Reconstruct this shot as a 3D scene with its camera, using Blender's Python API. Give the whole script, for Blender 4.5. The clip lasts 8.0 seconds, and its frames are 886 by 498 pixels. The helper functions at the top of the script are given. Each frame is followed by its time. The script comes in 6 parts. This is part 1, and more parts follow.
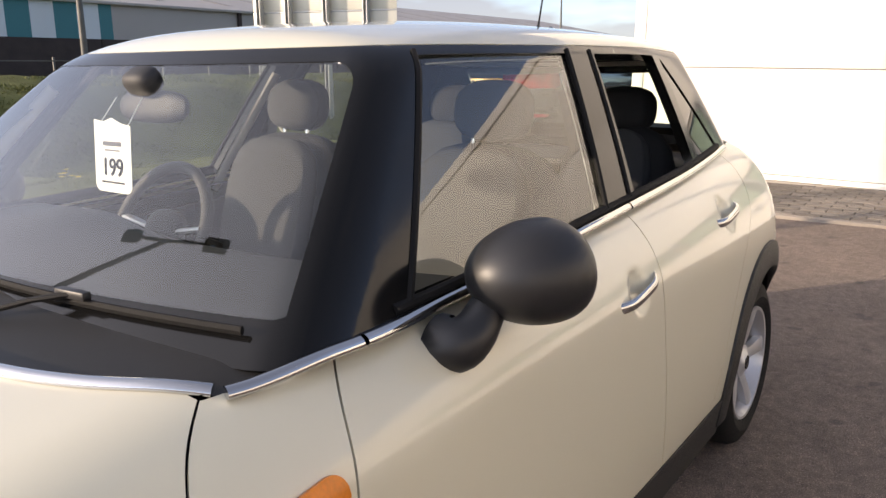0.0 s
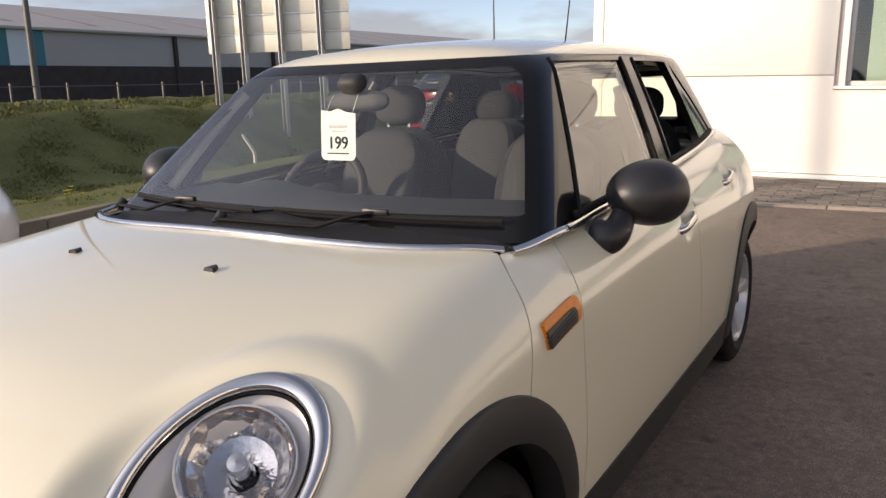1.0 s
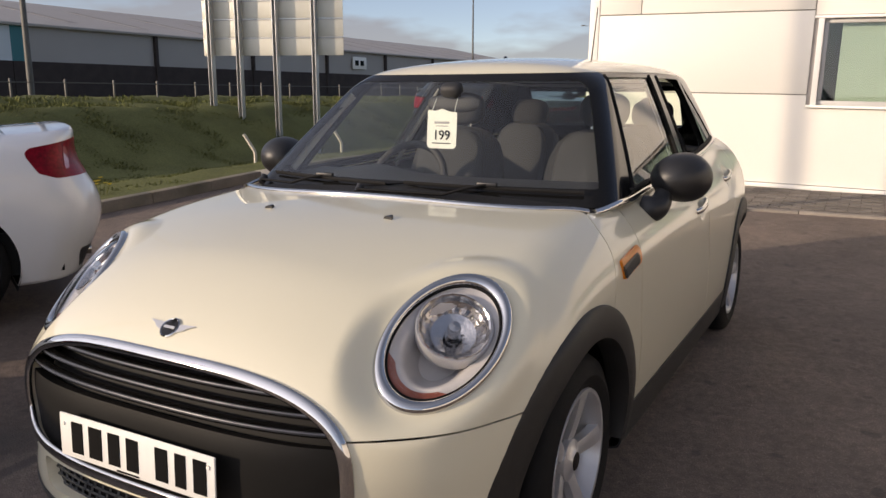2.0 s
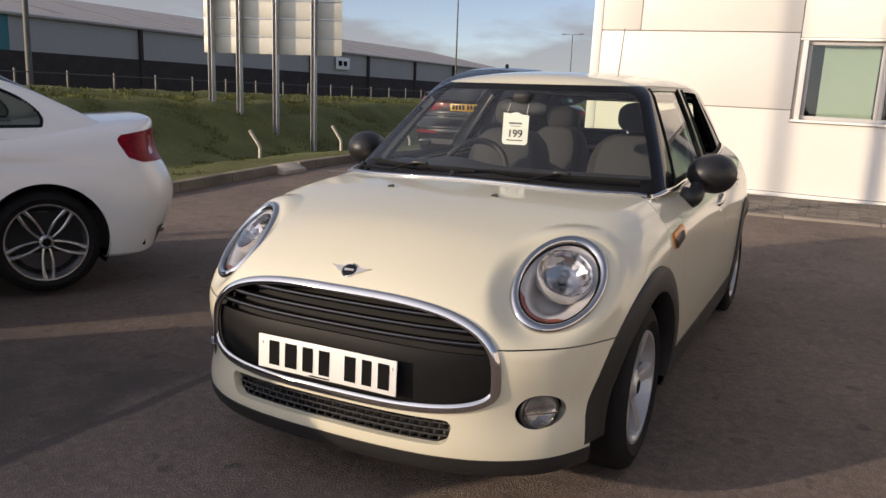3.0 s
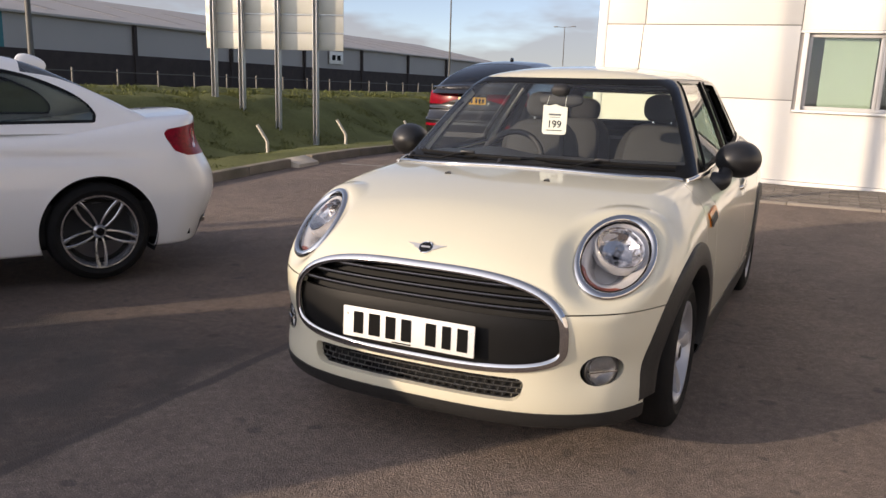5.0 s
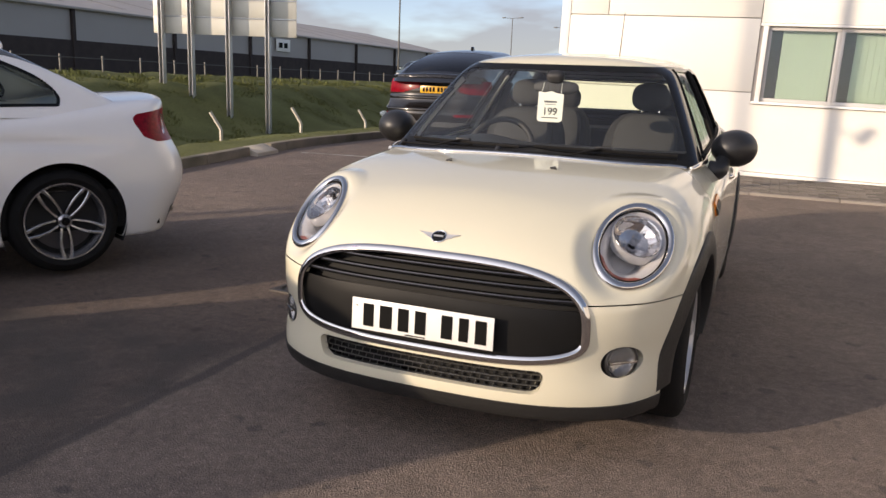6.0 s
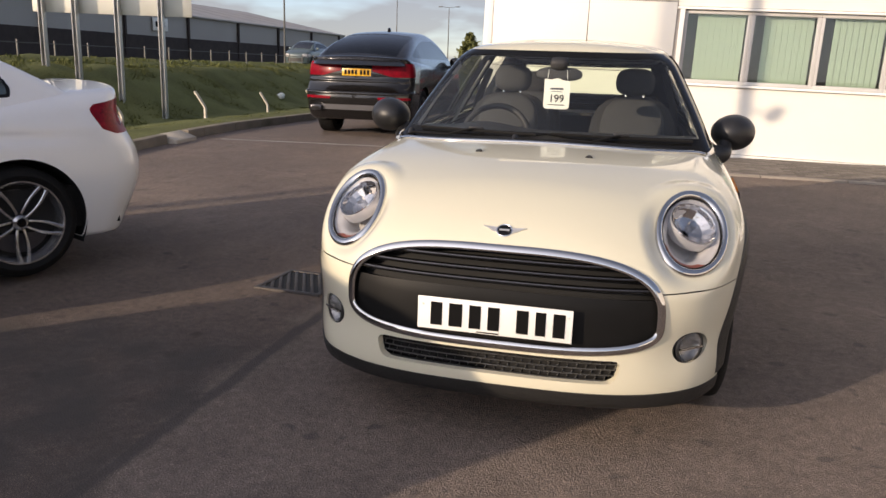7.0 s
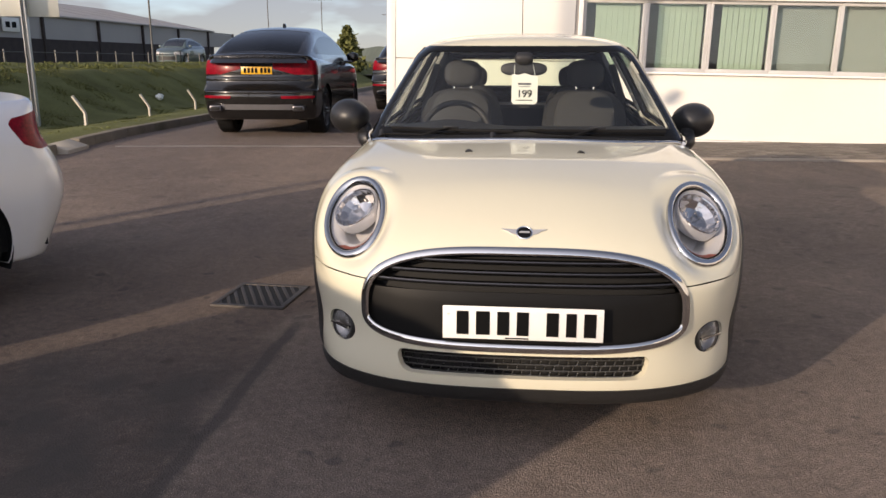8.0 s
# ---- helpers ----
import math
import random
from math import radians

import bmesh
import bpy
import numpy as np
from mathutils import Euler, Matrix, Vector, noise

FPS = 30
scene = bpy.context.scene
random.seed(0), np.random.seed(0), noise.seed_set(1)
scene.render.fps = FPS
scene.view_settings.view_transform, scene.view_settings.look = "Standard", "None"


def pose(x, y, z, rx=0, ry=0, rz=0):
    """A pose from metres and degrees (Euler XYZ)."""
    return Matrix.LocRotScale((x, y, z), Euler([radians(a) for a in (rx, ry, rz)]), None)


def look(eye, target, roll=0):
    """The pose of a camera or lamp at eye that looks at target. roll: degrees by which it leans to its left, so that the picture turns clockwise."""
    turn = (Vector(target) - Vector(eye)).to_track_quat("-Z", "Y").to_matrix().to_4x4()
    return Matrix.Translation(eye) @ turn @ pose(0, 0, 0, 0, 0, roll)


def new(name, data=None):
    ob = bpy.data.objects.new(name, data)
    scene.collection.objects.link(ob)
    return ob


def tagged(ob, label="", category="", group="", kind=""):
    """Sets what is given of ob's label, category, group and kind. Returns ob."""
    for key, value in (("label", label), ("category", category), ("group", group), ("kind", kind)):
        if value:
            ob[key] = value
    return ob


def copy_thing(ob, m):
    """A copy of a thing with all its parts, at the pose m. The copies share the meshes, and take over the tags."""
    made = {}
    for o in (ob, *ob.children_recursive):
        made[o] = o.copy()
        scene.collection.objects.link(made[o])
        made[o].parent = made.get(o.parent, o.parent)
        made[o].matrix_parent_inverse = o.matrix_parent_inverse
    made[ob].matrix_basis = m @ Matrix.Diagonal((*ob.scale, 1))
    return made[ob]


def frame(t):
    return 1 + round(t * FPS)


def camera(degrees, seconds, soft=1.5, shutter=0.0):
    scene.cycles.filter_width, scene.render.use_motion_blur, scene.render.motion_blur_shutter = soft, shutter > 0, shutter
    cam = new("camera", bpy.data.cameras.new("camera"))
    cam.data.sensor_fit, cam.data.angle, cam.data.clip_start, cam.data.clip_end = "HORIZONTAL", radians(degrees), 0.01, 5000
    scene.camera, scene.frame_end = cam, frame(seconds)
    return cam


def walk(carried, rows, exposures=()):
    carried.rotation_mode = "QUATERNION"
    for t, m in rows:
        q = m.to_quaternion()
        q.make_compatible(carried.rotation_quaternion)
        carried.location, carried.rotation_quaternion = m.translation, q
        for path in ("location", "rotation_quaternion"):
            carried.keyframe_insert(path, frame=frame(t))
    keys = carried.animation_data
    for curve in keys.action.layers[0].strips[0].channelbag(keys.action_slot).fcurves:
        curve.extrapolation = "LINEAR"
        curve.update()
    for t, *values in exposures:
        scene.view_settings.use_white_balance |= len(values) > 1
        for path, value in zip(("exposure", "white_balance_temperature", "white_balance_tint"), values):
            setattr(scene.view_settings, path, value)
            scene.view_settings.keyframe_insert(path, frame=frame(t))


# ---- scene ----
cam = camera(59.3, 8.0)
PATH = [
    (0, (1.457, -0.217, 1.342), (0.317, 1.363, 0.892), -0.4),
    (0.5, (1.495, -0.691, 1.335), (0.413, 0.937, 0.914), -0.8),
    (1, (1.437, -1.14, 1.305), (0.425, 0.536, 0.897), -1.7),
    (1.5, (1.445, -1.539, 1.293), (0.474, 0.166, 0.908), -0.9),
    (2.8, (1.407, -2.564, 1.326), (0.499, -0.827, 0.927), 1.7),
    (3, (1.361, -2.709, 1.302), (0.473, -0.958, 0.922), 2.0),
    (3.5, (1.309, -2.995, 1.315), (0.437, -1.235, 0.935), 2.0),
    (4, (1.29, -3.089, 1.302), (0.418, -1.33, 0.922), 1.8),
    (4.5, (1.284, -3.084, 1.306), (0.399, -1.333, 0.915), 1.5),
    (6, (1.011, -3.098, 1.266), (0.267, -1.288, 0.851), 2.2),
    (6.5, (0.742, -3.159, 1.29), (0.118, -1.309, 0.856), 2.5),
    (7, (0.423, -3.235, 1.284), (-0.047, -1.345, 0.83), 1.9),
    (7.5, (0.166, -3.204, 1.285), (-0.152, -1.284, 0.823), 1.7),
    (8, (-0.034, -3.221, 1.307), (-0.215, -1.285, 0.838), 0.1),
]
EXPOSURES = [(0, 1.12, 7600, 19), (0.5, 0.87, 7600, 19), (1, 0.68, 7600, 19), (1.5, 0.41, 7600, 19), (3, 0.37, 7600, 19), (3.5, 0.54, 7600, 19), (4, 0.66, 7600, 19), (4.5, 0.68, 7600, 19), (6, 0.63, 7600, 19), (8, 0.55, 7600, 19)]
walk(cam, [(t, look(eye, target, roll)) for t, eye, target, roll in PATH], EXPOSURES)

# ---------------------------------------------------------------- light
SUN_WAY = Vector((0.64, 0.768, 0.0)).normalized()      # the way the sunlight travels over the ground
SUN_HEIGHT = 13.5
world = bpy.data.worlds.new("world")
scene.world = world
world.use_nodes = True
wn = world.node_tree.nodes
sky = wn.new("ShaderNodeTexSky")
sky.sky_type = "NISHITA"
sky.sun_disc = False
sky.sun_elevation = radians(SUN_HEIGHT)
sky.sun_rotation = math.atan2(-SUN_WAY.x, -SUN_WAY.y)
sky.air_density, sky.dust_density, sky.ozone_density = 0.62, 0.2, 1.7
wn["Background"].inputs["Strength"].default_value = 0.152
wl = world.node_tree.links
way = wn.new("ShaderNodeTexCoord")
split = wn.new("ShaderNodeSeparateXYZ")
wl.new(way.outputs["Generated"], split.inputs[0])
stretch = wn.new("ShaderNodeMapping")
stretch.inputs["Scale"].default_value = (4.0, 4.0, 14.0)
wl.new(way.outputs["Generated"], stretch.inputs[0])
puffs = wn.new("ShaderNodeTexNoise")
puffs.inputs["Scale"].default_value, puffs.inputs["Detail"].default_value = 1.3, 4.0
wl.new(stretch.outputs[0], puffs.inputs["Vector"])


def world_range(source, f0, f1, t0, t1):
    node = wn.new("ShaderNodeMapRange")
    for key, value in (("From Min", f0), ("From Max", f1), ("To Min", t0), ("To Max", t1)):
        node.inputs[key].default_value = value
    wl.new(source, node.inputs[0])
    return node.outputs[0]


def world_math(kind, a, b):
    node = wn.new("ShaderNodeMath")
    node.operation = kind
    for i, value in enumerate((a, b)):
        if isinstance(value, float):
            node.inputs[i].default_value = value
        else:
            wl.new(value, node.inputs[i])
    return node.outputs[0]


se = radians(SUN_HEIGHT)
sunward = wn.new("ShaderNodeVectorMath")
sunward.operation = "DOT_PRODUCT"
sunward.inputs[1].default_value = (-SUN_WAY.x * math.cos(se), -SUN_WAY.y * math.cos(se), math.sin(se))
wl.new(way.outputs["Generated"], sunward.inputs[0])
facing = sunward.outputs["Value"]
bank = world_math("ADD", puffs.outputs[0], world_range(split.outputs[2], 0.03, 0.17, 0.24, -0.11))
cover = world_range(bank, 0.42, 0.66, 0.0, 0.80)
haze = world_range(facing, 0.20, 0.90, 0.0, 0.65)
cover = world_math("MAXIMUM", world_math("MAXIMUM", cover, haze), 0.30)
tone = wn.new("ShaderNodeCombineXYZ")
glow = world_range(facing, 0.10, 0.95, 1.75, 10.0)
wl.new(world_math("MULTIPLY", glow, 0.90), tone.inputs[0])
wl.new(world_math("MULTIPLY", glow, 0.97), tone.inputs[1])
wl.new(world_math("MULTIPLY", glow, 1.12), tone.inputs[2])
blend = wn.new("ShaderNodeMix")
blend.data_type = "RGBA"
wl.new(cover, blend.inputs["Factor"])
wl.new(sky.outputs[0], blend.inputs["A"])
wl.new(tone.outputs[0], blend.inputs["B"])
wl.new(blend.outputs["Result"], wn["Background"].inputs["Color"])
sun = new("sun", bpy.data.lights.new("sun", "SUN"))
sun.data.energy = 2.8
sun.data.angle = radians(0.53)
sun.data.color = (1.0, 0.90, 0.74)
sun.matrix_world = look((0, 0, 20), Vector((0, 0, 20)) + Vector((SUN_WAY.x * math.cos(se), SUN_WAY.y * math.cos(se), -math.sin(se))))


# ---------------------------------------------------------------- materials
def material(name, color, rough=0.5, metal=0.0, vary=0.15, scale=8.0, fine=120.0, bump=0.0, bump_scale=60.0, coat=0.0, coat_rough=0.03, spec=0.5, dirt=None, dirt_amount=0.0):
    """A surface with colour variation at two scales, fine relief and, where wanted, a clear coat and dirt."""
    m = bpy.data.materials.new(name)
    m.use_nodes = True
    n, l = m.node_tree.nodes, m.node_tree.links
    b = n["Principled BSDF"]
    geo = n.new("ShaderNodeTexCoord")
    n1, n2 = n.new("ShaderNodeTexNoise"), n.new("ShaderNodeTexNoise")
    for node, s, d in ((n1, scale, 4.0), (n2, fine, 2.0)):
        node.inputs["Scale"].default_value, node.inputs["Detail"].default_value = s, d
        l.new(geo.outputs["Object"], node.inputs["Vector"])
    mix = n.new("ShaderNodeMath")
    mix.operation = "ADD"
    l.new(n1.outputs[0], mix.inputs[0])
    l.new(n2.outputs[0], mix.inputs[1])
    ramp = n.new("ShaderNodeValToRGB")
    ramp.color_ramp.elements[0].position, ramp.color_ramp.elements[1].position = 0.3, 0.7
    half = n.new("ShaderNodeMath")
    half.operation = "MULTIPLY"
    half.inputs[1].default_value = 0.5
    l.new(mix.outputs[0], half.inputs[0])
    l.new(half.outputs[0], ramp.inputs[0])
    c = Vector(color)
    ramp.color_ramp.elements[0].color = (*(c * (1 - vary)), 1)
    ramp.color_ramp.elements[1].color = (*(c * (1 + vary)), 1)
    out = ramp.outputs[0]
    if dirt:
        n3 = n.new("ShaderNodeTexNoise")
        n3.inputs["Scale"].default_value, n3.inputs["Detail"].default_value = scale * 0.4, 8.0
        l.new(geo.outputs["Object"], n3.inputs["Vector"])
        r3 = n.new("ShaderNodeMapRange")
        r3.inputs["From Min"].default_value, r3.inputs["From Max"].default_value = 0.5, 0.75
        r3.inputs["To Max"].default_value = dirt_amount
        l.new(n3.outputs[0], r3.inputs[0])
        mc = n.new("ShaderNodeMix")
        mc.data_type = "RGBA"
        mc.inputs["B"].default_value = (*dirt, 1)
        l.new(r3.outputs[0], mc.inputs["Factor"])
        l.new(out, mc.inputs["A"])
        out = mc.outputs["Result"]
    l.new(out, b.inputs["Base Color"])
    b.inputs["Roughness"].default_value, b.inputs["Metallic"].default_value = rough, metal
    b.inputs["Coat Weight"].default_value, b.inputs["Coat Roughness"].default_value = coat, coat_rough
    b.inputs["Specular IOR Level"].default_value = spec
    if bump:
        bn, bt = n.new("ShaderNodeBump"), n.new("ShaderNodeTexNoise")
        bt.inputs["Scale"].default_value, bt.inputs["Detail"].default_value = bump_scale, 3.0
        bn.inputs["Strength"].default_value, bn.inputs["Distance"].default_value = bump, 0.01
        l.new(geo.outputs["Object"], bt.inputs["Vector"])
        l.new(bt.outputs[0], bn.inputs["Height"])
        l.new(bn.outputs[0], b.inputs["Normal"])
    return m


def glass_material(name, tint, rough=0.0, ior=1.45, dust=0.0):
    """Thin pane: a tinted see-through with a mirror's gloss at grazing angles."""
    m = bpy.data.materials.new(name)
    m.use_nodes = True
    n, l = m.node_tree.nodes, m.node_tree.links
    n.remove(n["Principled BSDF"])
    tr, gl, fr, mx = n.new("ShaderNodeBsdfTransparent"), n.new("ShaderNodeBsdfGlossy"), n.new("ShaderNodeLayerWeight"), n.new("ShaderNodeMixShader")
    rise, mirror = n.new("ShaderNodeMath"), n.new("ShaderNodeMapRange")
    tr.inputs["Color"].default_value = (*tint, 1)
    gl.inputs["Roughness"].default_value = rough
    fr.inputs["Blend"].default_value = 0.5
    rise.operation = "POWER"
    rise.inputs[1].default_value = 4.0
    mirror.inputs["To Min"].default_value, mirror.inputs["To Max"].default_value = ((ior - 1) / (ior + 1)) ** 2, 1.0
    l.new(fr.outputs["Facing"], rise.inputs[0])
    l.new(rise.outputs[0], mirror.inputs[0])
    l.new(mirror.outputs[0], mx.inputs[0])
    l.new(tr.outputs[0], mx.inputs[1])
    l.new(gl.outputs[0], mx.inputs[2])
    out = mx.outputs[0]
    if dust:
        df, m2 = n.new("ShaderNodeBsdfDiffuse"), n.new("ShaderNodeMixShader")
        co, tx, rg = n.new("ShaderNodeTexCoord"), n.new("ShaderNodeTexNoise"), n.new("ShaderNodeMapRange")
        tx.inputs["Scale"].default_value, tx.inputs["Detail"].default_value = 2.5, 6.0
        rg.inputs["From Min"].default_value, rg.inputs["From Max"].default_value = 0.3, 0.7
        rg.inputs["To Min"].default_value, rg.inputs["To Max"].default_value = dust * 0.5, dust * 1.5
        l.new(co.outputs["Object"], tx.inputs["Vector"])
        l.new(tx.outputs[0], rg.inputs[0])
        df.inputs["Color"].default_value = (0.55, 0.53, 0.50, 1)
        l.new(rg.outputs[0], m2.inputs[0])
        l.new(out, m2.inputs[1])
        l.new(df.outputs[0], m2.inputs[2])
        out = m2.outputs[0]
    l.new(out, n["Material Output"].inputs["Surface"])
    return m


PAINT = material("cream_paint", (0.675, 0.635, 0.487), 0.38, 0.0, 0.015, 3.0, 900.0, coat=1.0, coat_rough=0.02)
WHITE_PAINT = material("white_paint", (0.78, 0.78, 0.78), 0.35, 0.0, 0.015, 3.0, 900.0, coat=1.0)
BLACK_PAINT = material("black_paint", (0.008, 0.0075, 0.0075), 0.25, 0.0, 0.1, 3.0, 600.0, coat=0.8, coat_rough=0.03, spec=0.3)
FRIT = material("black_frit", (0.007, 0.007, 0.007), 0.14, 0.0, 0.15, 6.0, 200.0, spec=0.28)
PIANO = material("piano_black", (0.005, 0.0048, 0.0046), 0.10, 0.0, 0.1, 4.0, 300.0, spec=0.32)
PLASTIC = material("black_plastic", (0.015, 0.0145, 0.014), 0.55, 0.0, 0.2, 30.0, 700.0, bump=0.15, bump_scale=900.0)
MATT_PLASTIC = material("matt_black_plastic", (0.016, 0.016, 0.017), 0.42, 0.0, 0.1, 20.0, 900.0, bump=0.06, bump_scale=1500.0)
RUBBER = material("rubber", (0.009, 0.0088, 0.0088), 0.75, 0.0, 0.25, 20.0, 300.0, bump=0.2, bump_scale=300.0, spec=0.2)
DARK = material("dark_inside", (0.006, 0.006, 0.006), 0.8, 0.0, 0.2, 20.0)
GRILLE_BLACK = material("grille_black", (0.007, 0.0068, 0.0066), 0.5, 0.0, 0.15, 14.0, 500.0, spec=0.17)
SLAT_BLACK = material("slat_gloss_black", (0.006, 0.0058, 0.0056), 0.22, 0.0, 0.15, 14.0, 500.0, spec=0.4)
CHROME = material("chrome", (0.60, 0.59, 0.58), 0.06, 1.0, 0.03, 20.0, 300.0)
MESH_METAL = material("intake_mesh", (0.22, 0.22, 0.215), 0.16, 0.7, 0.2, 40.0, 300.0)
ALLOY = material("alloy", (0.52, 0.52, 0.53), 0.30, 0.5, 0.06, 20.0, 300.0)
DARK_ALLOY = material("dark_alloy", (0.10, 0.10, 0.11), 0.3, 0.8, 0.1, 20.0, 300.0)
FOG_INNER = material("fog_reflector", (0.34, 0.335, 0.33), 0.22, 0.7, 0.1, 40.0, 200.0, bump=0.3, bump_scale=60.0)
REFLECTOR = material("reflector", (0.60, 0.575, 0.56), 0.10, 1.0, 0.05, 30.0, 200.0, bump=0.32, bump_scale=30.0)
LAMP_INNER = material("lamp_inner", (0.52, 0.50, 0.49), 0.30, 0.15, 0.06, 14.0, 60.0)
AMBER = material("amber_lens", (0.72, 0.20, 0.006), 0.30, 0.0, 0.15, 30.0, 200.0, coat=0.25, spec=0.3)
RED_LENS = material("red_lens", (0.20, 0.002, 0.010), 0.30, 0.0, 0.6, 9.0, 60.0, coat=0.03, coat_rough=0.05, spec=0.12)
REAR_GLASS = glass_material("rear_glass", (0.25, 0.28, 0.30), 0.0, 3.0)
TINTED = glass_material("tinted_glass", (0.42, 0.47, 0.45), 0.0, 1.6)
DULL_AMBER = material("dull_amber", (0.30, 0.085, 0.055), 0.3, 0.3, 0.2, 20.0, 90.0)
PALE_LENS = material("pale_lens", (0.42, 0.12, 0.12), 0.15, 0.2, 0.1, 30.0, 200.0, coat=1.0)
CLEAR = glass_material("clear_lens", (0.97, 0.97, 0.97), 0.0, 1.4)
TAIL_GLASS = glass_material("rear_window_glass", (0.82, 0.90, 0.78), 0.0, 1.5, 0.004)
SCREEN_GLASS = glass_material("windscreen_glass", (0.92, 0.95, 0.91), 0.0, 1.85, 0.006)
GLASS = glass_material("window_glass", (0.93, 0.97, 0.92), 0.0, 1.95, 0.004)
PRIVACY = glass_material("dark_glass", (0.10, 0.11, 0.12), 0.0, 1.3)
PLATE_WHITE = material("plate_white", (0.80, 0.80, 0.76), 0.35, 0.0, 0.02, 10.0, 300.0, coat=0.5)
PLATE_YELLOW = material("plate_yellow", (0.80, 0.42, 0.02), 0.35, 0.0, 0.02, 10.0, 300.0, coat=0.5)
INK = material("black_ink", (0.004, 0.004, 0.004), 0.6, 0.0, 0.1, 10.0, spec=0.1)
PAPER = material("card", (0.82, 0.84, 0.78), 0.6, 0.0, 0.02, 10.0, 300.0)
CLOTH = material("seat_cloth", (0.022, 0.0225, 0.024), 0.9, 0.0, 0.15, 10.0, 500.0, bump=0.2, bump_scale=700.0)
LIGHT_CLOTH = material("grey_seat_cloth", (0.045, 0.047, 0.050), 0.9, 0.0, 0.1, 10.0, 500.0, bump=0.2, bump_scale=700.0)
TRIM = material("dashboard_plastic", (0.022, 0.022, 0.023), 0.6, 0.0, 0.15, 10.0, 400.0, bump=0.1, bump_scale=800.0)
LINING = material("headliner", (0.50, 0.49, 0.45), 0.95, 0.0, 0.06, 10.0, 500.0)
CLADDING = material("white_cladding", (0.80, 0.77, 0.70), 0.45, 0.0, 0.02, 0.7, 60.0, dirt=(0.62, 0.57, 0.48), dirt_amount=0.25)
WHITE_TRIM = material("white_trim", (0.82, 0.80, 0.75), 0.4, 0.0, 0.03, 3.0, 60.0)
FRAME_GREY = material("window_frame_grey", (0.50, 0.49, 0.47), 0.4, 0.0, 0.05, 5.0, 90.0)
BLIND = material("blind_cloth", (0.62, 0.70, 0.60), 0.85, 0.0, 0.05, 5.0, 300.0)
ROOM = material("office_wall", (0.35, 0.36, 0.36), 0.9, 0.0, 0.1, 2.0)
METAL_ROOF = material("roof_sheet", (0.40, 0.365, 0.33), 0.6, 0.05, 0.08, 0.4, 20.0)
SHED_GREY = material("shed_grey", (0.37, 0.345, 0.32), 0.6, 0.0, 0.06, 0.3, 20.0)
SHED_TEAL = material("shed_teal", (0.02, 0.16, 0.18), 0.5, 0.1, 0.08, 0.3, 20.0)
SHED_PALE = material("shed_pale", (0.55, 0.60, 0.62), 0.5, 0.1, 0.06, 0.3, 20.0)
DARK_BRICK = material("dark_brickwork", (0.042, 0.030, 0.027), 0.85, 0.0, 0.35, 1.5, 40.0, bump=0.4, bump_scale=20.0)
FENCE_STEEL = material("dull_steel", (0.12, 0.118, 0.11), 0.6, 0.4, 0.2, 6.0, 80.0)
GALVANISED = material("galvanised_steel", (0.50, 0.50, 0.49), 0.45, 0.6, 0.1, 6.0, 80.0)
SIGN_BACK = material("sign_back", (0.66, 0.64, 0.55), 0.5, 0.2, 0.05, 2.0, 60.0)
STUB_WOOD = material("pale_concrete", (0.55, 0.50, 0.42), 0.85, 0.0, 0.2, 8.0, 90.0, bump=0.3, bump_scale=60.0)
KERB = material("kerb_concrete", (0.20, 0.17, 0.13), 0.9, 0.0, 0.25, 4.0, 90.0, bump=0.5, bump_scale=60.0, dirt=(0.07, 0.07, 0.04), dirt_amount=0.7)
PALE_KERB = material("clean_kerb_concrete", (0.42, 0.37, 0.30), 0.9, 0.0, 0.15, 4.0, 90.0, bump=0.4, bump_scale=60.0)


# ---------------------------------------------------------------- shape tools
def raw_mesh(name, verts, faces, mat, loop_normals=None, smooth=True):
    me = bpy.data.meshes.new(name)
    me.from_pydata([tuple(v) for v in np.asarray(verts).tolist()], [], faces if isinstance(faces, list) else faces.tolist())
    me.materials.append(mat)
    if smooth:
        me.polygons.foreach_set("use_smooth", np.ones(len(me.polygons), dtype=bool))
    if loop_normals is not None:
        me.normals_split_custom_set(loop_normals.tolist())
    return me


def under(ob, parent):
    if parent is not None:
        ob.parent = parent
    return ob


def part(name, bm, mat, parent=None, label="", smooth=True, angle=35):
    """Links a bmesh as one mesh object, under a thing or a part."""
    me = bpy.data.meshes.new(name)
    bmesh.ops.recalc_face_normals(bm, faces=bm.faces)
    if smooth:
        for f in bm.faces:
            f.smooth = True
        for e in bm.edges:
            if len(e.link_faces) == 2 and e.calc_face_angle(0.0) > radians(angle):
                e.smooth = False
    bm.to_mesh(me)
    bm.free()
    me.materials.append(mat)
    ob = under(new(name, me), parent)
    if label:
        tagged(ob, label)
    return ob


def thing(name, label, category, m=None, group="", kind=""):
    ob = new(name)
    ob.empty_display_size = 0.2
    if m is not None:
        ob.matrix_basis = m
    return tagged(ob, label, category, group, kind)


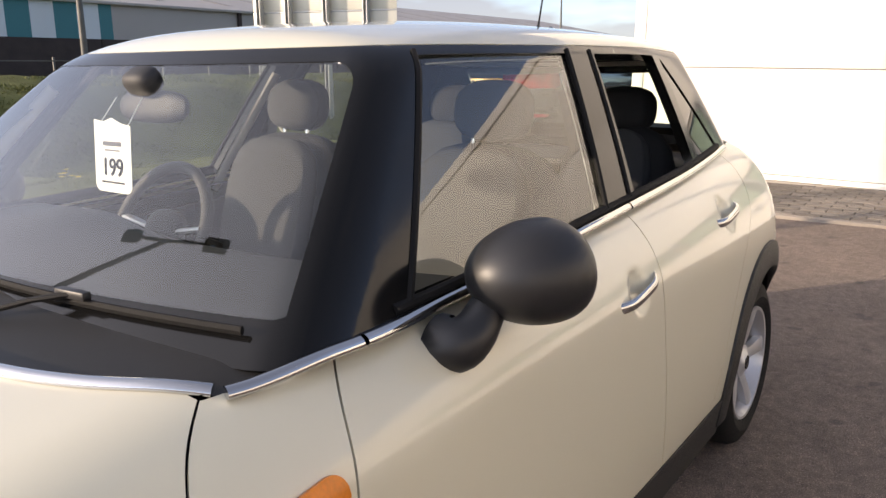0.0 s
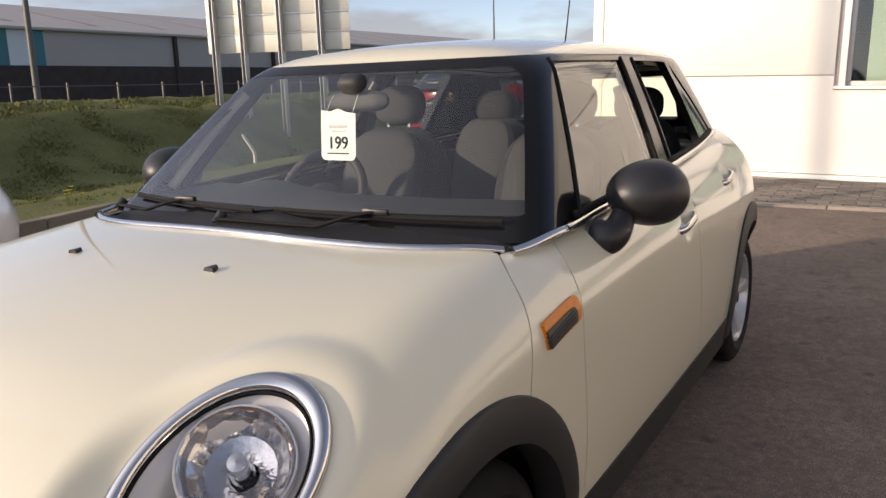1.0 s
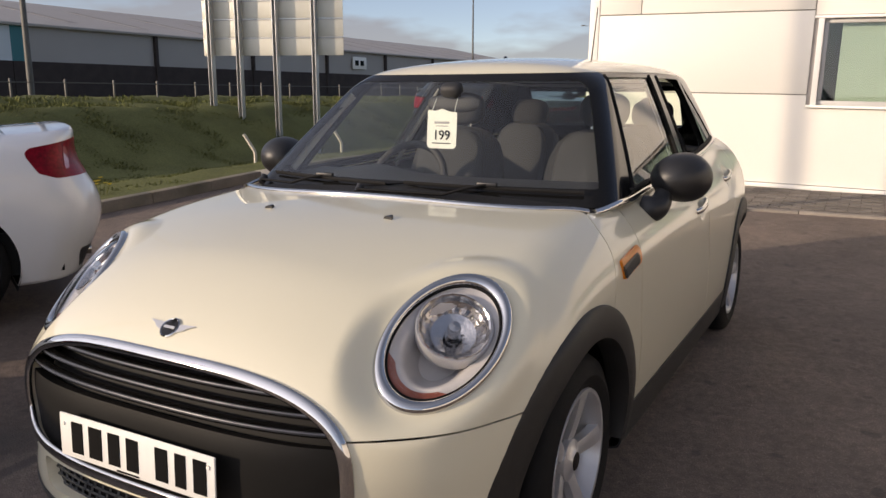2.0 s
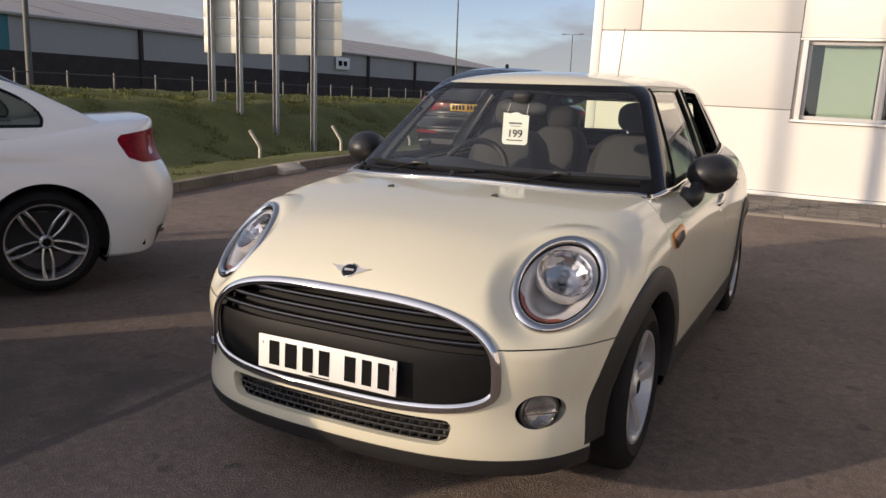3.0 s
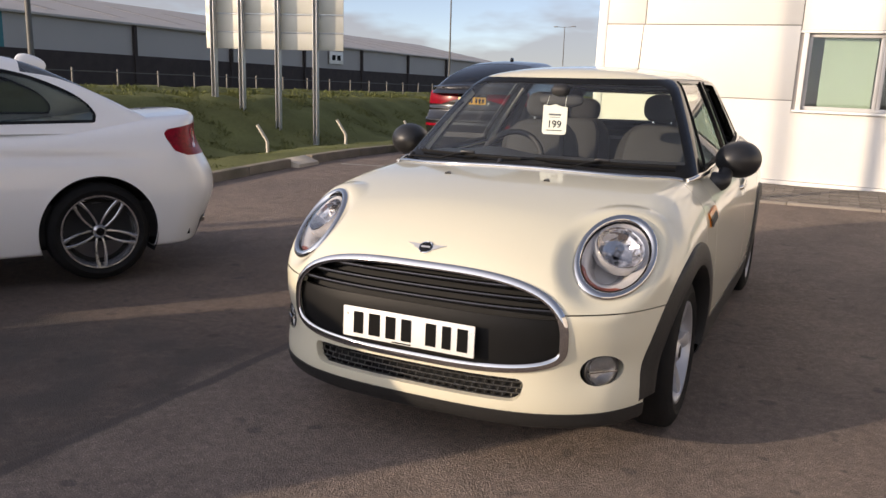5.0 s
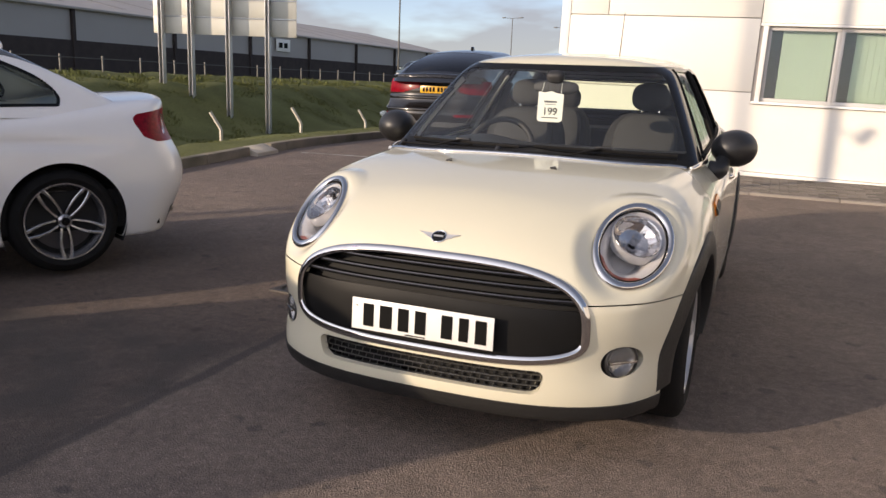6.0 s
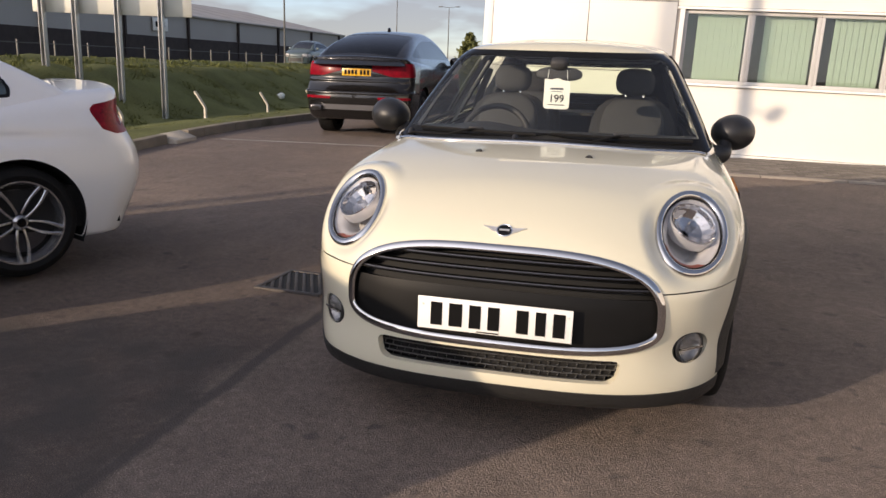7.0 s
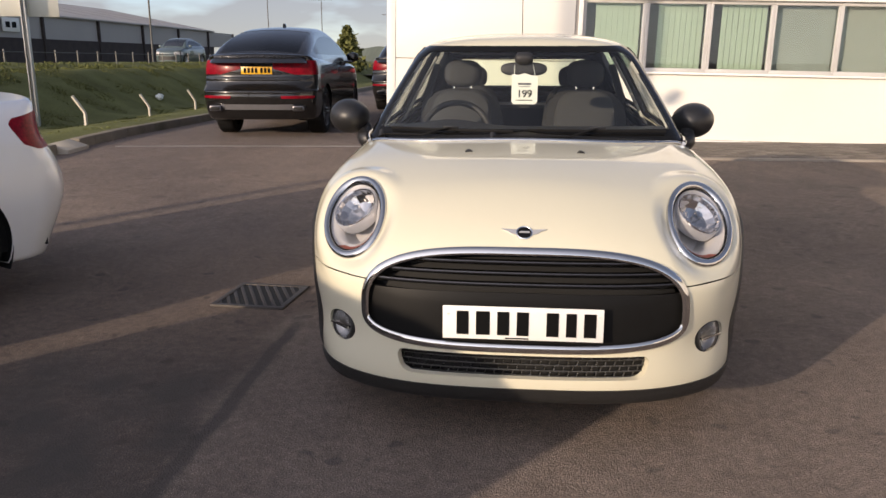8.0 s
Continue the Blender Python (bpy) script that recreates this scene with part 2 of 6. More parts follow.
def box(bm, x0, x1, y0, y1, z0, z1, bevel=0.0, m=None):
    made = bmesh.ops.create_cube(bm, size=1.0, matrix=Matrix.Translation(((x0 + x1) / 2, (y0 + y1) / 2, (z0 + z1) / 2)) @ Matrix.Diagonal((x1 - x0, y1 - y0, z1 - z0, 1)))
    vs = made["verts"]
    if bevel:
        es = list({e for v in vs for e in v.link_edges})
        made = bmesh.ops.bevel(bm, geom=es, offset=bevel, segments=2, affect="EDGES", profile=0.5)
        vs = list({v for f in made["faces"] for v in f.verts} | {v for v in vs if v.is_valid})
    if m is not None:
        bmesh.ops.transform(bm, matrix=m, verts=vs)
    return vs


def rod(bm, a, b, r, r2=None, seg=10):
    a, b = Vector(a), Vector(b)
    d = b - a
    m = Matrix.Translation((a + b) / 2) @ d.to_track_quat("Z", "Y").to_matrix().to_4x4()
    return bmesh.ops.create_cone(bm, cap_ends=True, segments=seg, radius1=r, radius2=r if r2 is None else r2, depth=d.length, matrix=m)["verts"]


def lathe(bm, profile, m=None, seg=48, closed=False):
    """Revolves (radius, height) pairs about z, then moves them by m."""
    m = m or Matrix()
    rings = []
    for r, h in profile:
        rings.append([bm.verts.new(m @ Vector((r * math.cos(a), r * math.sin(a), h))) for a in [2 * math.pi * i / seg for i in range(seg)]])
    pairs = list(zip(rings, rings[1:])) + ([(rings[-1], rings[0])] if closed else [])
    for p, q in pairs:
        for i in range(seg):
            j = (i + 1) % seg
            bm.faces.new((p[i], p[j], q[j], q[i]))
    return rings


def tube(bm, points, r, seg=8, closed=False, flat=1.0, up=None):
    """A round or flattened bar along points; flat scales it across its second direction."""
    pts = [Vector(p) for p in points]
    n = len(pts)
    rings = []
    for i, p in enumerate(pts):
        if closed:
            d = pts[(i + 1) % n] - pts[i - 1]
        else:
            d = pts[min(i + 1, n - 1)] - pts[max(i - 1, 0)]
        d.normalize()
        ref = Vector(up[i]) if up is not None else Vector((0, 0, 1)) if abs(d.z) < 0.9 else Vector((0, 1, 0))
        s = d.cross(ref).normalized()
        u = s.cross(d).normalized()
        rings.append([bm.verts.new(p + s * (r * math.cos(a)) + u * (r * flat * math.sin(a))) for a in [2 * math.pi * k / seg for k in range(seg)]])
    for i in range(n if closed else n - 1):
        p, q = rings[i], rings[(i + 1) % n]
        for k in range(seg):
            bm.faces.new((p[k], p[(k + 1) % seg], q[(k + 1) % seg], q[k]))
    if not closed:
        bm.faces.new(rings[0][::-1])
        bm.faces.new(rings[-1])
    return rings


def prism(bm, outline, depth, m=None):
    """A flat outline in x, z pushed back along y by depth."""
    m = m or Matrix()
    a = [bm.verts.new(m @ Vector((x, 0, z))) for x, z in outline]
    b = [bm.verts.new(m @ Vector((x, depth, z))) for x, z in outline]
    bm.faces.new(a)
    bm.faces.new(b[::-1])
    for i in range(len(a)):
        j = (i + 1) % len(a)
        bm.faces.new((a[j], a[i], b[i], b[j]))


def curve_through(xs, ys):
    """A natural cubic curve through a few control values, straight beyond its ends."""
    xs, ys = np.asarray(xs, float), np.asarray(ys, float)
    n = len(xs)
    h = np.diff(xs)
    a, r = np.zeros((n, n)), np.zeros(n)
    a[0, 0] = a[-1, -1] = 1
    for i in range(1, n - 1):
        a[i, i - 1], a[i, i], a[i, i + 1] = h[i - 1], 2 * (h[i - 1] + h[i]), h[i]
        r[i] = 6 * ((ys[i + 1] - ys[i]) / h[i] - (ys[i] - ys[i - 1]) / h[i - 1])
    k = np.linalg.solve(a, r)
    s0 = (ys[1] - ys[0]) / h[0] - h[0] * (2 * k[0] + k[1]) / 6
    s1 = (ys[-1] - ys[-2]) / h[-1] + h[-1] * (k[-2] + 2 * k[-1]) / 6

    def at(x):
        x = np.asarray(x, float)
        c = np.clip(x, xs[0], xs[-1])
        i = np.clip(np.searchsorted(xs, c) - 1, 0, n - 2)
        d0, d1 = c - xs[i], xs[i + 1] - c
        v = (k[i] * d1 ** 3 + k[i + 1] * d0 ** 3) / (6 * h[i]) + (ys[i] / h[i] - k[i] * h[i] / 6) * d1 + (ys[i + 1] / h[i] - k[i + 1] * h[i] / 6) * d0
        return v + np.minimum(x - xs[0], 0) * s0 + np.maximum(x - xs[-1], 0) * s1
    return at


def smax(a, b, k):
    h = np.clip(0.5 + 0.5 * (a - b) / k, 0, 1)
    return a * h + b * (1 - h) + k * h * (1 - h)


def ramp01(x, a, b):
    t = np.clip((np.asarray(x, float) - a) / (b - a), 0, 1)
    return t * t * (3 - 2 * t)


def gradient(field, v):
    e = 5e-4
    g = np.stack([field(*(v + d).T) - field(*(v - d).T) for d in np.eye(3) * e], 1)
    return g / np.maximum(np.linalg.norm(g, axis=1, keepdims=True), 1e-12)


def shell(field, y0, y1, zc, step, reach=1.6, low=-75.0):
    """The skin of a body: rays from a spine that lies along y at height zc, fanned out round its two ends, met with field = 0."""
    fan = np.radians(np.arange(89.95, 0, -step / 0.011))
    rows = [(y0, -math.sin(b), math.cos(b)) for b in fan]
    rows += [(y, 0.0, 1.0) for y in np.linspace(y0, y1, int((y1 - y0) / step) + 1)]
    rows += [(y1, math.sin(b), math.cos(b)) for b in fan[::-1]]
    turn = np.radians(np.linspace(low, 180 - low, 2 * int((180 - 2 * low) / (step / 0.011) / 2) + 1))
    rows = np.array(rows)
    o = np.zeros((len(rows), len(turn), 3))
    d = np.zeros_like(o)
    o[..., 1], o[..., 2] = rows[:, :1], zc
    d[..., 0], d[..., 1], d[..., 2] = rows[:, 2:] * np.cos(turn), rows[:, 1:2], rows[:, 2:] * np.sin(turn)
    o, d = o.reshape(-1, 3), d.reshape(-1, 3)
    lo, hi = np.zeros(len(o)), np.full(len(o), reach)
    for _ in range(20):
        mid = (lo + hi) / 2
        inside = field(*(o + d * mid[:, None]).T) < 0
        lo, hi = np.where(inside, mid, lo), np.where(inside, hi, mid)
    v = o + d * ((lo + hi) / 2)[:, None]
    nr, nt = len(rows), len(turn)
    i = np.arange(nr * nt).reshape(nr, nt)
    a, b, c, e = i[:-1, :-1].ravel(), i[:-1, 1:].ravel(), i[1:, 1:].ravel(), i[1:, :-1].ravel()
    return v, np.concatenate([np.stack([a, b, c], 1), np.stack([a, c, e], 1)])


def clip(v, t, f, project=None):
    """Keeps the part of a triangle mesh where f > 0, cut cleanly along f = 0."""
    s = f(*v.T)
    pos = s > 0
    k = pos[t].sum(1)
    keep = [t[k == 3]]
    cut1, cut2 = t[k == 1], t[k == 2]
    count = len(v)

    def crossing(p, q):
        a, b = np.minimum(p, q), np.maximum(p, q)
        w = s[a] / (s[a] - s[b])
        pts = v[a] + (v[b] - v[a]) * w[:, None]
        return a.astype(np.int64) * count + b, pts
    rolls = []
    for tri, want in ((cut1, True), (cut2, False)):
        if len(tri):
            lone = (pos[tri] == want).argmax(1)
            r = np.arange(len(tri))
            p, q, w = tri[r, lone], tri[r, (lone + 1) % 3], tri[r, (lone + 2) % 3]
            rolls.append((want, p, q, w, crossing(p, q), crossing(p, w)))
    if rolls:
        allk = np.concatenate([x for r in rolls for x in (r[4][0], r[5][0])])
        allp = np.concatenate([x for r in rolls for x in (r[4][1], r[5][1])])
        uniq, first, inv = np.unique(allk, return_index=True, return_inverse=True)
        v = np.concatenate([v, allp[first]])
        at = 0
        for want, p, q, w, (k1, _), (k2, _) in rolls:
            n1 = count + inv[at:at + len(k1)]
            n2 = count + inv[at + len(k1):at + 2 * len(k1)]
            at += 2 * len(k1)
            if want:
                keep.append(np.stack([p, n1, n2], 1))
            else:
                keep += [np.stack([n1, q, w], 1), np.stack([n1, w, n2], 1)]
    t = np.concatenate(keep)
    used, inv = np.unique(t, return_inverse=True)
    return v[used], inv.reshape(-1, 3)


def panel(name, v, t, field, mat, parent, label="", thick=0.006, lift=0.0):
    """A sheet of the skin v, t as a panel with its own edge thickness and the true normals of the body."""
    if not len(t):
        return None
    n = gradient(field, v)
    if lift:
        v = v + n * lift
    fn = np.cross(v[t[:, 1]] - v[t[:, 0]], v[t[:, 2]] - v[t[:, 0]])
    flip = (fn * n[t[:, 0]]).sum(1) < 0
    t = t.copy()
    t[flip] = t[flip][:, ::-1]
    e = np.concatenate([t[:, [0, 1]], t[:, [1, 2]], t[:, [2, 0]]])
    key = np.sort(e, 1)
    _, idx, cnt = np.unique(key[:, 0].astype(np.int64) * len(v) + key[:, 1], return_index=True, return_counts=True)
    rim = e[idx[cnt == 1]]
    ids = np.unique(rim)
    back = np.full(len(v), -1)
    back[ids] = len(v) + np.arange(len(ids))
    verts = np.concatenate([v, v[ids] - n[ids] * thick])
    quads = np.stack([rim[:, 1], rim[:, 0], back[rim[:, 0]], back[rim[:, 1]]], 1)
    qn = np.cross(verts[quads[:, 1]] - verts[quads[:, 0]], verts[quads[:, 2]] - verts[quads[:, 0]])
    qn /= np.maximum(np.linalg.norm(qn, axis=1, keepdims=True), 1e-12)
    loops = np.concatenate([n[t.ravel()], np.repeat(qn, 4, 0)])
    me = raw_mesh(name, verts, t.tolist() + quads.tolist(), mat, loops)
    ob = under(new(name, me), parent)
    return tagged(ob, label) if label else ob


# ---------------------------------------------------------------- the cream hatchback: its body as one smooth field
nose_plan = curve_through([0, 0.26, 0.45, 0.60, 0.70, 0.80], [-0.800, -0.790, -0.750, -0.672, -0.575, -0.42])
nose_rake = curve_through([0.15, 0.22, 0.35, 0.50, 0.60, 0.70, 0.85], [0.05, 0.012, 0.0, 0.0, 0.012, 0.05, 0.20])
bonnet_line = curve_through([-0.85, -0.716, -0.60, -0.45, -0.25, -0.05, 0.20, 0.40, 0.60, 1.57, 2.53, 3.1], [0.60, 0.764, 0.832, 0.882, 0.926, 0.955, 0.976, 0.990, 1.000, 1.045, 1.095, 1.10])
bonnet_crown = curve_through([-0.85, -0.7, -0.5, -0.2, 0.05, 0.35, 0.6, 3.0], [0.34, 0.30, 0.22, 0.12, 0.08, 0.06, 0.05, 0.05])
side_plan = curve_through([-0.6, -0.3, 0.0, 0.4, 1.2, 2.0, 2.6, 3.0, 3.2], [0.800, 0.830, 0.842, 0.846, 0.850, 0.850, 0.838, 0.795, 0.74])
side_tuck = curve_through([0.15, 0.25, 0.40, 0.55, 0.75, 0.85, 0.95, 1.08], [0.045, 0.026, 0.006, 0.0, 0.006, 0.018, 0.055, 0.12])
tail_rake = curve_through([0.15, 0.4, 0.7, 0.9, 1.1], [0.06, 0.0, 0.02, 0.07, 0.17])
roof_line = curve_through([0.6, 0.8, 1.1, 1.6, 2.2, 2.8, 3.1], [1.370, 1.410, 1.448, 1.472, 1.468, 1.430, 1.385])
glass_tuck = curve_through([0.5, 1.5, 2.5, 3.0], [0.0, -0.006, 0.030, 0.10])
belt_line = curve_through([0.36, 0.57, 1.57, 2.15, 2.53, 3.0], [0.964, 0.967, 1.013, 1.045, 1.068, 1.085])
roof_edge = curve_through([0.7, 0.86, 1.5, 2.3, 3.0], [1.378, 1.385, 1.398, 1.400, 1.362])
bonnet_seam = curve_through([0.60, 0.72, 0.82, 0.88, 0.93, 0.955, 0.98], [0.14, 0.165, 0.198, 0.235, 0.290, 0.350, 0.43])
door_seam = curve_through([0.25, 0.60, 0.86, 0.93, 0.967, 1.0], [0.475, 0.455, 0.467, 0.51, 0.571, 0.66])
door_seam_b = curve_through([0.25, 0.346, 0.631, 0.889, 1.016], [1.63, 1.601, 1.556, 1.544, 1.571])
door_seam_c = curve_through([0.25, 0.45, 0.65, 0.80, 0.95, 1.07], [1.98, 2.06, 2.16, 2.28, 2.42, 2.50])
WHEEL_R, AXLE_B = 0.304, 2.567
HANDLES = ((1.405, 0.850), (2.135, 0.912))


# the oval headlights: centre, long way, cross way and outward way, and their stretch against a round lamp
LAMP_AT, LAMP_R = Vector((0.6215, -0.4395, 0.7525)), 0.168
LAMP_U = Vector((0.224, 0.811, 0.540)).normalized()
LAMP_N = Vector((0.399, -0.582, 0.709)).normalized()
LAMP_W = LAMP_N.cross(LAMP_U).normalized()
LAMP_N = LAMP_U.cross(LAMP_W)
LONG, CROSS = 1.190, 0.775


def mini_low(x, y, z):
    ax = np.abs(x)
    side = ax - (side_plan(y) - side_tuck(z))
    top = z - (bonnet_line(y) - bonnet_crown(y) * ax ** 2)
    front = nose_plan(ax) + nose_rake(z) - y
    back = y - (3.16 - 0.30 * (ax / 0.8) ** 3 - tail_rake(z))
    f = smax(side, top, 0.17)
    f = smax(f, front * 0.85, 0.13)
    f = smax(f, back, 0.12)
    d = np.stack([ax, y, z], -1) - np.array(LAMP_AT)
    along = d @ np.array(LAMP_N)
    apart = np.hypot(d @ np.array(LAMP_U) / LONG, d @ np.array(LAMP_W) / CROSS)
    w = (1 - ramp01(apart, 0.163, 0.270)) * ramp01(along, -0.3, -0.2)
    f = f * (1 - w) + (along + 0.004) * w
    f = f + 0.024 * np.exp(-(((ax - 0.652) * 0.75) ** 2 + (z - 0.395) ** 2) / 0.088 ** 2) * ramp01(-y, 0.25, 0.4)
    for yc, zc in HANDLES:
        f = f + 0.016 * np.exp(-(((y - yc) / 0.045) ** 2 + ((z - zc) / 0.042) ** 2) ** 2)
    return smax(f, 0.185 - z, 0.02)


def screen_field(x, y, z):
    return (0.36 + 1.17 * (z - 0.985) - 0.10 * (z - 0.985) * (1.36 - z) + 0.21 * x * x - y) * 0.65


def flank_field(x, y, z):
    return (np.abs(x) - (0.740 - 0.44 * (z - 0.965) - 0.16 * (z - 0.965) ** 2 - glass_tuck(y))) * 0.9


def mini_up(x, y, z):
    top = z - (roof_line(y) - 0.11 * x * x - 0.25 * x ** 4)
    back = (y - (2.90 - 0.55 * (z - 1.0) - 0.35 * x * x)) * 0.85
    f = smax(flank_field(x, y, z), screen_field(x, y, z), 0.07)
    f = smax(f, back, 0.10)
    return smax(f, top, 0.045)


def skin_y(x, z, field=mini_low, a=-1.3, b=0.3):
    """The place on the skin straight ahead of (x, z)."""
    lo, hi = a, b
    for _ in range(17):
        mid = (lo + hi) / 2
        lo, hi = (lo, mid) if field(np.array([x]), np.array([mid]), np.array([z]))[0] < 0 else (mid, hi)
    return Vector((x, hi, z))


def skin_x(y, z, field=mini_low, side=1):
    lo, hi = 0.0, 1.3
    for _ in range(17):
        mid = (lo + hi) / 2
        lo, hi = (mid, hi) if field(np.array([mid]), np.array([y]), np.array([z]))[0] < 0 else (lo, mid)
    return Vector((side * lo, y, z))


def skin_z(x, y, field=mini_low):
    lo, hi = 0.4, 1.7
    for _ in range(17):
        mid = (lo + hi) / 2
        lo, hi = (mid, hi) if field(np.array([x]), np.array([y]), np.array([mid]))[0] < 0 else (lo, mid)
    return Vector((x, y, lo))


def skin_normal(p, field=mini_low):
    return Vector(gradient(field, np.array([p]))[0])


def grille_field(x, z, grow=0.0):
    b, e = np.where(z > 0.49, 0.216 + grow, 0.106 + grow), np.where(z > 0.49, 3.0, 3.5)
    return ((np.abs(x) / (0.541 + grow)) ** e + (np.abs(z - 0.49) / b) ** e) - 1


def slot_field(x, z, grow=0.0):
    qx, qz = np.abs(x) - 0.385 - 0.25 * (z - 0.325), np.abs(z - 0.324) - 0.011
    return np.hypot(np.maximum(qx, 0), np.maximum(qz, 0)) + np.minimum(np.maximum(qx, qz), 0) - 0.030 - grow


FOG_AT = Vector((0.642, -0.585, 0.391))


def lamp_pose(side, u_long=LONG, w_long=CROSS):
    flip = lambda v: Vector((side * v.x, v.y, v.z))
    u, w, n, at = flip(LAMP_U) * u_long, flip(LAMP_W) * w_long, flip(LAMP_N), flip(LAMP_AT)
    return Matrix(((u.x, w.x, n.x, at.x), (u.y, w.y, n.y, at.y), (u.z, w.z, n.z, at.z), (0, 0, 0, 1)))


def lamp_distance(x, y, z):
    m = lamp_pose(1).inverted()
    p = np.stack([np.abs(x), y, z], 1) @ np.array(m.to_3x3()).T + np.array(m.translation)
    return np.where(p[:, 2] > -0.15, np.hypot(p[:, 0], p[:, 1]), 9.0)


def fog_distance(x, y, z):
    return np.where(y < -0.3, np.hypot((np.abs(x) - FOG_AT.x) * 0.9, z - FOG_AT.z), 9.0)


def arch_distance(y, z):
    return np.minimum(np.hypot(y + 0.03, z - WHEEL_R), np.hypot(y - AXLE_B, z - WHEEL_R))


mini = thing("car", "cream-white five-door hatchback, parked, rear side window open", "car")
GAP = 0.0022
lv, lt = shell(mini_low, -0.05, 2.85, 0.55, 0.011, low=-90.0)
lv, lt = clip(lv, lt, lambda x, y, z: arch_distance(y, z) - 0.425)
# bonnet: a clamshell that reaches down to the bumper's joint
cowl_y = lambda x: 0.172 + 0.18 * (np.abs(x) / 0.70) ** 3.6
bv, bt = clip(lv, lt, lambda x, y, z: z - 0.588 - GAP)
bv, bt = clip(bv, bt, lambda x, y, z: np.minimum(cowl_y(x), bonnet_seam(z)) - GAP - y)
bv, bt = clip(bv, bt, lambda x, y, z: np.where(y < -0.3, grille_field(x, z), 1.0))
bv, bt = clip(bv, bt, lambda x, y, z: lamp_distance(x, y, z) - (LAMP_R - 0.004))
bonnet = panel("bonnet", bv, bt, mini_low, PAINT, mini, "cream clamshell bonnet, glossy")
# front wings behind the bonnet's joint, doors, rear quarters
for side in (1, -1):
    half = clip(lv, lt, lambda x, y, z: x * side)
    upper = clip(*half, lambda x, y, z: belt_line(y) - 0.006 - 0.011 * (1 - ramp01(y, 0.36, 0.54)) - z)
    upper = clip(*upper, lambda x, y, z: z - 0.335)
    wing = clip(*upper, lambda x, y, z: np.minimum(y - bonnet_seam(z), door_seam(z) - y) - GAP)
    panel("wing", *wing, mini_low, PAINT, mini)
    door = clip(*upper, lambda x, y, z: np.minimum(y - door_seam(z), door_seam_b(z) - y) - GAP)
    panel("door", *door, mini_low, PAINT, mini, "cream front door")
    door = clip(*upper, lambda x, y, z: np.minimum(y - door_seam_b(z), door_seam_c(z) - y) - GAP)
    panel("door", *door, mini_low, PAINT, mini, "cream rear door")
    quarter = clip(*upper, lambda x, y, z: y - door_seam_c(z) - GAP)
    panel("rear_quarter", *quarter, mini_low, PAINT, mini)
    sill = clip(*half, lambda x, y, z: 0.333 - z)
    sill = clip(*sill, lambda x, y, z: np.minimum(y - 0.2, 2.4 - y))
    panel("sill", *sill, mini_low, PLASTIC, mini, "black plastic sill cladding", lift=0.004)
bump = clip(lv, lt, lambda x, y, z: np.minimum(0.588 - GAP - z, 0.05 - y))
lip = clip(*bump, lambda x, y, z: 0.246 - z)
panel("bumper_lip", *lip, mini_low, PLASTIC, mini, "black plastic bumper lip", lift=0.004)
bump = clip(*bump, lambda x, y, z: z - 0.246)
bump = clip(*bump, lambda x, y, z: grille_field(x, z))
bump = clip(*bump, lambda x, y, z: np.where(y < -0.3, slot_field(x, z), 1.0))
bump = clip(*bump, lambda x, y, z: fog_distance(x, y, z) - 0.0535)
panel("bumper", *bump, mini_low, PAINT, mini, "cream front bumper", thick=0.03)
tail = clip(lv, lt, lambda x, y, z: np.minimum(np.minimum(0.33 - z, z - 0.25), y - 2.7))
panel("rear_bumper_lip", *tail, mini_low, PLASTIC, mini)
# dark inner shell closes the joints
iv, it = shell(mini_low, -0.05, 2.85, 0.55, 0.03)
iv = iv - gradient(mini_low, iv) * 0.03
iv, it = clip(iv, it, lambda x, y, z: np.minimum(arch_distance(y, z) - 0.40, belt_line(y) - 0.03 - z))
iv, it = clip(iv, it, lambda x, y, z: np.where((y < -0.3) & (z < 0.76), np.minimum(grille_field(x, z, 0.02), np.minimum(slot_field(x, z, 0.01), fog_distance(x, y, z) - 0.07)), 1.0))
iv, it = clip(iv, it, lambda x, y, z: lamp_distance(x, y, z) - LAMP_R)
panel("inner_shell", iv, it, mini_low, DARK, mini)

# greenhouse
uv, ut = shell(mini_up, 1.1, 2.3, 1.0, 0.012, low=-6.0)
uv, ut = clip(uv, ut, lambda x, y, z: z - (belt_line(y) - 0.012))
roof = clip(uv, ut, lambda x, y, z: z - roof_edge(y))
panel("roof", *roof, mini_up, PAINT, mini, "cream roof")
rest = clip(uv, ut, lambda x, y, z: roof_edge(y) - 0.002 - z)
edge_of = lambda x, y, z: (screen_field(x, y, z) - flank_field(x, y, z))
screen = clip(rest[0], rest[1], lambda x, y, z: np.minimum(edge_of(x, y, z), 1.2 - y))


def clear(x, y, z, r=0.045):
    """The see-through part of the windscreen, with rounded upper corners."""
    a, c = edge_of(x, y, z) - 0.034, roof_edge(y) - 0.028 - z
    both = np.where((a < r) & (c < r), r - np.hypot(r - a, r - c), np.minimum(a, c))
    return np.minimum(both, z - 1.005)



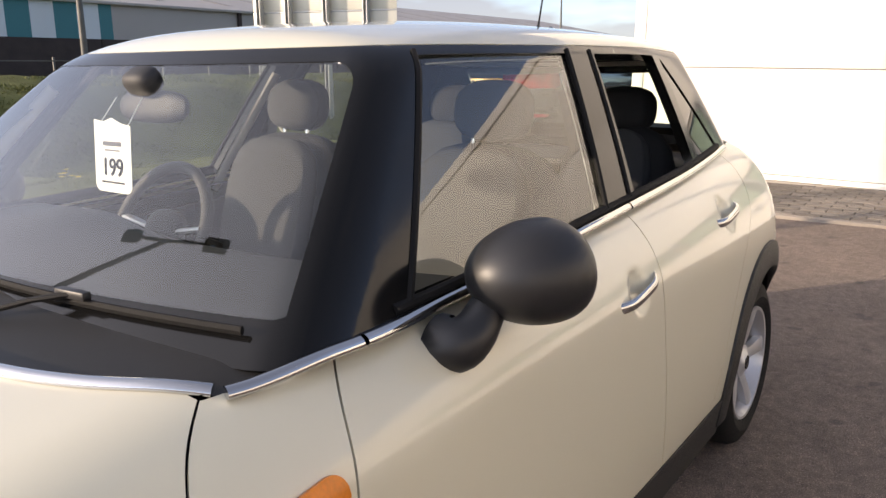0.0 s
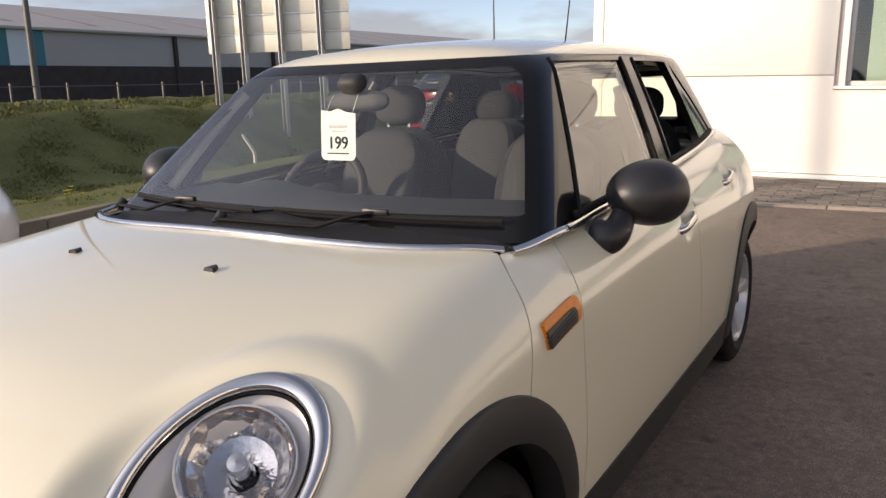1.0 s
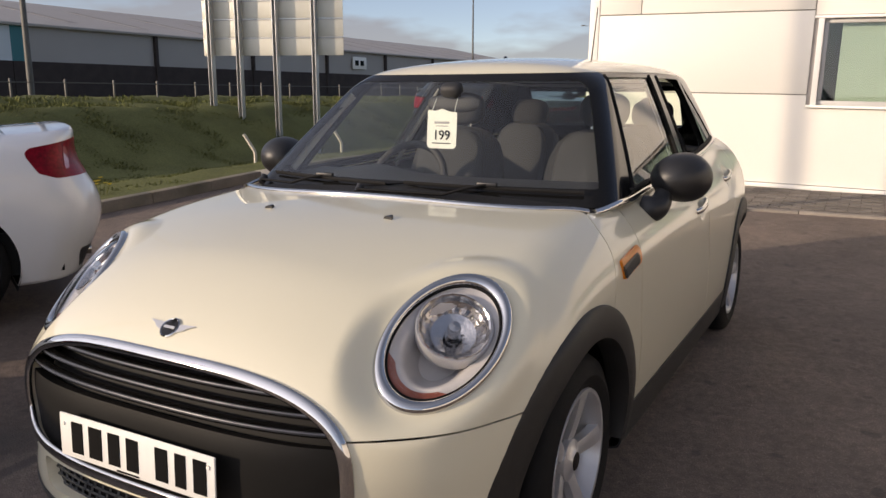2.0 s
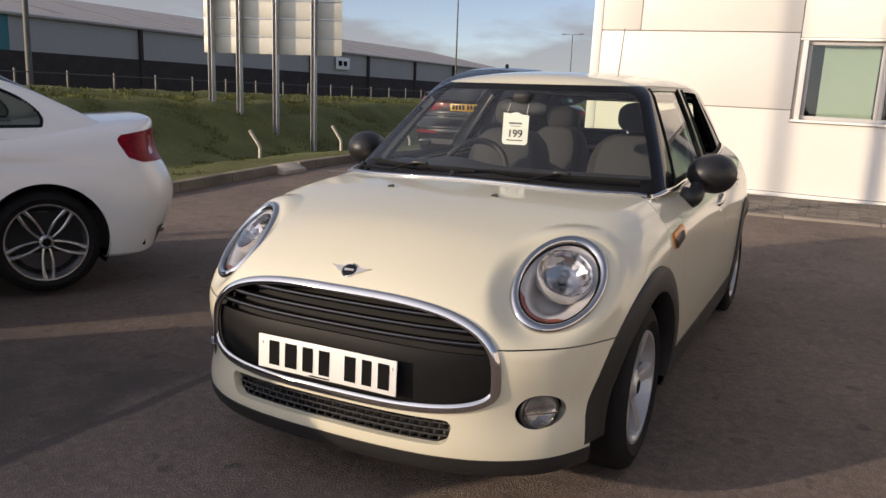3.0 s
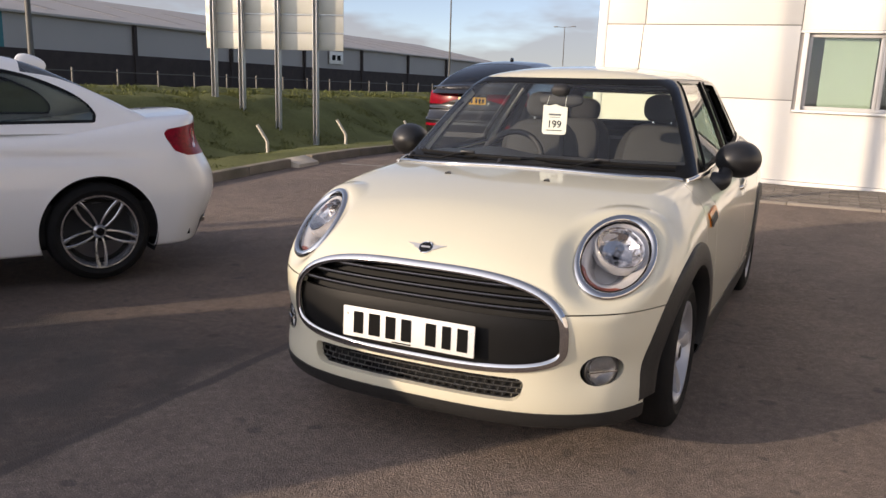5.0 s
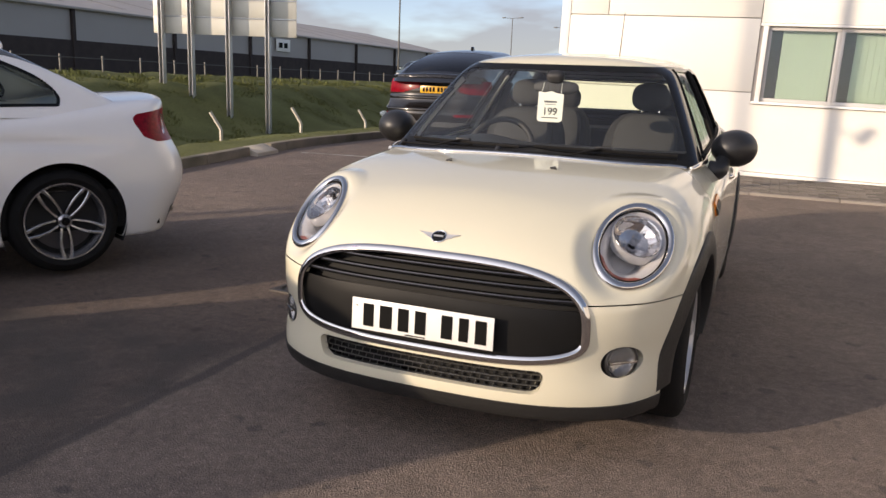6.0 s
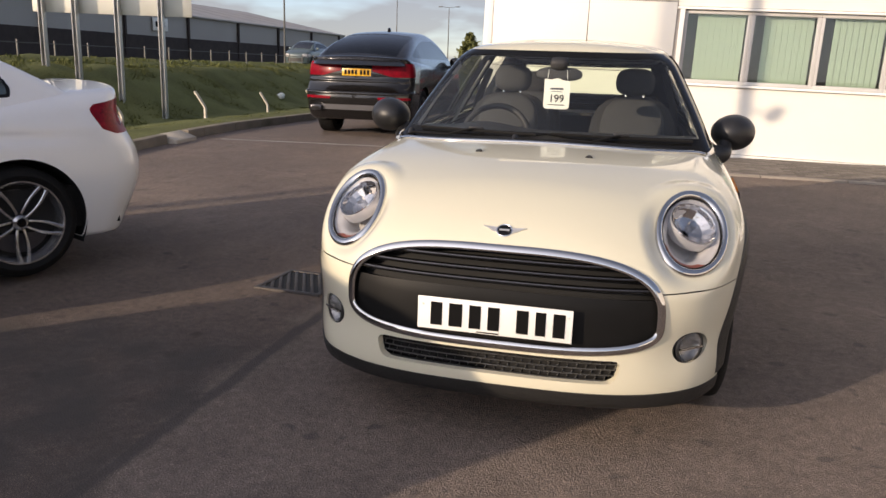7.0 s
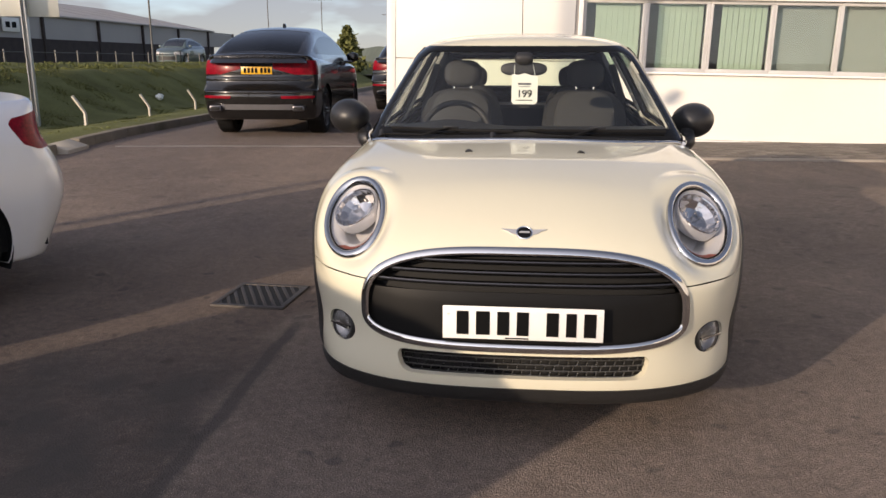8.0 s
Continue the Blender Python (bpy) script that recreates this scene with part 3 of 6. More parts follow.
pane = clip(*screen, clear)
ob = panel("windscreen", *pane, mini_up, SCREEN_GLASS, mini, "windscreen glass", thick=0.004)
ob.visible_shadow = False
band = clip(*screen, lambda x, y, z: -clear(x, y, z))
panel("windscreen_border", *band, mini_up, FRIT, mini, "black border of the windscreen", lift=0.001)
flank = clip(rest[0], rest[1], lambda x, y, z: np.maximum(-edge_of(x, y, z), y - 1.2))
win_front = lambda y, z: np.minimum(np.minimum(y - (0.711 + 0.738 * (z - 1.0)), 1.458 + 0.389 * (z - 1.022) - y), np.minimum(z - belt_line(y) - 0.012, roof_edge(y) - 0.020 - z))
win_rear = lambda y, z: np.minimum(np.minimum(y - (1.638 + 0.33 * (z - 1.038)), 2.153 + 0.15 * (z - 1.05) - y), np.minimum(z - belt_line(y) - 0.012, roof_edge(y) - 0.022 - z))
win_quarter = lambda y, z: np.minimum(np.minimum(y - (2.21 + 0.15 * (z - 1.05)), 2.50 - 0.75 * (z - 1.06) - y), np.minimum(z - belt_line(y) - 0.012, roof_edge(y) - 0.03 - z))
win_tail = lambda x, y, z: np.minimum(np.minimum(y - 2.60, 0.46 - np.abs(x)), np.minimum(z - 1.13, roof_edge(y) - 0.045 - z))
for side in (1, -1):
    half = clip(*flank, lambda x, y, z: x * side)
    pane = clip(*half, lambda x, y, z: win_front(y, z))
    ob = panel("window", *pane, mini_up, GLASS, mini, "closed front door window", thick=0.004, lift=-0.006)
    ob.visible_shadow = False
    if side < 0:
        pane = clip(*half, lambda x, y, z: win_rear(y, z))
        panel("window", *pane, mini_up, GLASS, mini, "closed rear door window", thick=0.004, lift=-0.006).visible_shadow = False
    pane = clip(*half, lambda x, y, z: win_quarter(y, z))
    panel("window", *pane, mini_up, PRIVACY, mini, "small quarter window", thick=0.004, lift=-0.004)
pane = clip(*flank, win_tail)
panel("rear_window", *pane, mini_up, TAIL_GLASS, mini, "rear window", thick=0.004, lift=-0.004).visible_shadow = False
pillars = clip(*flank, lambda x, y, z: np.minimum(np.minimum(-win_front(y, z), -win_rear(y, z)), np.minimum(-win_quarter(y, z), -win_tail(x, y, z))))
for side in (1, -1):
    for y0, y1, label in ((-9, 1.2, "gloss black front pillar"), (1.2, 1.9, "gloss black door pillar"), (1.9, 9, "gloss black rear pillar")):
        post = clip(*pillars, lambda x, y, z: np.minimum(np.minimum(y - y0, y1 - y), x * side))
        panel("pillar", *post, mini_up, PIANO, mini, label, thick=0.03)
hv, ht = clip(uv, ut, lambda x, y, z: np.minimum(z - roof_edge(y) + 0.02, y - 0.97 - 0.2 * x * x))
panel("headliner", hv - gradient(mini_up, hv) * 0.022, ht, mini_up, LINING, mini)


# ---------------------------------------------------------------- fittings of the cream hatchback
def on_skin_frame(p, field=mini_low, up=(0, 0, 1)):
    """A pose at p on the skin whose z points out of the body and whose y points up along it."""
    n = skin_normal(p, field)
    u = Vector(up).cross(n).normalized()
    w = n.cross(u)
    return Matrix(((u.x, w.x, n.x, p[0]), (u.y, w.y, n.y, p[1]), (u.z, w.z, n.z, p[2]), (0, 0, 0, 1)))


def cushion(bm, sx, sy, sz, m, power=3.0, seg=20):
    made = bmesh.ops.create_uvsphere(bm, u_segments=seg, v_segments=seg * 3 // 4, radius=1.0)
    for v in made["verts"]:
        d = v.co
        k = (abs(d.x) ** power + abs(d.y) ** power + abs(d.z) ** power) ** (-1 / power)
        v.co = m @ Vector((d.x * k * sx, d.y * k * sy, d.z * k * sz))


def grille_point(a, grow):
    c, s = math.cos(a), math.sin(a)
    b = (0.216 if s > 0 else 0.106) + grow
    e = 3.0 if s > 0 else 3.5
    x = (0.541 + grow) * math.copysign(abs(c) ** (2 / e), c)
    z = 0.49 + b * math.copysign(abs(s) ** (2 / e), s)
    return skin_y(x, z)


# radiator grille
ring = [grille_point(2 * math.pi * i / 160, -0.006) for i in range(160)]
bm = bmesh.new()
tube(bm, [p + skin_normal(p) * 0.002 for p in ring], 0.0165, 12, closed=True, flat=0.55, up=[skin_normal(p) for p in ring])
grille = part("grille", bm, CHROME, mini, "chrome-framed black radiator grille", angle=60)
def front_patch(x0, x1, z0, z1, nx, nz):
    """The skin straight ahead, as a grid over x and z."""
    gx, gz = np.meshgrid(np.linspace(x0, x1, nx), np.linspace(z0, z1, nz))
    gx, gz = gx.ravel(), gz.ravel()
    lo, hi = np.full(len(gx), -1.3), np.full(len(gx), 0.2)
    for _ in range(20):
        mid = (lo + hi) / 2
        inside = mini_low(gx, mid, gz) < 0
        lo, hi = np.where(inside, lo, mid), np.where(inside, mid, hi)
    i = np.arange(nx * nz).reshape(nz, nx)
    a, b, c, e = i[:-1, :-1].ravel(), i[:-1, 1:].ravel(), i[1:, 1:].ravel(), i[1:, :-1].ravel()
    return np.stack([gx, hi, gz], 1), np.concatenate([np.stack([a, b, c], 1), np.stack([a, c, e], 1)])


gv, gt = front_patch(-0.56, 0.56, 0.375, 0.72, 90, 36)
gv, gt = clip(gv, gt, lambda x, y, z: -grille_field(x, z, 0.004))
low_v, low_t = clip(gv, gt, lambda x, y, z: 0.576 - z - 0.03 * x * x)
panel("grille_panel", low_v, low_t, mini_low, GRILLE_BLACK, grille, "smooth black lower grille panel", thick=0.03, lift=-0.014)
back_v, back_t = clip(gv, gt, lambda x, y, z: z - 0.545)
panel("grille_back", back_v, back_t, mini_low, DARK, grille, thick=0.002, lift=-0.06)
for z0 in (0.598, 0.632, 0.665):
    half = 0.541 * (1 - (abs(z0 - 0.49) / 0.216) ** 3.0) ** (1 / 3.0)
    xs = np.linspace(-half, half, 40)
    pts = [skin_y(x, z0 - 0.10 * x * x * (z0 - 0.49)) for x in xs]
    bm = bmesh.new()
    tube(bm, [p + Vector((0, 0.020, 0)) for p in pts], 0.0150, 8, flat=0.62, up=[(0, 0, 1)] * 40)
    slat = part("slat", bm, SLAT_BLACK, grille, "gloss black grille slat")
    # Thin brighter bar along each slat stands in for its gloss highlight.
    bm = bmesh.new()
    tube(bm, [p + Vector((0, 0.0065, 0.004)) for p in pts], 0.0022, 6)
    part("slat_edge", bm, DARK_ALLOY, slat)
    for p in pts[3:-3:3]:
        bm = bmesh.new()
        cushion(bm, 0.0032, 0.002, 0.0014, Matrix.Translation(p + Vector((0, 0.006, 0.006))), 2.4, 8)
        part("rivet", bm, DARK_ALLOY, slat)
# number plate: a white board with plain dark bars
plate_at = Vector((0, -0.812, 0.480))
bm = bmesh.new()
box(bm, -0.26, 0.26, -0.003, 0.003, -0.0555, 0.0555, 0.0028, pose(*plate_at, -2, 0, 0))
plate = part("number_plate", bm, PLATE_WHITE, mini, "white number plate with dark bars")
at = -0.213
for i, w in enumerate((0.050, 0.056, 0.050, 0.050, 0.050, 0.044, 0.050)):
    bm = bmesh.new()
    box(bm, at - 0.001, at + w - 0.012, -0.0052, -0.003, -0.0395, 0.0395, 0.0, pose(*plate_at, -2, 0, 0))
    part("bar", bm, INK, plate)
    at += w + (0.013 if i != 3 else 0.046)
bm = bmesh.new()
box(bm, -0.055, 0.02, -0.0046, -0.003, -0.0515, -0.0475, 0.0, pose(*plate_at, -2, 0, 0))
part("bar", bm, INK, plate)
for sx in (-0.243, 0.243):
    bm = bmesh.new()
    rod(bm, plate_at + Vector((sx, -0.001, 0.03)), plate_at + Vector((sx, -0.0055, 0.03)), 0.005, seg=10)
    part("screw_cap", bm, WHITE_TRIM, plate)
# lower intake with its lattice
bm = bmesh.new()
for k in range(5):
    z0 = 0.284 + 0.0195 * k
    half = 0.408 + 0.25 * (z0 - 0.325)
    tube(bm, [skin_y(x, z0) + Vector((0, 0.030, 0)) for x in np.linspace(-half, half, 24)], 0.0028, 4, flat=2.2, up=[(0, 1, 0)] * 24)
for k in range(4):
    z0 = 0.284 + 0.0195 * k
    for i in range(27):
        x = -0.400 + 0.0308 * i + (0.0154 if k % 2 else 0)
        if abs(x) < 0.404:
            p = skin_y(x, z0) + Vector((0, 0.031, 0))
            tube(bm, [p, p + Vector((0.004, 0, 0.0195))], 0.0026, 4, flat=2.0, up=[(0, 1, 0)] * 2)
part("intake_mesh", bm, MESH_METAL, mini, "black honeycomb mesh of the lower intake")
bm = bmesh.new()
vs = [[bm.verts.new(skin_y(x, z0) + Vector((0, 0.065, 0))) for x in np.linspace(-0.45, 0.45, 20)] for z0 in (0.275, 0.375)]
for i in range(19):
    bm.faces.new((vs[0][i], vs[0][i + 1], vs[1][i + 1], vs[1][i]))
part("intake_back", bm, DARK, mini)

strip_x = curve_through([0.33, 0.37, 0.42, 0.48, 0.55, 0.80], [0.700, 0.714, 0.728, 0.740, 0.749, 0.765])
# headlights
for side in (1, -1):
    m = lamp_pose(side)
    bm = bmesh.new()
    lathe(bm, [(0.1395, -0.006), (0.135, -0.010), (0.128, -0.013), (0.116, -0.017), (0.100, -0.026), (0.088, -0.050), (0.06, -0.085), (0.001, -0.088)], m, 64)
    lamp = part("headlight", bm, LAMP_INNER, mini, "round chrome-ringed headlight")
    bm = bmesh.new()
    lathe(bm, [(0.1715, -0.030), (0.1720, -0.003), (0.1695, 0.005), (0.163, 0.0105), (0.154, 0.0115), (0.146, 0.008), (0.1405, 0.000), (0.1395, -0.02)], m, 96)
    part("chrome_ring", bm, CHROME, lamp, "chrome ring", angle=60)
    bm = bmesh.new()
    lathe(bm, [(0.1415, -0.004), (0.1400, 0.0015), (0.1375, 0.0015), (0.1368, -0.006)], m, 96)
    part("seal", bm, RUBBER, lamp)
    bm = bmesh.new()
    lathe(bm, [(0.1385 * math.sin(a), 0.034 * math.cos(a) - 0.006) for a in np.radians(np.linspace(90, 0.5, 14))], m, 72)
    part("lens", bm, CLEAR, lamp, "clear domed lens", angle=80).visible_shadow = False
    off = lamp_pose(side, 0.98, 0.98) @ pose(0.046, 0.004, -0.014)
    bm = bmesh.new()
    lathe(bm, [(0.090, 0.010), (0.087, 0.016), (0.083, 0.012), (0.078, -0.004), (0.056, -0.028), (0.02, -0.042), (0.001, -0.043)], off, 18)
    part("reflector", bm, REFLECTOR, lamp, "faceted mirror bowl", angle=8)
    bm = bmesh.new()
    lathe(bm, [(0.0935, -0.03), (0.0935, 0.008), (0.0915, 0.0125), (0.0885, 0.012)], off, 48)
    part("reflector_rim", bm, ALLOY, lamp)
    bm = bmesh.new()
    lathe(bm, [(0.001, 0.012), (0.014, 0.010), (0.017, 0.0), (0.014, -0.03)], off, 20)
    part("bulb_cap", bm, CHROME, lamp)
    bm = bmesh.new()
    for r0, r1, z0, z1 in ((0.118, 0.1372, -0.0145, -0.006),):
        n = 22
        a = [bm.verts.new(m @ Vector((r0 * math.cos(t), r0 * math.sin(t), z0))) for t in np.radians(np.linspace(140, 220, n))]
        b = [bm.verts.new(m @ Vector((r1 * math.cos(t), r1 * math.sin(t), z1))) for t in np.radians(np.linspace(128, 232, n))]
        for i in range(n - 1):
            bm.faces.new((a[i], a[i + 1], b[i + 1], b[i]))
    part("indicator", bm, DULL_AMBER, lamp, "dull amber indicator strip")
    # fog lamps
    p = skin_y(side * FOG_AT.x, FOG_AT.z)
    m = on_skin_frame(p) @ pose(0, 0, -0.004)
    bm = bmesh.new()
    lathe(bm, [(0.066, -0.012), (0.064, 0.002), (0.060, 0.006), (0.056, 0.005), (0.0535, -0.02)], m, 48)
    fog = part("fog_lamp", bm, MATT_PLASTIC, mini, "round clear fog lamp in the bumper")
    bm = bmesh.new()
    lathe(bm, [(0.0545, -0.002), (0.045, -0.016), (0.02, -0.026), (0.001, -0.027)], m, 40)
    part("reflector", bm, FOG_INNER, fog)
    bm = bmesh.new()
    lathe(bm, [(0.054 * math.sin(a), 0.020 * math.cos(a)) for a in np.radians(np.linspace(90, 1, 8))], m, 40)
    part("lens", bm, CLEAR, fog, angle=80).visible_shadow = False
    bm = bmesh.new()
    box(bm, -0.052, 0.052, -0.004, 0.003, -0.002, 0.018, 0.001, m)
    part("bar", bm, CHROME, fog)
    # bonnet jets
    p = skin_z(side * 0.225, -0.055)
    m = on_skin_frame(p, up=(0, 1, 0))
    bm = bmesh.new()
    prism(bm, [(-0.017, -0.001), (0.017, -0.001), (0.011, 0.008), (-0.011, 0.008)], 0.022, m @ pose(0, 0, 0, 0, 0, 0) @ pose(0, -0.006, 0))
    for v in bm.verts:
        loc = m.inverted() @ v.co
        if loc.y > 0.008:
            loc.x *= 0.3
            v.co = m @ loc
    part("washer_jet", bm, MATT_PLASTIC, mini)
    # belt strip in lengths: wing, front door, rear door and quarter
    for y0, y1 in ((0.356, 0.562), (0.570, 1.563), (1.572, 2.56)):
        pts = []
        for y in np.linspace(y0, y1, 30):
            p = skin_x(y, float(belt_line(y)) - 0.010, side=side)
            q = skin_x(y, float(belt_line(y)), mini_up, side)
            x = max(abs(p.x), abs(q.x)) + 0.004
            x = x + (float(strip_x(y)) - x) * (1 - float(ramp01(y, 0.52, 0.80)))
            pts.append(Vector((side * x, y, float(belt_line(y)) - 0.012 * (1 - float(ramp01(y, 0.36, 0.52))))))
        bm = bmesh.new()
        tube(bm, pts, 0.0115, 10, flat=0.7, up=[skin_normal(p) for p in pts])
        part("belt_strip", bm, CHROME, mini, "chrome belt strip", angle=60)
    # rubber of the door windows
    pts = [skin_x(y, float(belt_line(y)) + 0.010, mini_up, side) for y in np.linspace(0.66, 2.5, 40)]
    pts = [p - Vector((side * 0.006, 0, -0.004)) for p in pts]
    bm = bmesh.new()
    tube(bm, pts, 0.010, 8)
    part("window_seal", bm, RUBBER, mini)
    for pts in ([(1.458 + 0.389 * (z - 1.022), z) for z in np.linspace(1.02, 1.388, 12)], [(1.60 + 0.36 * (z - 1.03), z) for z in np.linspace(1.03, 1.388, 12)], [(0.711 + 0.738 * (z - 1.0) - 0.004, z) for z in np.linspace(0.985, 1.376, 12)]):
        bm = bmesh.new()
        line = [skin_x(y, z, mini_up, side) for y, z in pts]
        tube(bm, line, 0.007, 6)
        part("frame_rubber", bm, RUBBER, mini)
    # side repeater
    sv, st = shell(mini_low, 0.1, 0.6, 0.55, 0.008)
    inside = lambda y, z, g: np.minimum(y - 0.246 - g + 0.10 * (z - 0.81), 0.0275 - g - np.hypot(np.maximum(y - 0.409, 0), z - (0.813 + 0.11 * (np.minimum(y, 0.409) - 0.34))))
    rv, rt = clip(sv, st, lambda x, y, z: np.minimum(inside(y, z, 0.0), x * side))
    repeater = panel("side_repeater", rv, rt, mini_low, AMBER, mini, "amber side repeater with a dark grille insert", thick=0.012, lift=0.008)
    rv, rt = clip(rv, rt, lambda x, y, z: np.minimum(y - 0.240, 0.0165 - np.hypot(np.maximum(y - 0.388, 0), z - (0.8065 + 0.11 * (np.minimum(y, 0.385) - 0.34)))))
    panel("insert", rv, rt, mini_low, MATT_PLASTIC, repeater, thick=0.008, lift=0.011)
    for k in (-0.011, -0.004, 0.003, 0.010):
        bm = bmesh.new()
        tube(bm, [skin_x(y, 0.807 + k + 0.03 * (y - 0.34) / 0.19, side=side) + Vector((side * 0.011, 0, 0)) for y in np.linspace(0.252, 0.388, 8)], 0.003, 6)
        part("rib", bm, PLASTIC, repeater)
    # door handles
    for (yc, zc), tilt in zip(HANDLES, (0.014, 0.012)):
        bm = bmesh.new()
        pts = []
        for k in np.linspace(-1, 1, 15):
            p = skin_x(yc + 0.105 * k, zc + tilt * k, side=side)
            base = side_plan(yc + 0.105 * k) - side_tuck(zc + tilt * k) - 0.012
            pts.append(Vector((side * (float(base) + 0.026 - 0.022 * k ** 4), yc + 0.105 * k, zc + tilt * k)))
        tube(bm, pts, 0.0135, 10, flat=0.62, up=[(side, 0, 0)] * 15)
        part("door_handle", bm, CHROME, mini, "chrome pull handle", angle=60)
    # exterior mirror
    c = Vector((0.852, 0.888, 1.018)) if side > 0 else Vector((-0.895, 0.828, 1.030))
    bm = bmesh.new()
    bmesh.ops.create_uvsphere(bm, u_segments=40, v_segments=28, radius=1.0)
    for v in bm.verts:
        d = v.co.copy()
        y = d.y
        s = 1.0
        if y > 0:
            y = 0.35 * math.tanh(2.2 * y)
        v.co = c + Matrix.Rotation(radians(-14 * side), 3, "Z") @ Vector((d.x * 0.104 * (1 + 0.05 * d.x * side), y * 0.135, d.z * 0.087 * (1 + 0.10 * d.x * side)))
    mirror = part("exterior_mirror", bm, MATT_PLASTIC, mini, "matt black oval door mirror", angle=80)
    bm = bmesh.new()
    lathe(bm, [(0.001, 0.0), (0.85, 0.0), (0.9, -0.01)], Matrix.Translation(c + Vector((0, 0.041, 0))) @ Matrix.Rotation(radians(-90), 4, "X") @ Matrix.Diagonal((0.093, 0.076, 1, 1)), 32)
    part("mirror_glass", bm, CHROME, mirror)
    foot = skin_x(0.735, 0.918, side=side)
    bm = bmesh.new()
    knots = [foot - Vector((side * 0.02, 0, 0.0)), foot + Vector((side * 0.016, 0.004, 0.002)), foot + Vector((side * 0.034, 0.034, 0.026)), foot + Vector((side * 0.040, 0.075, 0.060)), c + Vector((-side * 0.012, -0.035, -0.04)), c + Vector((-side * 0.005, -0.01, -0.01))]
    ks = np.arange(6.0)
    fx, fy, fz = [curve_through(ks, [k[a] for k in knots]) for a in range(3)]
    fr = curve_through(ks, [0.047, 0.046, 0.036, 0.031, 0.034, 0.036])
    path = [Vector((float(fx(u)), float(fy(u)), float(fz(u)))) for u in np.linspace(0, 5, 22)]
    rings = tube(bm, path, 1.0, 18)
    for u, p, ring_i in zip(np.linspace(0, 5, 22), path, rings):
        for v in ring_i:
            v.co = p + (v.co - p) * float(fr(u))
    part("mirror_stalk", bm, MATT_PLASTIC, mirror, angle=80)

# badge, drawn as plain shapes
p = skin_y(0.0, 0.752)
m = on_skin_frame(p)
bm = bmesh.new()
lathe(bm, [(0.0275, -0.002), (0.0275, 0.004), (0.025, 0.006), (0.0225, 0.004), (0.001, 0.0045)], m, 32)
badge = part("badge", bm, CHROME, mini, "winged round badge, chrome and black")
bm = bmesh.new()
lathe(bm, [(0.0225, 0.0046), (0.001, 0.0056)], m, 32)
part("disc", bm, PIANO, badge)
for side in (1, -1):
    bm = bmesh.new()
    outline = [(side * 0.02, 0.012), (side * 0.076, 0.015), (side * 0.052, 0.004), (side * 0.046, -0.002), (side * 0.036, -0.006), (side * 0.022, -0.011)]
    low, high = [[bm.verts.new(m @ Vector((x, y, z))) for x, y in outline] for z in (-0.002, 0.004)]
    bm.faces.new(high)
    for i in range(6):
        bm.faces.new((low[i], low[(i + 1) % 6], high[(i + 1) % 6], high[i]))
    part("wing", bm, ALLOY, badge)
bm = bmesh.new()
box(bm, -0.017, 0.017, -0.0035, 0.0035, 0.005, 0.0066, 0.0, m)
part("bar", bm, ALLOY, badge)

# chrome strip along the bonnet's rear edge, scuttle and wipers
pts = [skin_z(x, float(cowl_y(x)) + 0.008) + Vector((0, 0, 0.003)) for x in np.linspace(-0.69, 0.69, 70)]
bm = bmesh.new()
tube(bm, pts, 0.0125, 10, flat=0.7, up=[skin_normal(p) for p in pts])
part("bonnet_strip", bm, CHROME, mini, "chrome strip at the windscreen's foot", angle=60)
bm = bmesh.new()
rows = []
for x in np.linspace(-0.70, 0.70, 50):
    a = skin_z(x, float(cowl_y(x)) + 0.012) - Vector((0, 0, 0.006))
    yb = 0.36 + 1.17 * 0.02 + 0.21 * x * x
    rows.append([bm.verts.new(q) for q in (a, Vector((x, a.y * 0.6 + yb * 0.4, a.z - 0.006)), Vector((x, yb + 0.02, a.z + 0.026)))])
for a, b in zip(rows, rows[1:]):
    for k in range(2):
        bm.faces.new((a[k], a[k + 1], b[k + 1], b[k]))
part("scuttle", bm, PLASTIC, mini, "black plastic scuttle panel")


def on_screen(x, up):
    """A place on the windscreen at x, up metres above its foot."""
    z = 0.985 + up
    return Vector((x, 0.36 + 1.17 * up - 0.10 * up * (0.375 - up) + 0.21 * x * x, z))


for x0, x1, xp in ((-0.62, -0.05, -0.66), (0.02, 0.645, -0.14)):
    bm = bmesh.new()
    tube(bm, [on_screen(x, 0.004 + 0.012 * (x1 - x)) + Vector((0, -0.012, 0.008)) for x in np.linspace(x0, x1, 20)], 0.0048, 6, flat=1.5)
    wiper = part("wiper", bm, RUBBER, mini, "black wiper blade resting at the screen's foot")
    mid = on_screen((x0 + x1) / 2, 0.014) + Vector((0, -0.022, 0.014))
    bm = bmesh.new()
    tube(bm, [on_screen(xp, -0.012) + Vector((0, -0.045, 0.005)), on_screen(mid.x - 0.13, -0.014) + Vector((0, -0.045, 0.008)), on_screen(mid.x - 0.06, 0.002) + Vector((0, -0.034, 0.014)), mid], 0.0085, 8, flat=0.6)
    part("wiper_arm", bm, RUBBER, wiper)
    bm = bmesh.new()
    box(bm, -0.035, 0.035, -0.008, 0.008, -0.007, 0.007, 0.003, Matrix.Translation(mid) @ pose(0, 0, 0, 0, 0, 6))
    part("wiper_joint", bm, MATT_PLASTIC, wiper)
    bm = bmesh.new()
    rod(bm, on_screen(xp, -0.02) + Vector((0, -0.035, 0)), on_screen(xp, 0.004) + Vector((0, -0.04, 0)), 0.014, seg=14)
    part("wiper_pivot", bm, MATT_PLASTIC, wiper)

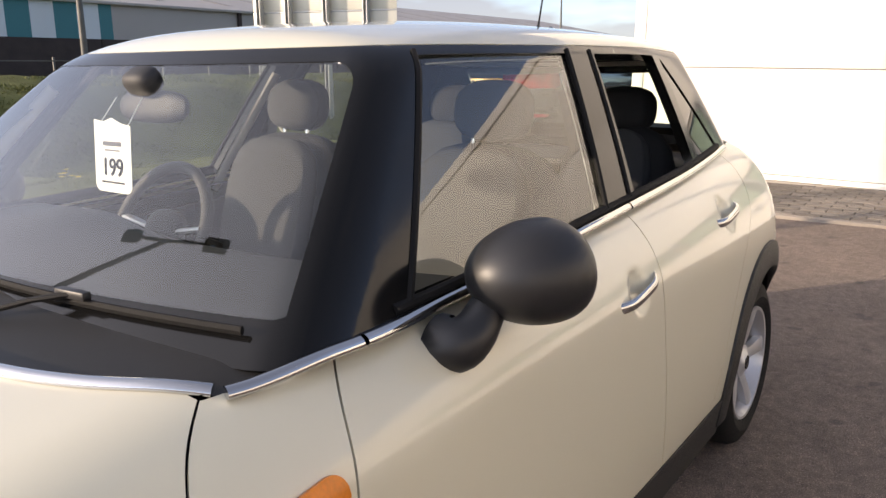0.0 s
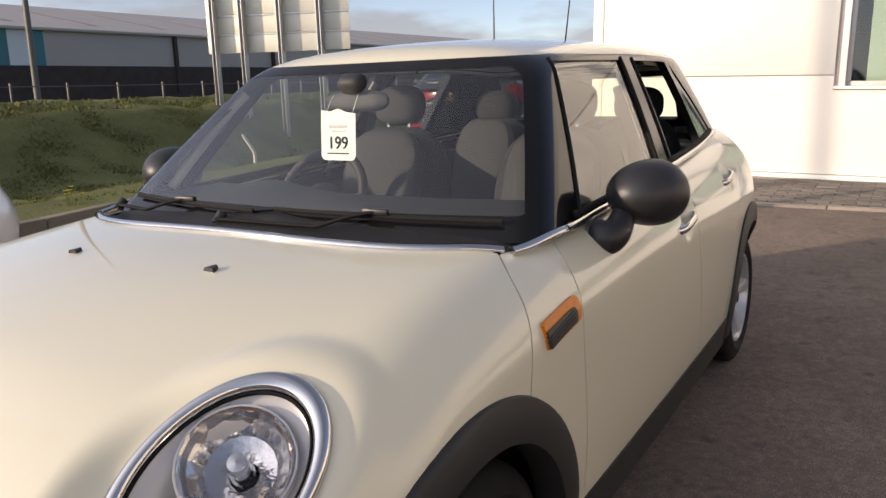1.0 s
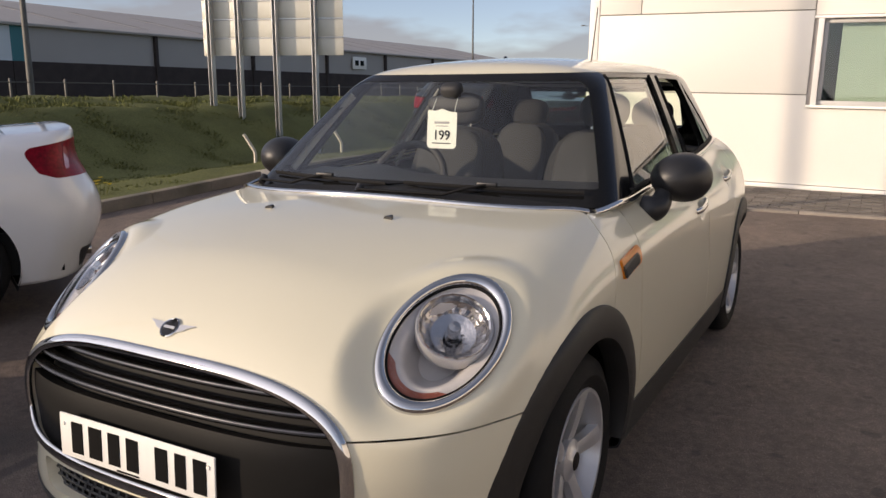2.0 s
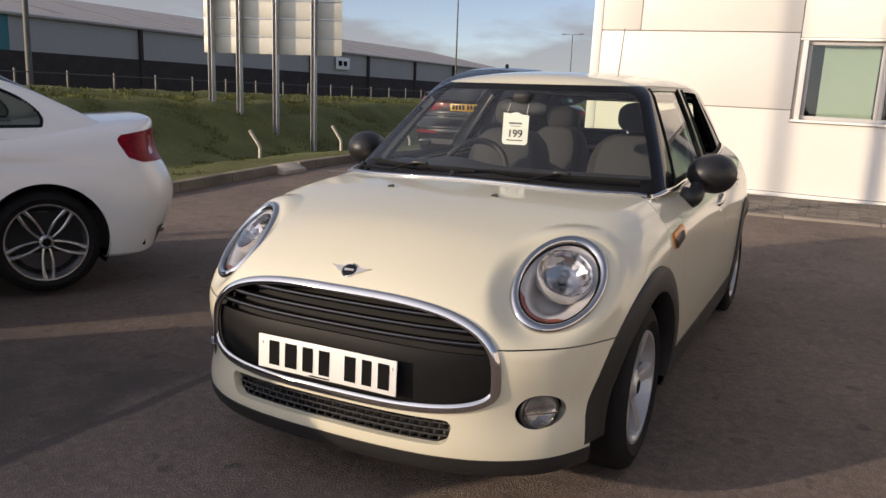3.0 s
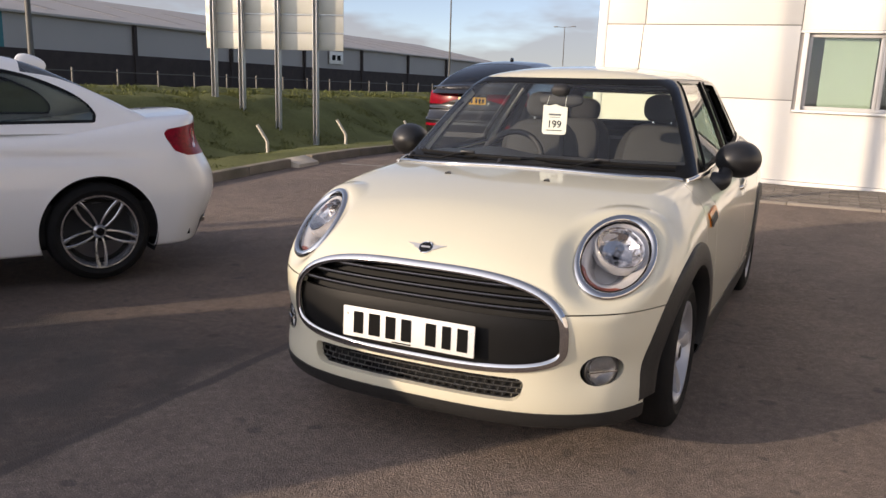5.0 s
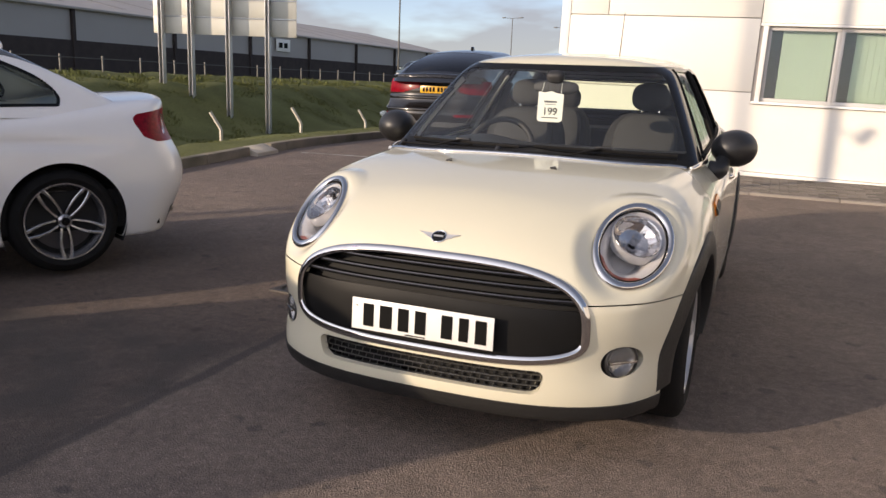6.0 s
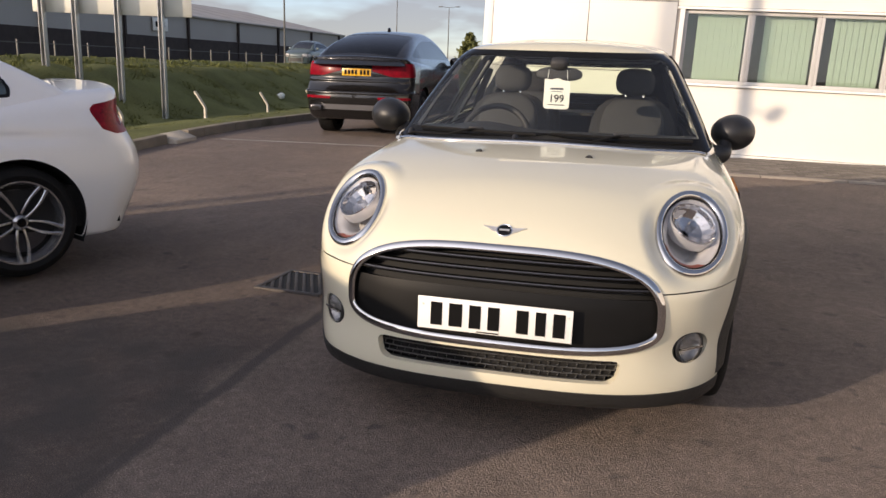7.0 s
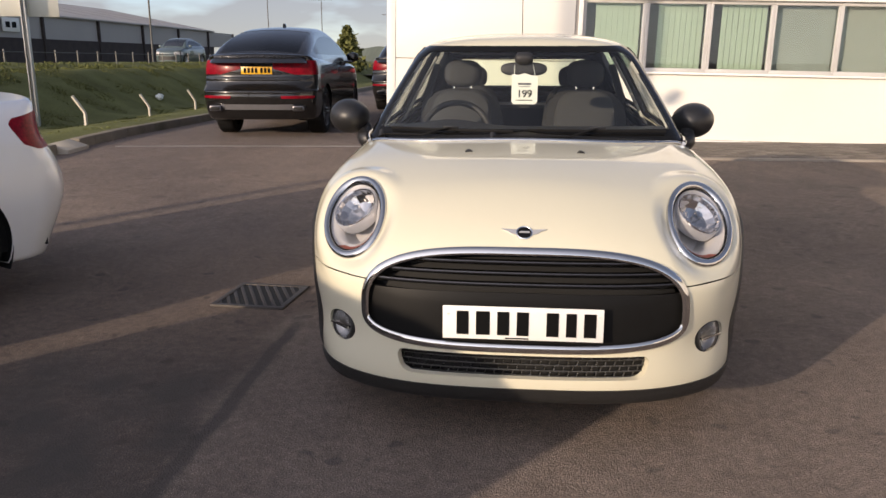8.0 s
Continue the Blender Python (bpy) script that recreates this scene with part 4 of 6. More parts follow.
# aerial
bm = bmesh.new()
rod(bm, (-0.008, 2.40, 1.445), (-0.008, 2.43, 1.495), 0.016, 0.008)
aerial = part("aerial", bm, RUBBER, mini, "thin black roof aerial")
bm = bmesh.new()
rod(bm, (-0.008, 2.425, 1.485), (-0.012, 2.52, 1.79), 0.0035, 0.0025, 6)
part("rod", bm, RUBBER, aerial)

# wheel arches: black cladding round the openings, dark liners
for side in (1, -1):
    for yc in (0.0, AXLE_B):
        bm = bmesh.new()
        rows = []
        start, end = (-9, 186) if yc == 0 else (2, 189)
        for a in np.radians(np.linspace(start, end, 40)):
            row = []
            ease = 1 - 0.85 * float(ramp01(-math.cos(a) if yc == 0 else math.cos(a), 0.2, 0.85))
            for r, dx in ((0.452, -0.004), (0.448, 0.008), (0.43, 0.013), (0.385, 0.016), (0.362, 0.012), (0.356, -0.006), (0.36, -0.06)):
                y, z = yc - 0.03 * (yc == 0) + r * math.cos(a), max(WHEEL_R + r * math.sin(a), 0.2)
                row.append(bm.verts.new((side * (skin_x(y, z).x + dx * ease), y, z)))
            rows.append(row)
        for p, q in zip(rows, rows[1:]):
            for k in range(6):
                bm.faces.new((p[k], p[k + 1], q[k + 1], q[k]))
        part("wheel_arch", bm, PLASTIC, mini, "black plastic wheel arch cladding", angle=50)
        bm = bmesh.new()
        rows = []
        for a in np.radians(np.linspace(-14, 194, 30)):
            y, z = yc + 0.41 * math.cos(a), WHEEL_R + 0.41 * math.sin(a)
            rows.append([bm.verts.new((side * x, y, z)) for x in (min(0.80, skin_x(y, max(z, 0.22)).x - 0.035), 0.45)])
        for p, q in zip(rows, rows[1:]):
            bm.faces.new((p[0], p[1], q[1], q[0]))
        bm.faces.new([r[1] for r in rows])
        part("arch_liner", bm, DARK, mini)


def make_wheel(parent, at, side, radius, rim, width, spokes, tyre_mat, rim_mat, twin=0.0, spoke_w=0.05, turn=0.0, steer=0.0):
    """A road wheel: tyre with a rounded shoulder, rim barrel, spokes, hub cap, brake disc."""
    m = Matrix.Translation(at) @ pose(0, 0, 0, 0, 0, steer) @ (Matrix.Rotation(radians(90), 4, "Y") if side > 0 else Matrix.Rotation(radians(-90), 4, "Y"))
    h = width
    bm = bmesh.new()
    lathe(bm, [(rim, -0.018), (rim + 0.012, -0.006), (rim + 0.4 * (radius - rim), 0.004), (radius - 0.035, -0.004), (radius - 0.012, -0.016), (radius - 0.002, -0.035), (radius, -0.06), (radius, -0.5 * h), (radius, -h + 0.05), (radius - 0.015, -h + 0.01), (rim, -h)], m, 64)
    wheel = part("wheel", bm, tyre_mat, parent, "wheel with black rubber tyre and alloy rim")
    for k in range(3):
        bm = bmesh.new()
        lathe(bm, [(radius + 0.0006, -0.055 - 0.032 * k), (radius - 0.006, -0.058 - 0.032 * k), (radius - 0.006, -0.062 - 0.032 * k), (radius + 0.0006, -0.065 - 0.032 * k)], m, 48)
        part("tread_groove", bm, DARK, wheel)
    bm = bmesh.new()
    lathe(bm, [(rim + 0.004, -0.012), (rim + 0.002, -0.006), (rim - 0.008, -0.007), (rim - 0.012, -0.016), (rim - 0.03, -0.06), (rim - 0.034, -h + 0.02)], m, 64)
    part("rim", bm, rim_mat, wheel)
    for i in range(spokes):
        for off in ((-twin, twin) if twin else (0.0,)):
            bm = bmesh.new()
            outline = []
            for k, r in enumerate(np.linspace(0.045, rim - 0.006, 9)):
                f = k / 8
                wdt = spoke_w * (0.62 + 0.10 * abs(2 * f - 0.7) + 0.22 * f ** 2)
                zz = -0.028 + 0.016 * f - 0.012 * (1 - f) ** 2
                sh = off * (0.35 + 0.65 * math.sin(math.pi * min(f * 0.75 + 0.12, 1)))
                outline.append((r, wdt, zz, sh))
            rows = []
            rot = Matrix.Rotation(2 * math.pi * i / spokes + turn, 4, "Z")
            for r, wdt, zz, sh in outline:
                rows.append([bm.verts.new(m @ rot @ Vector(q)) for q in ((r, sh - wdt / 2, zz - 0.03), (r, sh - wdt / 2, zz - 0.004), (r, sh - wdt / 4, zz), (r, sh + wdt / 4, zz), (r, sh + wdt / 2, zz - 0.004), (r, sh + wdt / 2, zz - 0.03))])
            for p, q in zip(rows, rows[1:]):
                for k in range(5):
                    bm.faces.new((p[k], p[k + 1], q[k + 1], q[k]))
            part("spoke", bm, rim_mat, wheel)
    bm = bmesh.new()
    hub = 0.045 if twin else 0.062
    lathe(bm, [(hub, -0.05), (hub - 0.002, -0.032), (0.035, -0.024), (0.03, -0.018), (0.001, -0.016)], m, 32)
    part("hub", bm, rim_mat, wheel)
    bm = bmesh.new()
    lathe(bm, [(0.001, -0.0145), (0.024, -0.0155), (0.027, -0.018)], m, 24)
    part("hub_cap", bm, PIANO, wheel)
    bm = bmesh.new()
    lathe(bm, [(0.07, -0.075), (rim - 0.055, -0.075), (rim - 0.055, -0.09), (0.07, -0.09)], m, 40)
    part("brake_disc", bm, DARK_ALLOY, wheel)
    bm = bmesh.new()
    lathe(bm, [(0.001, -0.10), (rim - 0.03, -0.10)], m, 40)
    part("brake_shield", bm, DARK, wheel)
    return wheel


for side in (1, -1):
    for yc in (0.0, AXLE_B):
        make_wheel(mini, Vector((side * 0.815, yc, WHEEL_R)), side, WHEEL_R, 0.203, 0.18, 5, RUBBER, ALLOY, 0.0, 0.066, 0.35 + yc, 0.0)

# cabin
def make_seat(x, y, headrest_z, wide=0.25):
    bm = bmesh.new()
    cushion(bm, wide, 0.085, 0.33, pose(x, y + 0.02, 0.83, -16), 3.2)
    seat = part("seat", bm, CLOTH, mini, "dark cloth seat with grey side bolsters")
    bm = bmesh.new()
    cushion(bm, wide, 0.26, 0.08, pose(x, y - 0.32, 0.50, 6), 3.0)
    part("seat_base", bm, CLOTH, seat)
    bm = bmesh.new()
    cushion(bm, wide * 0.72, 0.05, 0.25, pose(x, y - 0.045, 0.90, -16), 3.5)
    part("backrest_centre", bm, LIGHT_CLOTH, seat)
    bm = bmesh.new()
    cushion(bm, 0.105, 0.05, 0.075, pose(x, y + 0.10, headrest_z, -8), 2.8)
    part("headrest", bm, LIGHT_CLOTH if wide > 0.22 else CLOTH, seat)
    for sx in (-0.05, 0.05):
        bm = bmesh.new()
        rod(bm, (x + sx, y + 0.09, headrest_z - 0.13), (x + sx, y + 0.10, headrest_z - 0.03), 0.006, seg=8)
        part("headrest_rod", bm, CHROME, seat)
    bm = bmesh.new()
    cushion(bm, 0.112, 0.045, 0.080, pose(x, y + 0.118, headrest_z, -8), 2.8)
    part("headrest_back", bm, CLOTH, seat)


for x in (-0.36, 0.36):
    make_seat(x, 1.42, 1.235)
for x in (-0.36, 0.36):
    make_seat(x, 2.28, 1.20, 0.215)
bm = bmesh.new()
rows = []
for x in np.linspace(-0.70, 0.70, 24):
    hump = 0.03 * math.exp(-((x + 0.36) / 0.16) ** 2)
    y0 = 0.42 + 0.2 * x * x
    rows.append([bm.verts.new((x, y, z)) for y, z in ((y0, 0.985), (y0 + 0.15, 0.985 + hump * 0.3), (y0 + 0.34, 0.99 + hump), (y0 + 0.42, 0.965 + hump), (y0 + 0.45, 0.90), (y0 + 0.46, 0.74), (y0 + 0.40, 0.60), (y0 + 0.2, 0.45))])
for a, b in zip(rows, rows[1:]):
    for k in range(7):
        bm.faces.new((a[k], a[k + 1], b[k + 1], b[k]))
dash = part("dashboard", bm, TRIM, mini, "black dashboard")
for x in (-0.36, 0.0, 0.56, -0.62):
    bm = bmesh.new()
    lathe(bm, [(0.05, -0.01), (0.05, 0.006), (0.042, 0.008), (0.038, 0.0), (0.001, -0.004)], pose(x, 0.885 + 0.15 * x * x, 0.90, 90, 0, 0), 28)
    part("air_vent", bm, PIANO, dash)
wheel_m = pose(-0.36, 1.00, 0.925, 63, 0, 0)
bm = bmesh.new()
tube(bm, [wheel_m @ Vector((0.182 * math.cos(a), 0.182 * math.sin(a), 0)) for a in np.linspace(0, 2 * math.pi, 48, endpoint=False)], 0.0165, 10, closed=True)
steering = part("steering_wheel", bm, TRIM, mini, "black three-spoke steering wheel", angle=80)
bm = bmesh.new()
cushion(bm, 0.075, 0.065, 0.03, wheel_m @ pose(0, 0, -0.015), 2.6)
part("airbag_cover", bm, TRIM, steering)
for a in (8, 172, 270):
    c, s = math.cos(radians(a)), math.sin(radians(a))
    bm = bmesh.new()
    tube(bm, [wheel_m @ Vector((0.05 * c, 0.05 * s, -0.012)), wheel_m @ Vector((0.18 * c, 0.18 * s, 0))], 0.014, 8, flat=0.5)
    part("spoke", bm, ALLOY, steering)
bm = bmesh.new()
rod(bm, wheel_m @ Vector((0, 0, -0.02)), wheel_m @ Vector((0, 0, -0.2)), 0.03)
part("column", bm, TRIM, steering)
bm = bmesh.new()
cushion(bm, 0.115, 0.018, 0.034, pose(-0.005, 0.775, 1.270, -8, 0, 0), 2.8)
rear_mirror = part("rear_view_mirror", bm, TRIM, mini, "black rear-view mirror")
bm = bmesh.new()
cushion(bm, 0.045, 0.030, 0.028, pose(-0.005, 0.755, 1.322, 30), 3)
part("mount", bm, TRIM, rear_mirror)
# hanging price card
card = thing("hanging_card", "white hanging windscreen card with the number 199", "card")
bm = bmesh.new()
outline = [(-0.063, 0.070), (-0.03, 0.066), (0.0, 0.074), (0.03, 0.064), (0.063, 0.060), (0.063, -0.062), (0.058, -0.070), (0.050, -0.075), (-0.050, -0.075), (-0.058, -0.070), (-0.063, -0.062)]
card_m = pose(0.0, 0.668, 1.178, -4, 0, 0)
prism(bm, outline, 0.0015, card_m)
part("sheet", bm, PAPER, card, smooth=False)
bm = bmesh.new()
for x in (-0.05, 0.05):
    rod(bm, card_m @ Vector((x, 0.001, 0.055)), Vector((x * 0.9 - 0.005, 0.72, 1.29)), 0.0012, seg=5)
part("hanger", bm, PAPER, card)
for x0, x1, z0, z1 in ((-0.032, 0.032, 0.018, 0.027), (-0.026, 0.026, 0.008, 0.011), (-0.040, 0.040, -0.057, -0.053)):
    bm = bmesh.new()
    box(bm, x0, x1, -0.0012, -0.0002, z0, z1, 0, card_m)
    part("bar", bm, DARK_ALLOY if z0 > 0 else INK, card)
curve = bpy.data.curves.new("digits", "FONT")
curve.body, curve.size, curve.align_x, curve.extrude, curve.offset = "199", 0.050, "CENTER", 0.0006, 0.0006
digits = under(new("digits", curve), card)
digits.matrix_basis = card_m @ pose(0, -0.0012, -0.041, 90, 0, 0)
curve.materials.append(INK)
# pale linings of the pillars
for side in (1, -1):
    front = [skin_x(0.60 + 0.74 * (z - 0.98), z, mini_up, side) - Vector((side * 0.036, -0.01, 0)) for z in np.linspace(1.0, 1.30, 10)]
    door = [skin_x(1.482 + 0.36 * (z - 1.03), z, mini_up, side) - Vector((side * 0.036, -0.01, 0)) for z in np.linspace(0.95, 1.33, 10)]
    for line in (front, door):
        bm = bmesh.new()
        tube(bm, line, 0.017, 10, flat=0.6, up=[(side, 0, 0)] * len(line))
        part("pillar_lining", bm, LINING, mini, "pale pillar lining")
# cabin sides, floor, belts
for side in (1, -1):
    cv, ct = shell(mini_low, 0.4, 2.6, 0.6, 0.03)
    cv, ct = clip(cv, ct, lambda x, y, z: np.minimum(np.minimum(x * side, belt_line(y) - 0.004 - z), np.minimum(np.minimum(y - 0.5, 2.9 - y), z - 0.3)))
    panel("door_card", cv - gradient(mini_low, cv) * 0.075, ct, mini_low, TRIM, mini, "dark door lining")
    bm = bmesh.new()
    tube(bm, [(side * 0.52, 1.62, 1.29), (side * 0.585, 1.60, 1.1), (side * 0.61, 1.58, 0.9)], 0.022, 6, flat=0.15)
    part("seat_belt", bm, CLOTH, mini)
bm = bmesh.new()
box(bm, -0.66, 0.66, 0.4, 2.9, 0.28, 0.32)
part("cabin_floor", bm, DARK, mini)
bm = bmesh.new()
box(bm, -0.62, 0.62, 2.50, 2.98, 0.98, 1.0)
part("parcel_shelf", bm, TRIM, mini)


# ---------------------------------------------------------------- the ground
KERB_X = -5.75


def ground_z(x, y):
    """The car park rises a little towards the building, and the verge beyond the kerb falls away to the foot of the bank."""
    base = 0.22 * ramp01(y, 1.6, 8.2)
    out = KERB_X - np.asarray(x, float)
    verge = 0.10 - (base + 0.35) * ramp01(out, 0.6, 4.2)
    bank = 1.28 * ramp01(out, 5.3, 8.7) + 0.2 * ramp01(out, 8.7, 10.5)
    return base + np.where(out > 0.11, verge + bank, 0)


def ground_grid(x0, x1, y0, y1, nx, ny, rough=0.0):
    xs, ys = np.linspace(x0, x1, nx), np.linspace(y0, y1, ny)
    gx, gy = np.meshgrid(xs, ys)
    gz = ground_z(gx, gy)
    if rough:
        wob = np.array([noise.fractal(Vector((a * 0.9, b * 0.9, 3.0)), 0.7, 2.2, 4) for a, b in zip(gx.ravel(), gy.ravel())]).reshape(gx.shape)
        gz = gz + rough * wob * ramp01(KERB_X - gx, 0.3, 1.5)
    v = np.stack([gx.ravel(), gy.ravel(), gz.ravel()], 1)
    i = np.arange(nx * ny).reshape(ny, nx)
    f = np.stack([i[:-1, :-1].ravel(), i[:-1, 1:].ravel(), i[1:, 1:].ravel(), i[1:, :-1].ravel()], 1)
    return v, f


def asphalt_material():
    """Worn asphalt: stone grain, pale and dark patches, and one oily stain along a joint by the drain."""
    m = bpy.data.materials.new("asphalt")
    m.use_nodes = True
    n, l = m.node_tree.nodes, m.node_tree.links
    b = n["Principled BSDF"]
    co = n.new("ShaderNodeTexCoord")

    def tex(scale, detail=4.0, kind="ShaderNodeTexNoise", vec=None):
        t = n.new(kind)
        t.inputs["Scale"].default_value = scale
        if "Detail" in t.inputs:
            t.inputs["Detail"].default_value = detail
        l.new(vec or co.outputs["Object"], t.inputs["Vector"])
        return t.outputs[0]

    def ramp(src, stops):
        r = n.new("ShaderNodeValToRGB")
        e = r.color_ramp.elements
        while len(e) < len(stops):
            e.new(0.5)
        for el, (p, c) in zip(e, stops):
            el.position, el.color = p, (*c, 1) if len(c) == 3 else c
        l.new(src, r.inputs[0])
        return r.outputs[0]

    def mix(kind, fac, a, c):
        x = n.new("ShaderNodeMix")
        x.data_type, x.blend_type = "RGBA", kind
        for value, key in ((fac, "Factor"), (a, "A"), (c, "B")):
            if isinstance(value, (float, tuple)):
                x.inputs[key].default_value = value
            else:
                l.new(value, x.inputs[key])
        return x.outputs["Result"]

    def calc(op, a, c):
        x = n.new("ShaderNodeMath")
        x.operation = op
        for value, i in ((a, 0), (c, 1)):
            if isinstance(value, float):
                x.inputs[i].default_value = value
            else:
                l.new(value, x.inputs[i])
        return x.outputs[0]

    stone = tex(145.0, 2.0, "ShaderNodeTexVoronoi")
    col = ramp(stone, [(0.0, (0.70, 0.575, 0.50)), (0.40, (0.475, 0.390, 0.338)), (0.75, (0.20, 0.164, 0.145))])
    col = mix("MULTIPLY", 0.9, col, ramp(tex(300.0, 3.0), [(0.32, (0.38, 0.38, 0.38)), (0.62, (1.32, 1.28, 1.24))]))
    col = mix("MULTIPLY", 1.0, col, ramp(tex(0.55, 6.0), [(0.35, (0.80, 0.80, 0.82)), (0.65, (1.15, 1.13, 1.10))]))
    col = mix("MULTIPLY", 0.7, col, ramp(tex(5.0, 5.0), [(0.35, (0.86, 0.85, 0.84)), (0.65, (1.08, 1.07, 1.06))]))
    col = mix("MULTIPLY", 0.8, col, ramp(tex(24.0, 3.0), [(0.35, (0.80, 0.79, 0.78)), (0.65, (1.15, 1.14, 1.12))]))
    spots = ramp(tex(7.5, 1.0), [(0.69, (0, 0, 0)), (0.73, (1, 1, 1))])
    col = mix("MIX", calc("MULTIPLY", spots, 0.55), col, (0.075, 0.066, 0.06, 1))
    sep = n.new("ShaderNodeSeparateXYZ")
    l.new(co.outputs["Object"], sep.inputs[0])
    wob = calc("MULTIPLY", calc("SUBTRACT", tex(2.2, 6.0), 0.5), 0.55)
    left = calc("SUBTRACT", calc("ADD", -1.13, wob), sep.outputs[0])

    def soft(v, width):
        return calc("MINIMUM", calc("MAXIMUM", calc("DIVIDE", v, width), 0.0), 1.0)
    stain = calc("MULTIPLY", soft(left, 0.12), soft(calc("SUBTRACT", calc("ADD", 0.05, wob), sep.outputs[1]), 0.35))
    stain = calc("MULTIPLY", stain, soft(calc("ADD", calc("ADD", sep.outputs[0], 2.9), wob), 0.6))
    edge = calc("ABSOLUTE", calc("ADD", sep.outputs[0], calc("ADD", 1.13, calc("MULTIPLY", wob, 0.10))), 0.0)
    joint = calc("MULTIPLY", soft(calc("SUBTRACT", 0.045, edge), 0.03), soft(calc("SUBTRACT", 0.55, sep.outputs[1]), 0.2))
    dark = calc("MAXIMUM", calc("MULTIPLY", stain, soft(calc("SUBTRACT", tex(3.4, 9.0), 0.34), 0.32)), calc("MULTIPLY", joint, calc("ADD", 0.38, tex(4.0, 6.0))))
    # Left of the joint, up to about y = 2.4, the asphalt is darker.
    darker_left = calc("MULTIPLY", soft(left, 0.10), soft(calc("SUBTRACT", calc("ADD", 2.4, wob), sep.outputs[1]), 1.2))
    col = mix("MULTIPLY", darker_left, col, (0.68, 0.66, 0.66, 1))
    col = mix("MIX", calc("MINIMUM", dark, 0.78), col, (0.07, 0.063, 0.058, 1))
    l.new(col, b.inputs["Base Color"])
    b.inputs["Roughness"].default_value = 0.88
    b.inputs["Specular IOR Level"].default_value = 0.35
    bump = n.new("ShaderNodeBump")
    bump.inputs["Strength"].default_value, bump.inputs["Distance"].default_value = 1.0, 0.006
    l.new(calc("ADD", calc("MULTIPLY", stone, -1.0), calc("MULTIPLY", tex(60.0, 4.0), 0.8)), bump.inputs["Height"])
    l.new(bump.outputs[0], b.inputs["Normal"])
    return m


ASPHALT = asphalt_material()
GRASS_SOIL = material("grass_soil", (0.120, 0.126, 0.050), 0.95, 0.0, 0.45, 0.8, 30.0, bump=0.6, bump_scale=14.0, spec=0.1)
GRASS_BLADE = material("grass_blade", (0.128, 0.134, 0.048), 0.9, 0.0, 0.4, 1.6, 9.0, spec=0.15)
LIGHT_GRASS = material("light_grass", (0.13, 0.14, 0.045), 0.8, 0.0, 0.35, 1.6, 9.0, spec=0.2)
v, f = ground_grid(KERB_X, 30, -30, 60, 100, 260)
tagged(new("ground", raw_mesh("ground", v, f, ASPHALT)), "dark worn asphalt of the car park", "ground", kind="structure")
v, f = ground_grid(-17, KERB_X - 0.112, -30, 75, 100, 330, 0.07)
tagged(new("verge", raw_mesh("verge", v, f, GRASS_SOIL)), "grassy verge and bank beside the car park", "ground", kind="structure")
for name, rects, mat, label in (("land", [(-900, -16.9, -600, 1500, 0.98)], GRASS_SOIL, "flat land beyond the bank"), ("outer_ground", [(-17, 900, 59.9, 1500, 0.21), (29.9, 900, -600, 59.9, 0.0), (-17, 29.9, -600, -29.9, -0.01)], ASPHALT, "asphalt and land further off")):
    bm = bmesh.new()
    for x0, x1, y0, y1, z in rects:
        bm.faces.new([bm.verts.new(p) for p in ((x0, y0, z), (x1, y0, z), (x1, y1, z), (x0, y1, z))])
    tagged(part(name, bm, mat, smooth=False), label, "ground", kind="structure")


def blades(name, label, mat, count, x0, x1, y0, y1, tall, seed, low=0.0):
    """A thick mat of bent grass blades in clumps."""
    rng = np.random.default_rng(seed)
    x, y = rng.uniform(x0, x1, count), y0 + (y1 - y0) * rng.uniform(0, 1, count) ** 1.6
    clump = np.array([noise.noise(Vector((a * 1.3, b * 1.3, seed))) for a, b in zip(x, y)])
    keep = clump + rng.normal(0, 0.25, count) > low
    x, y, clump = x[keep], y[keep], clump[keep]
    k = len(x)
    z = ground_z(x, y) - 0.05
    h = tall * (0.6 + 0.6 * np.clip(clump + 0.4, 0, 1.4)) * rng.uniform(0.5, 1.2, k)
    a = rng.uniform(0, 2 * np.pi, k)
    w = h * rng.uniform(0.05, 0.11, k) + 0.008
    lean = h * rng.uniform(0.2, 0.8, k)
    b = rng.uniform(0, 2 * np.pi, k)
    base = np.stack([x, y, z], 1)
    sidev = np.stack([np.cos(a) * w, np.sin(a) * w, 0 * a], 1)
    mid = base + np.stack([np.cos(b) * lean * 0.3, np.sin(b) * lean * 0.3, h * 0.65], 1)
    tip = base + np.stack([np.cos(b) * lean, np.sin(b) * lean, h], 1)
    v = np.stack([base - sidev, base + sidev, mid + sidev * 0.8, mid - sidev * 0.8, tip], 1).reshape(-1, 3)
    i = np.arange(k)[:, None] * 5
    f = (i + np.array([[0, 1, 2, 3]])).tolist() + (i + np.array([[3, 2, 4]])).tolist()
    return tagged(new(name, raw_mesh(name, v, f, mat, smooth=False)), label, "grass", kind="stuff")


blades("bank_grass", "rough dark green grass and ivy on the bank", GRASS_BLADE, 110000, -15.2, -10.2, 3, 45, 0.075, 11, -0.5)
blades("verge_grass", "short pale green grass on the verge by the kerb", LIGHT_GRASS, 26000, -8.6, KERB_X - 0.25, 2, 26, 0.06, 12, -0.2)
blades("low_grass", "dark grass at the foot of the bank", GRASS_BLADE, 45000, -10.6, -7.6, 3, 34, 0.085, 13, -0.5)
blades("crest_grass", "sunlit grass along the top of the bank", LIGHT_GRASS, 14000, -15.9, -14.2, 3, 60, 0.14, 14, -0.1)

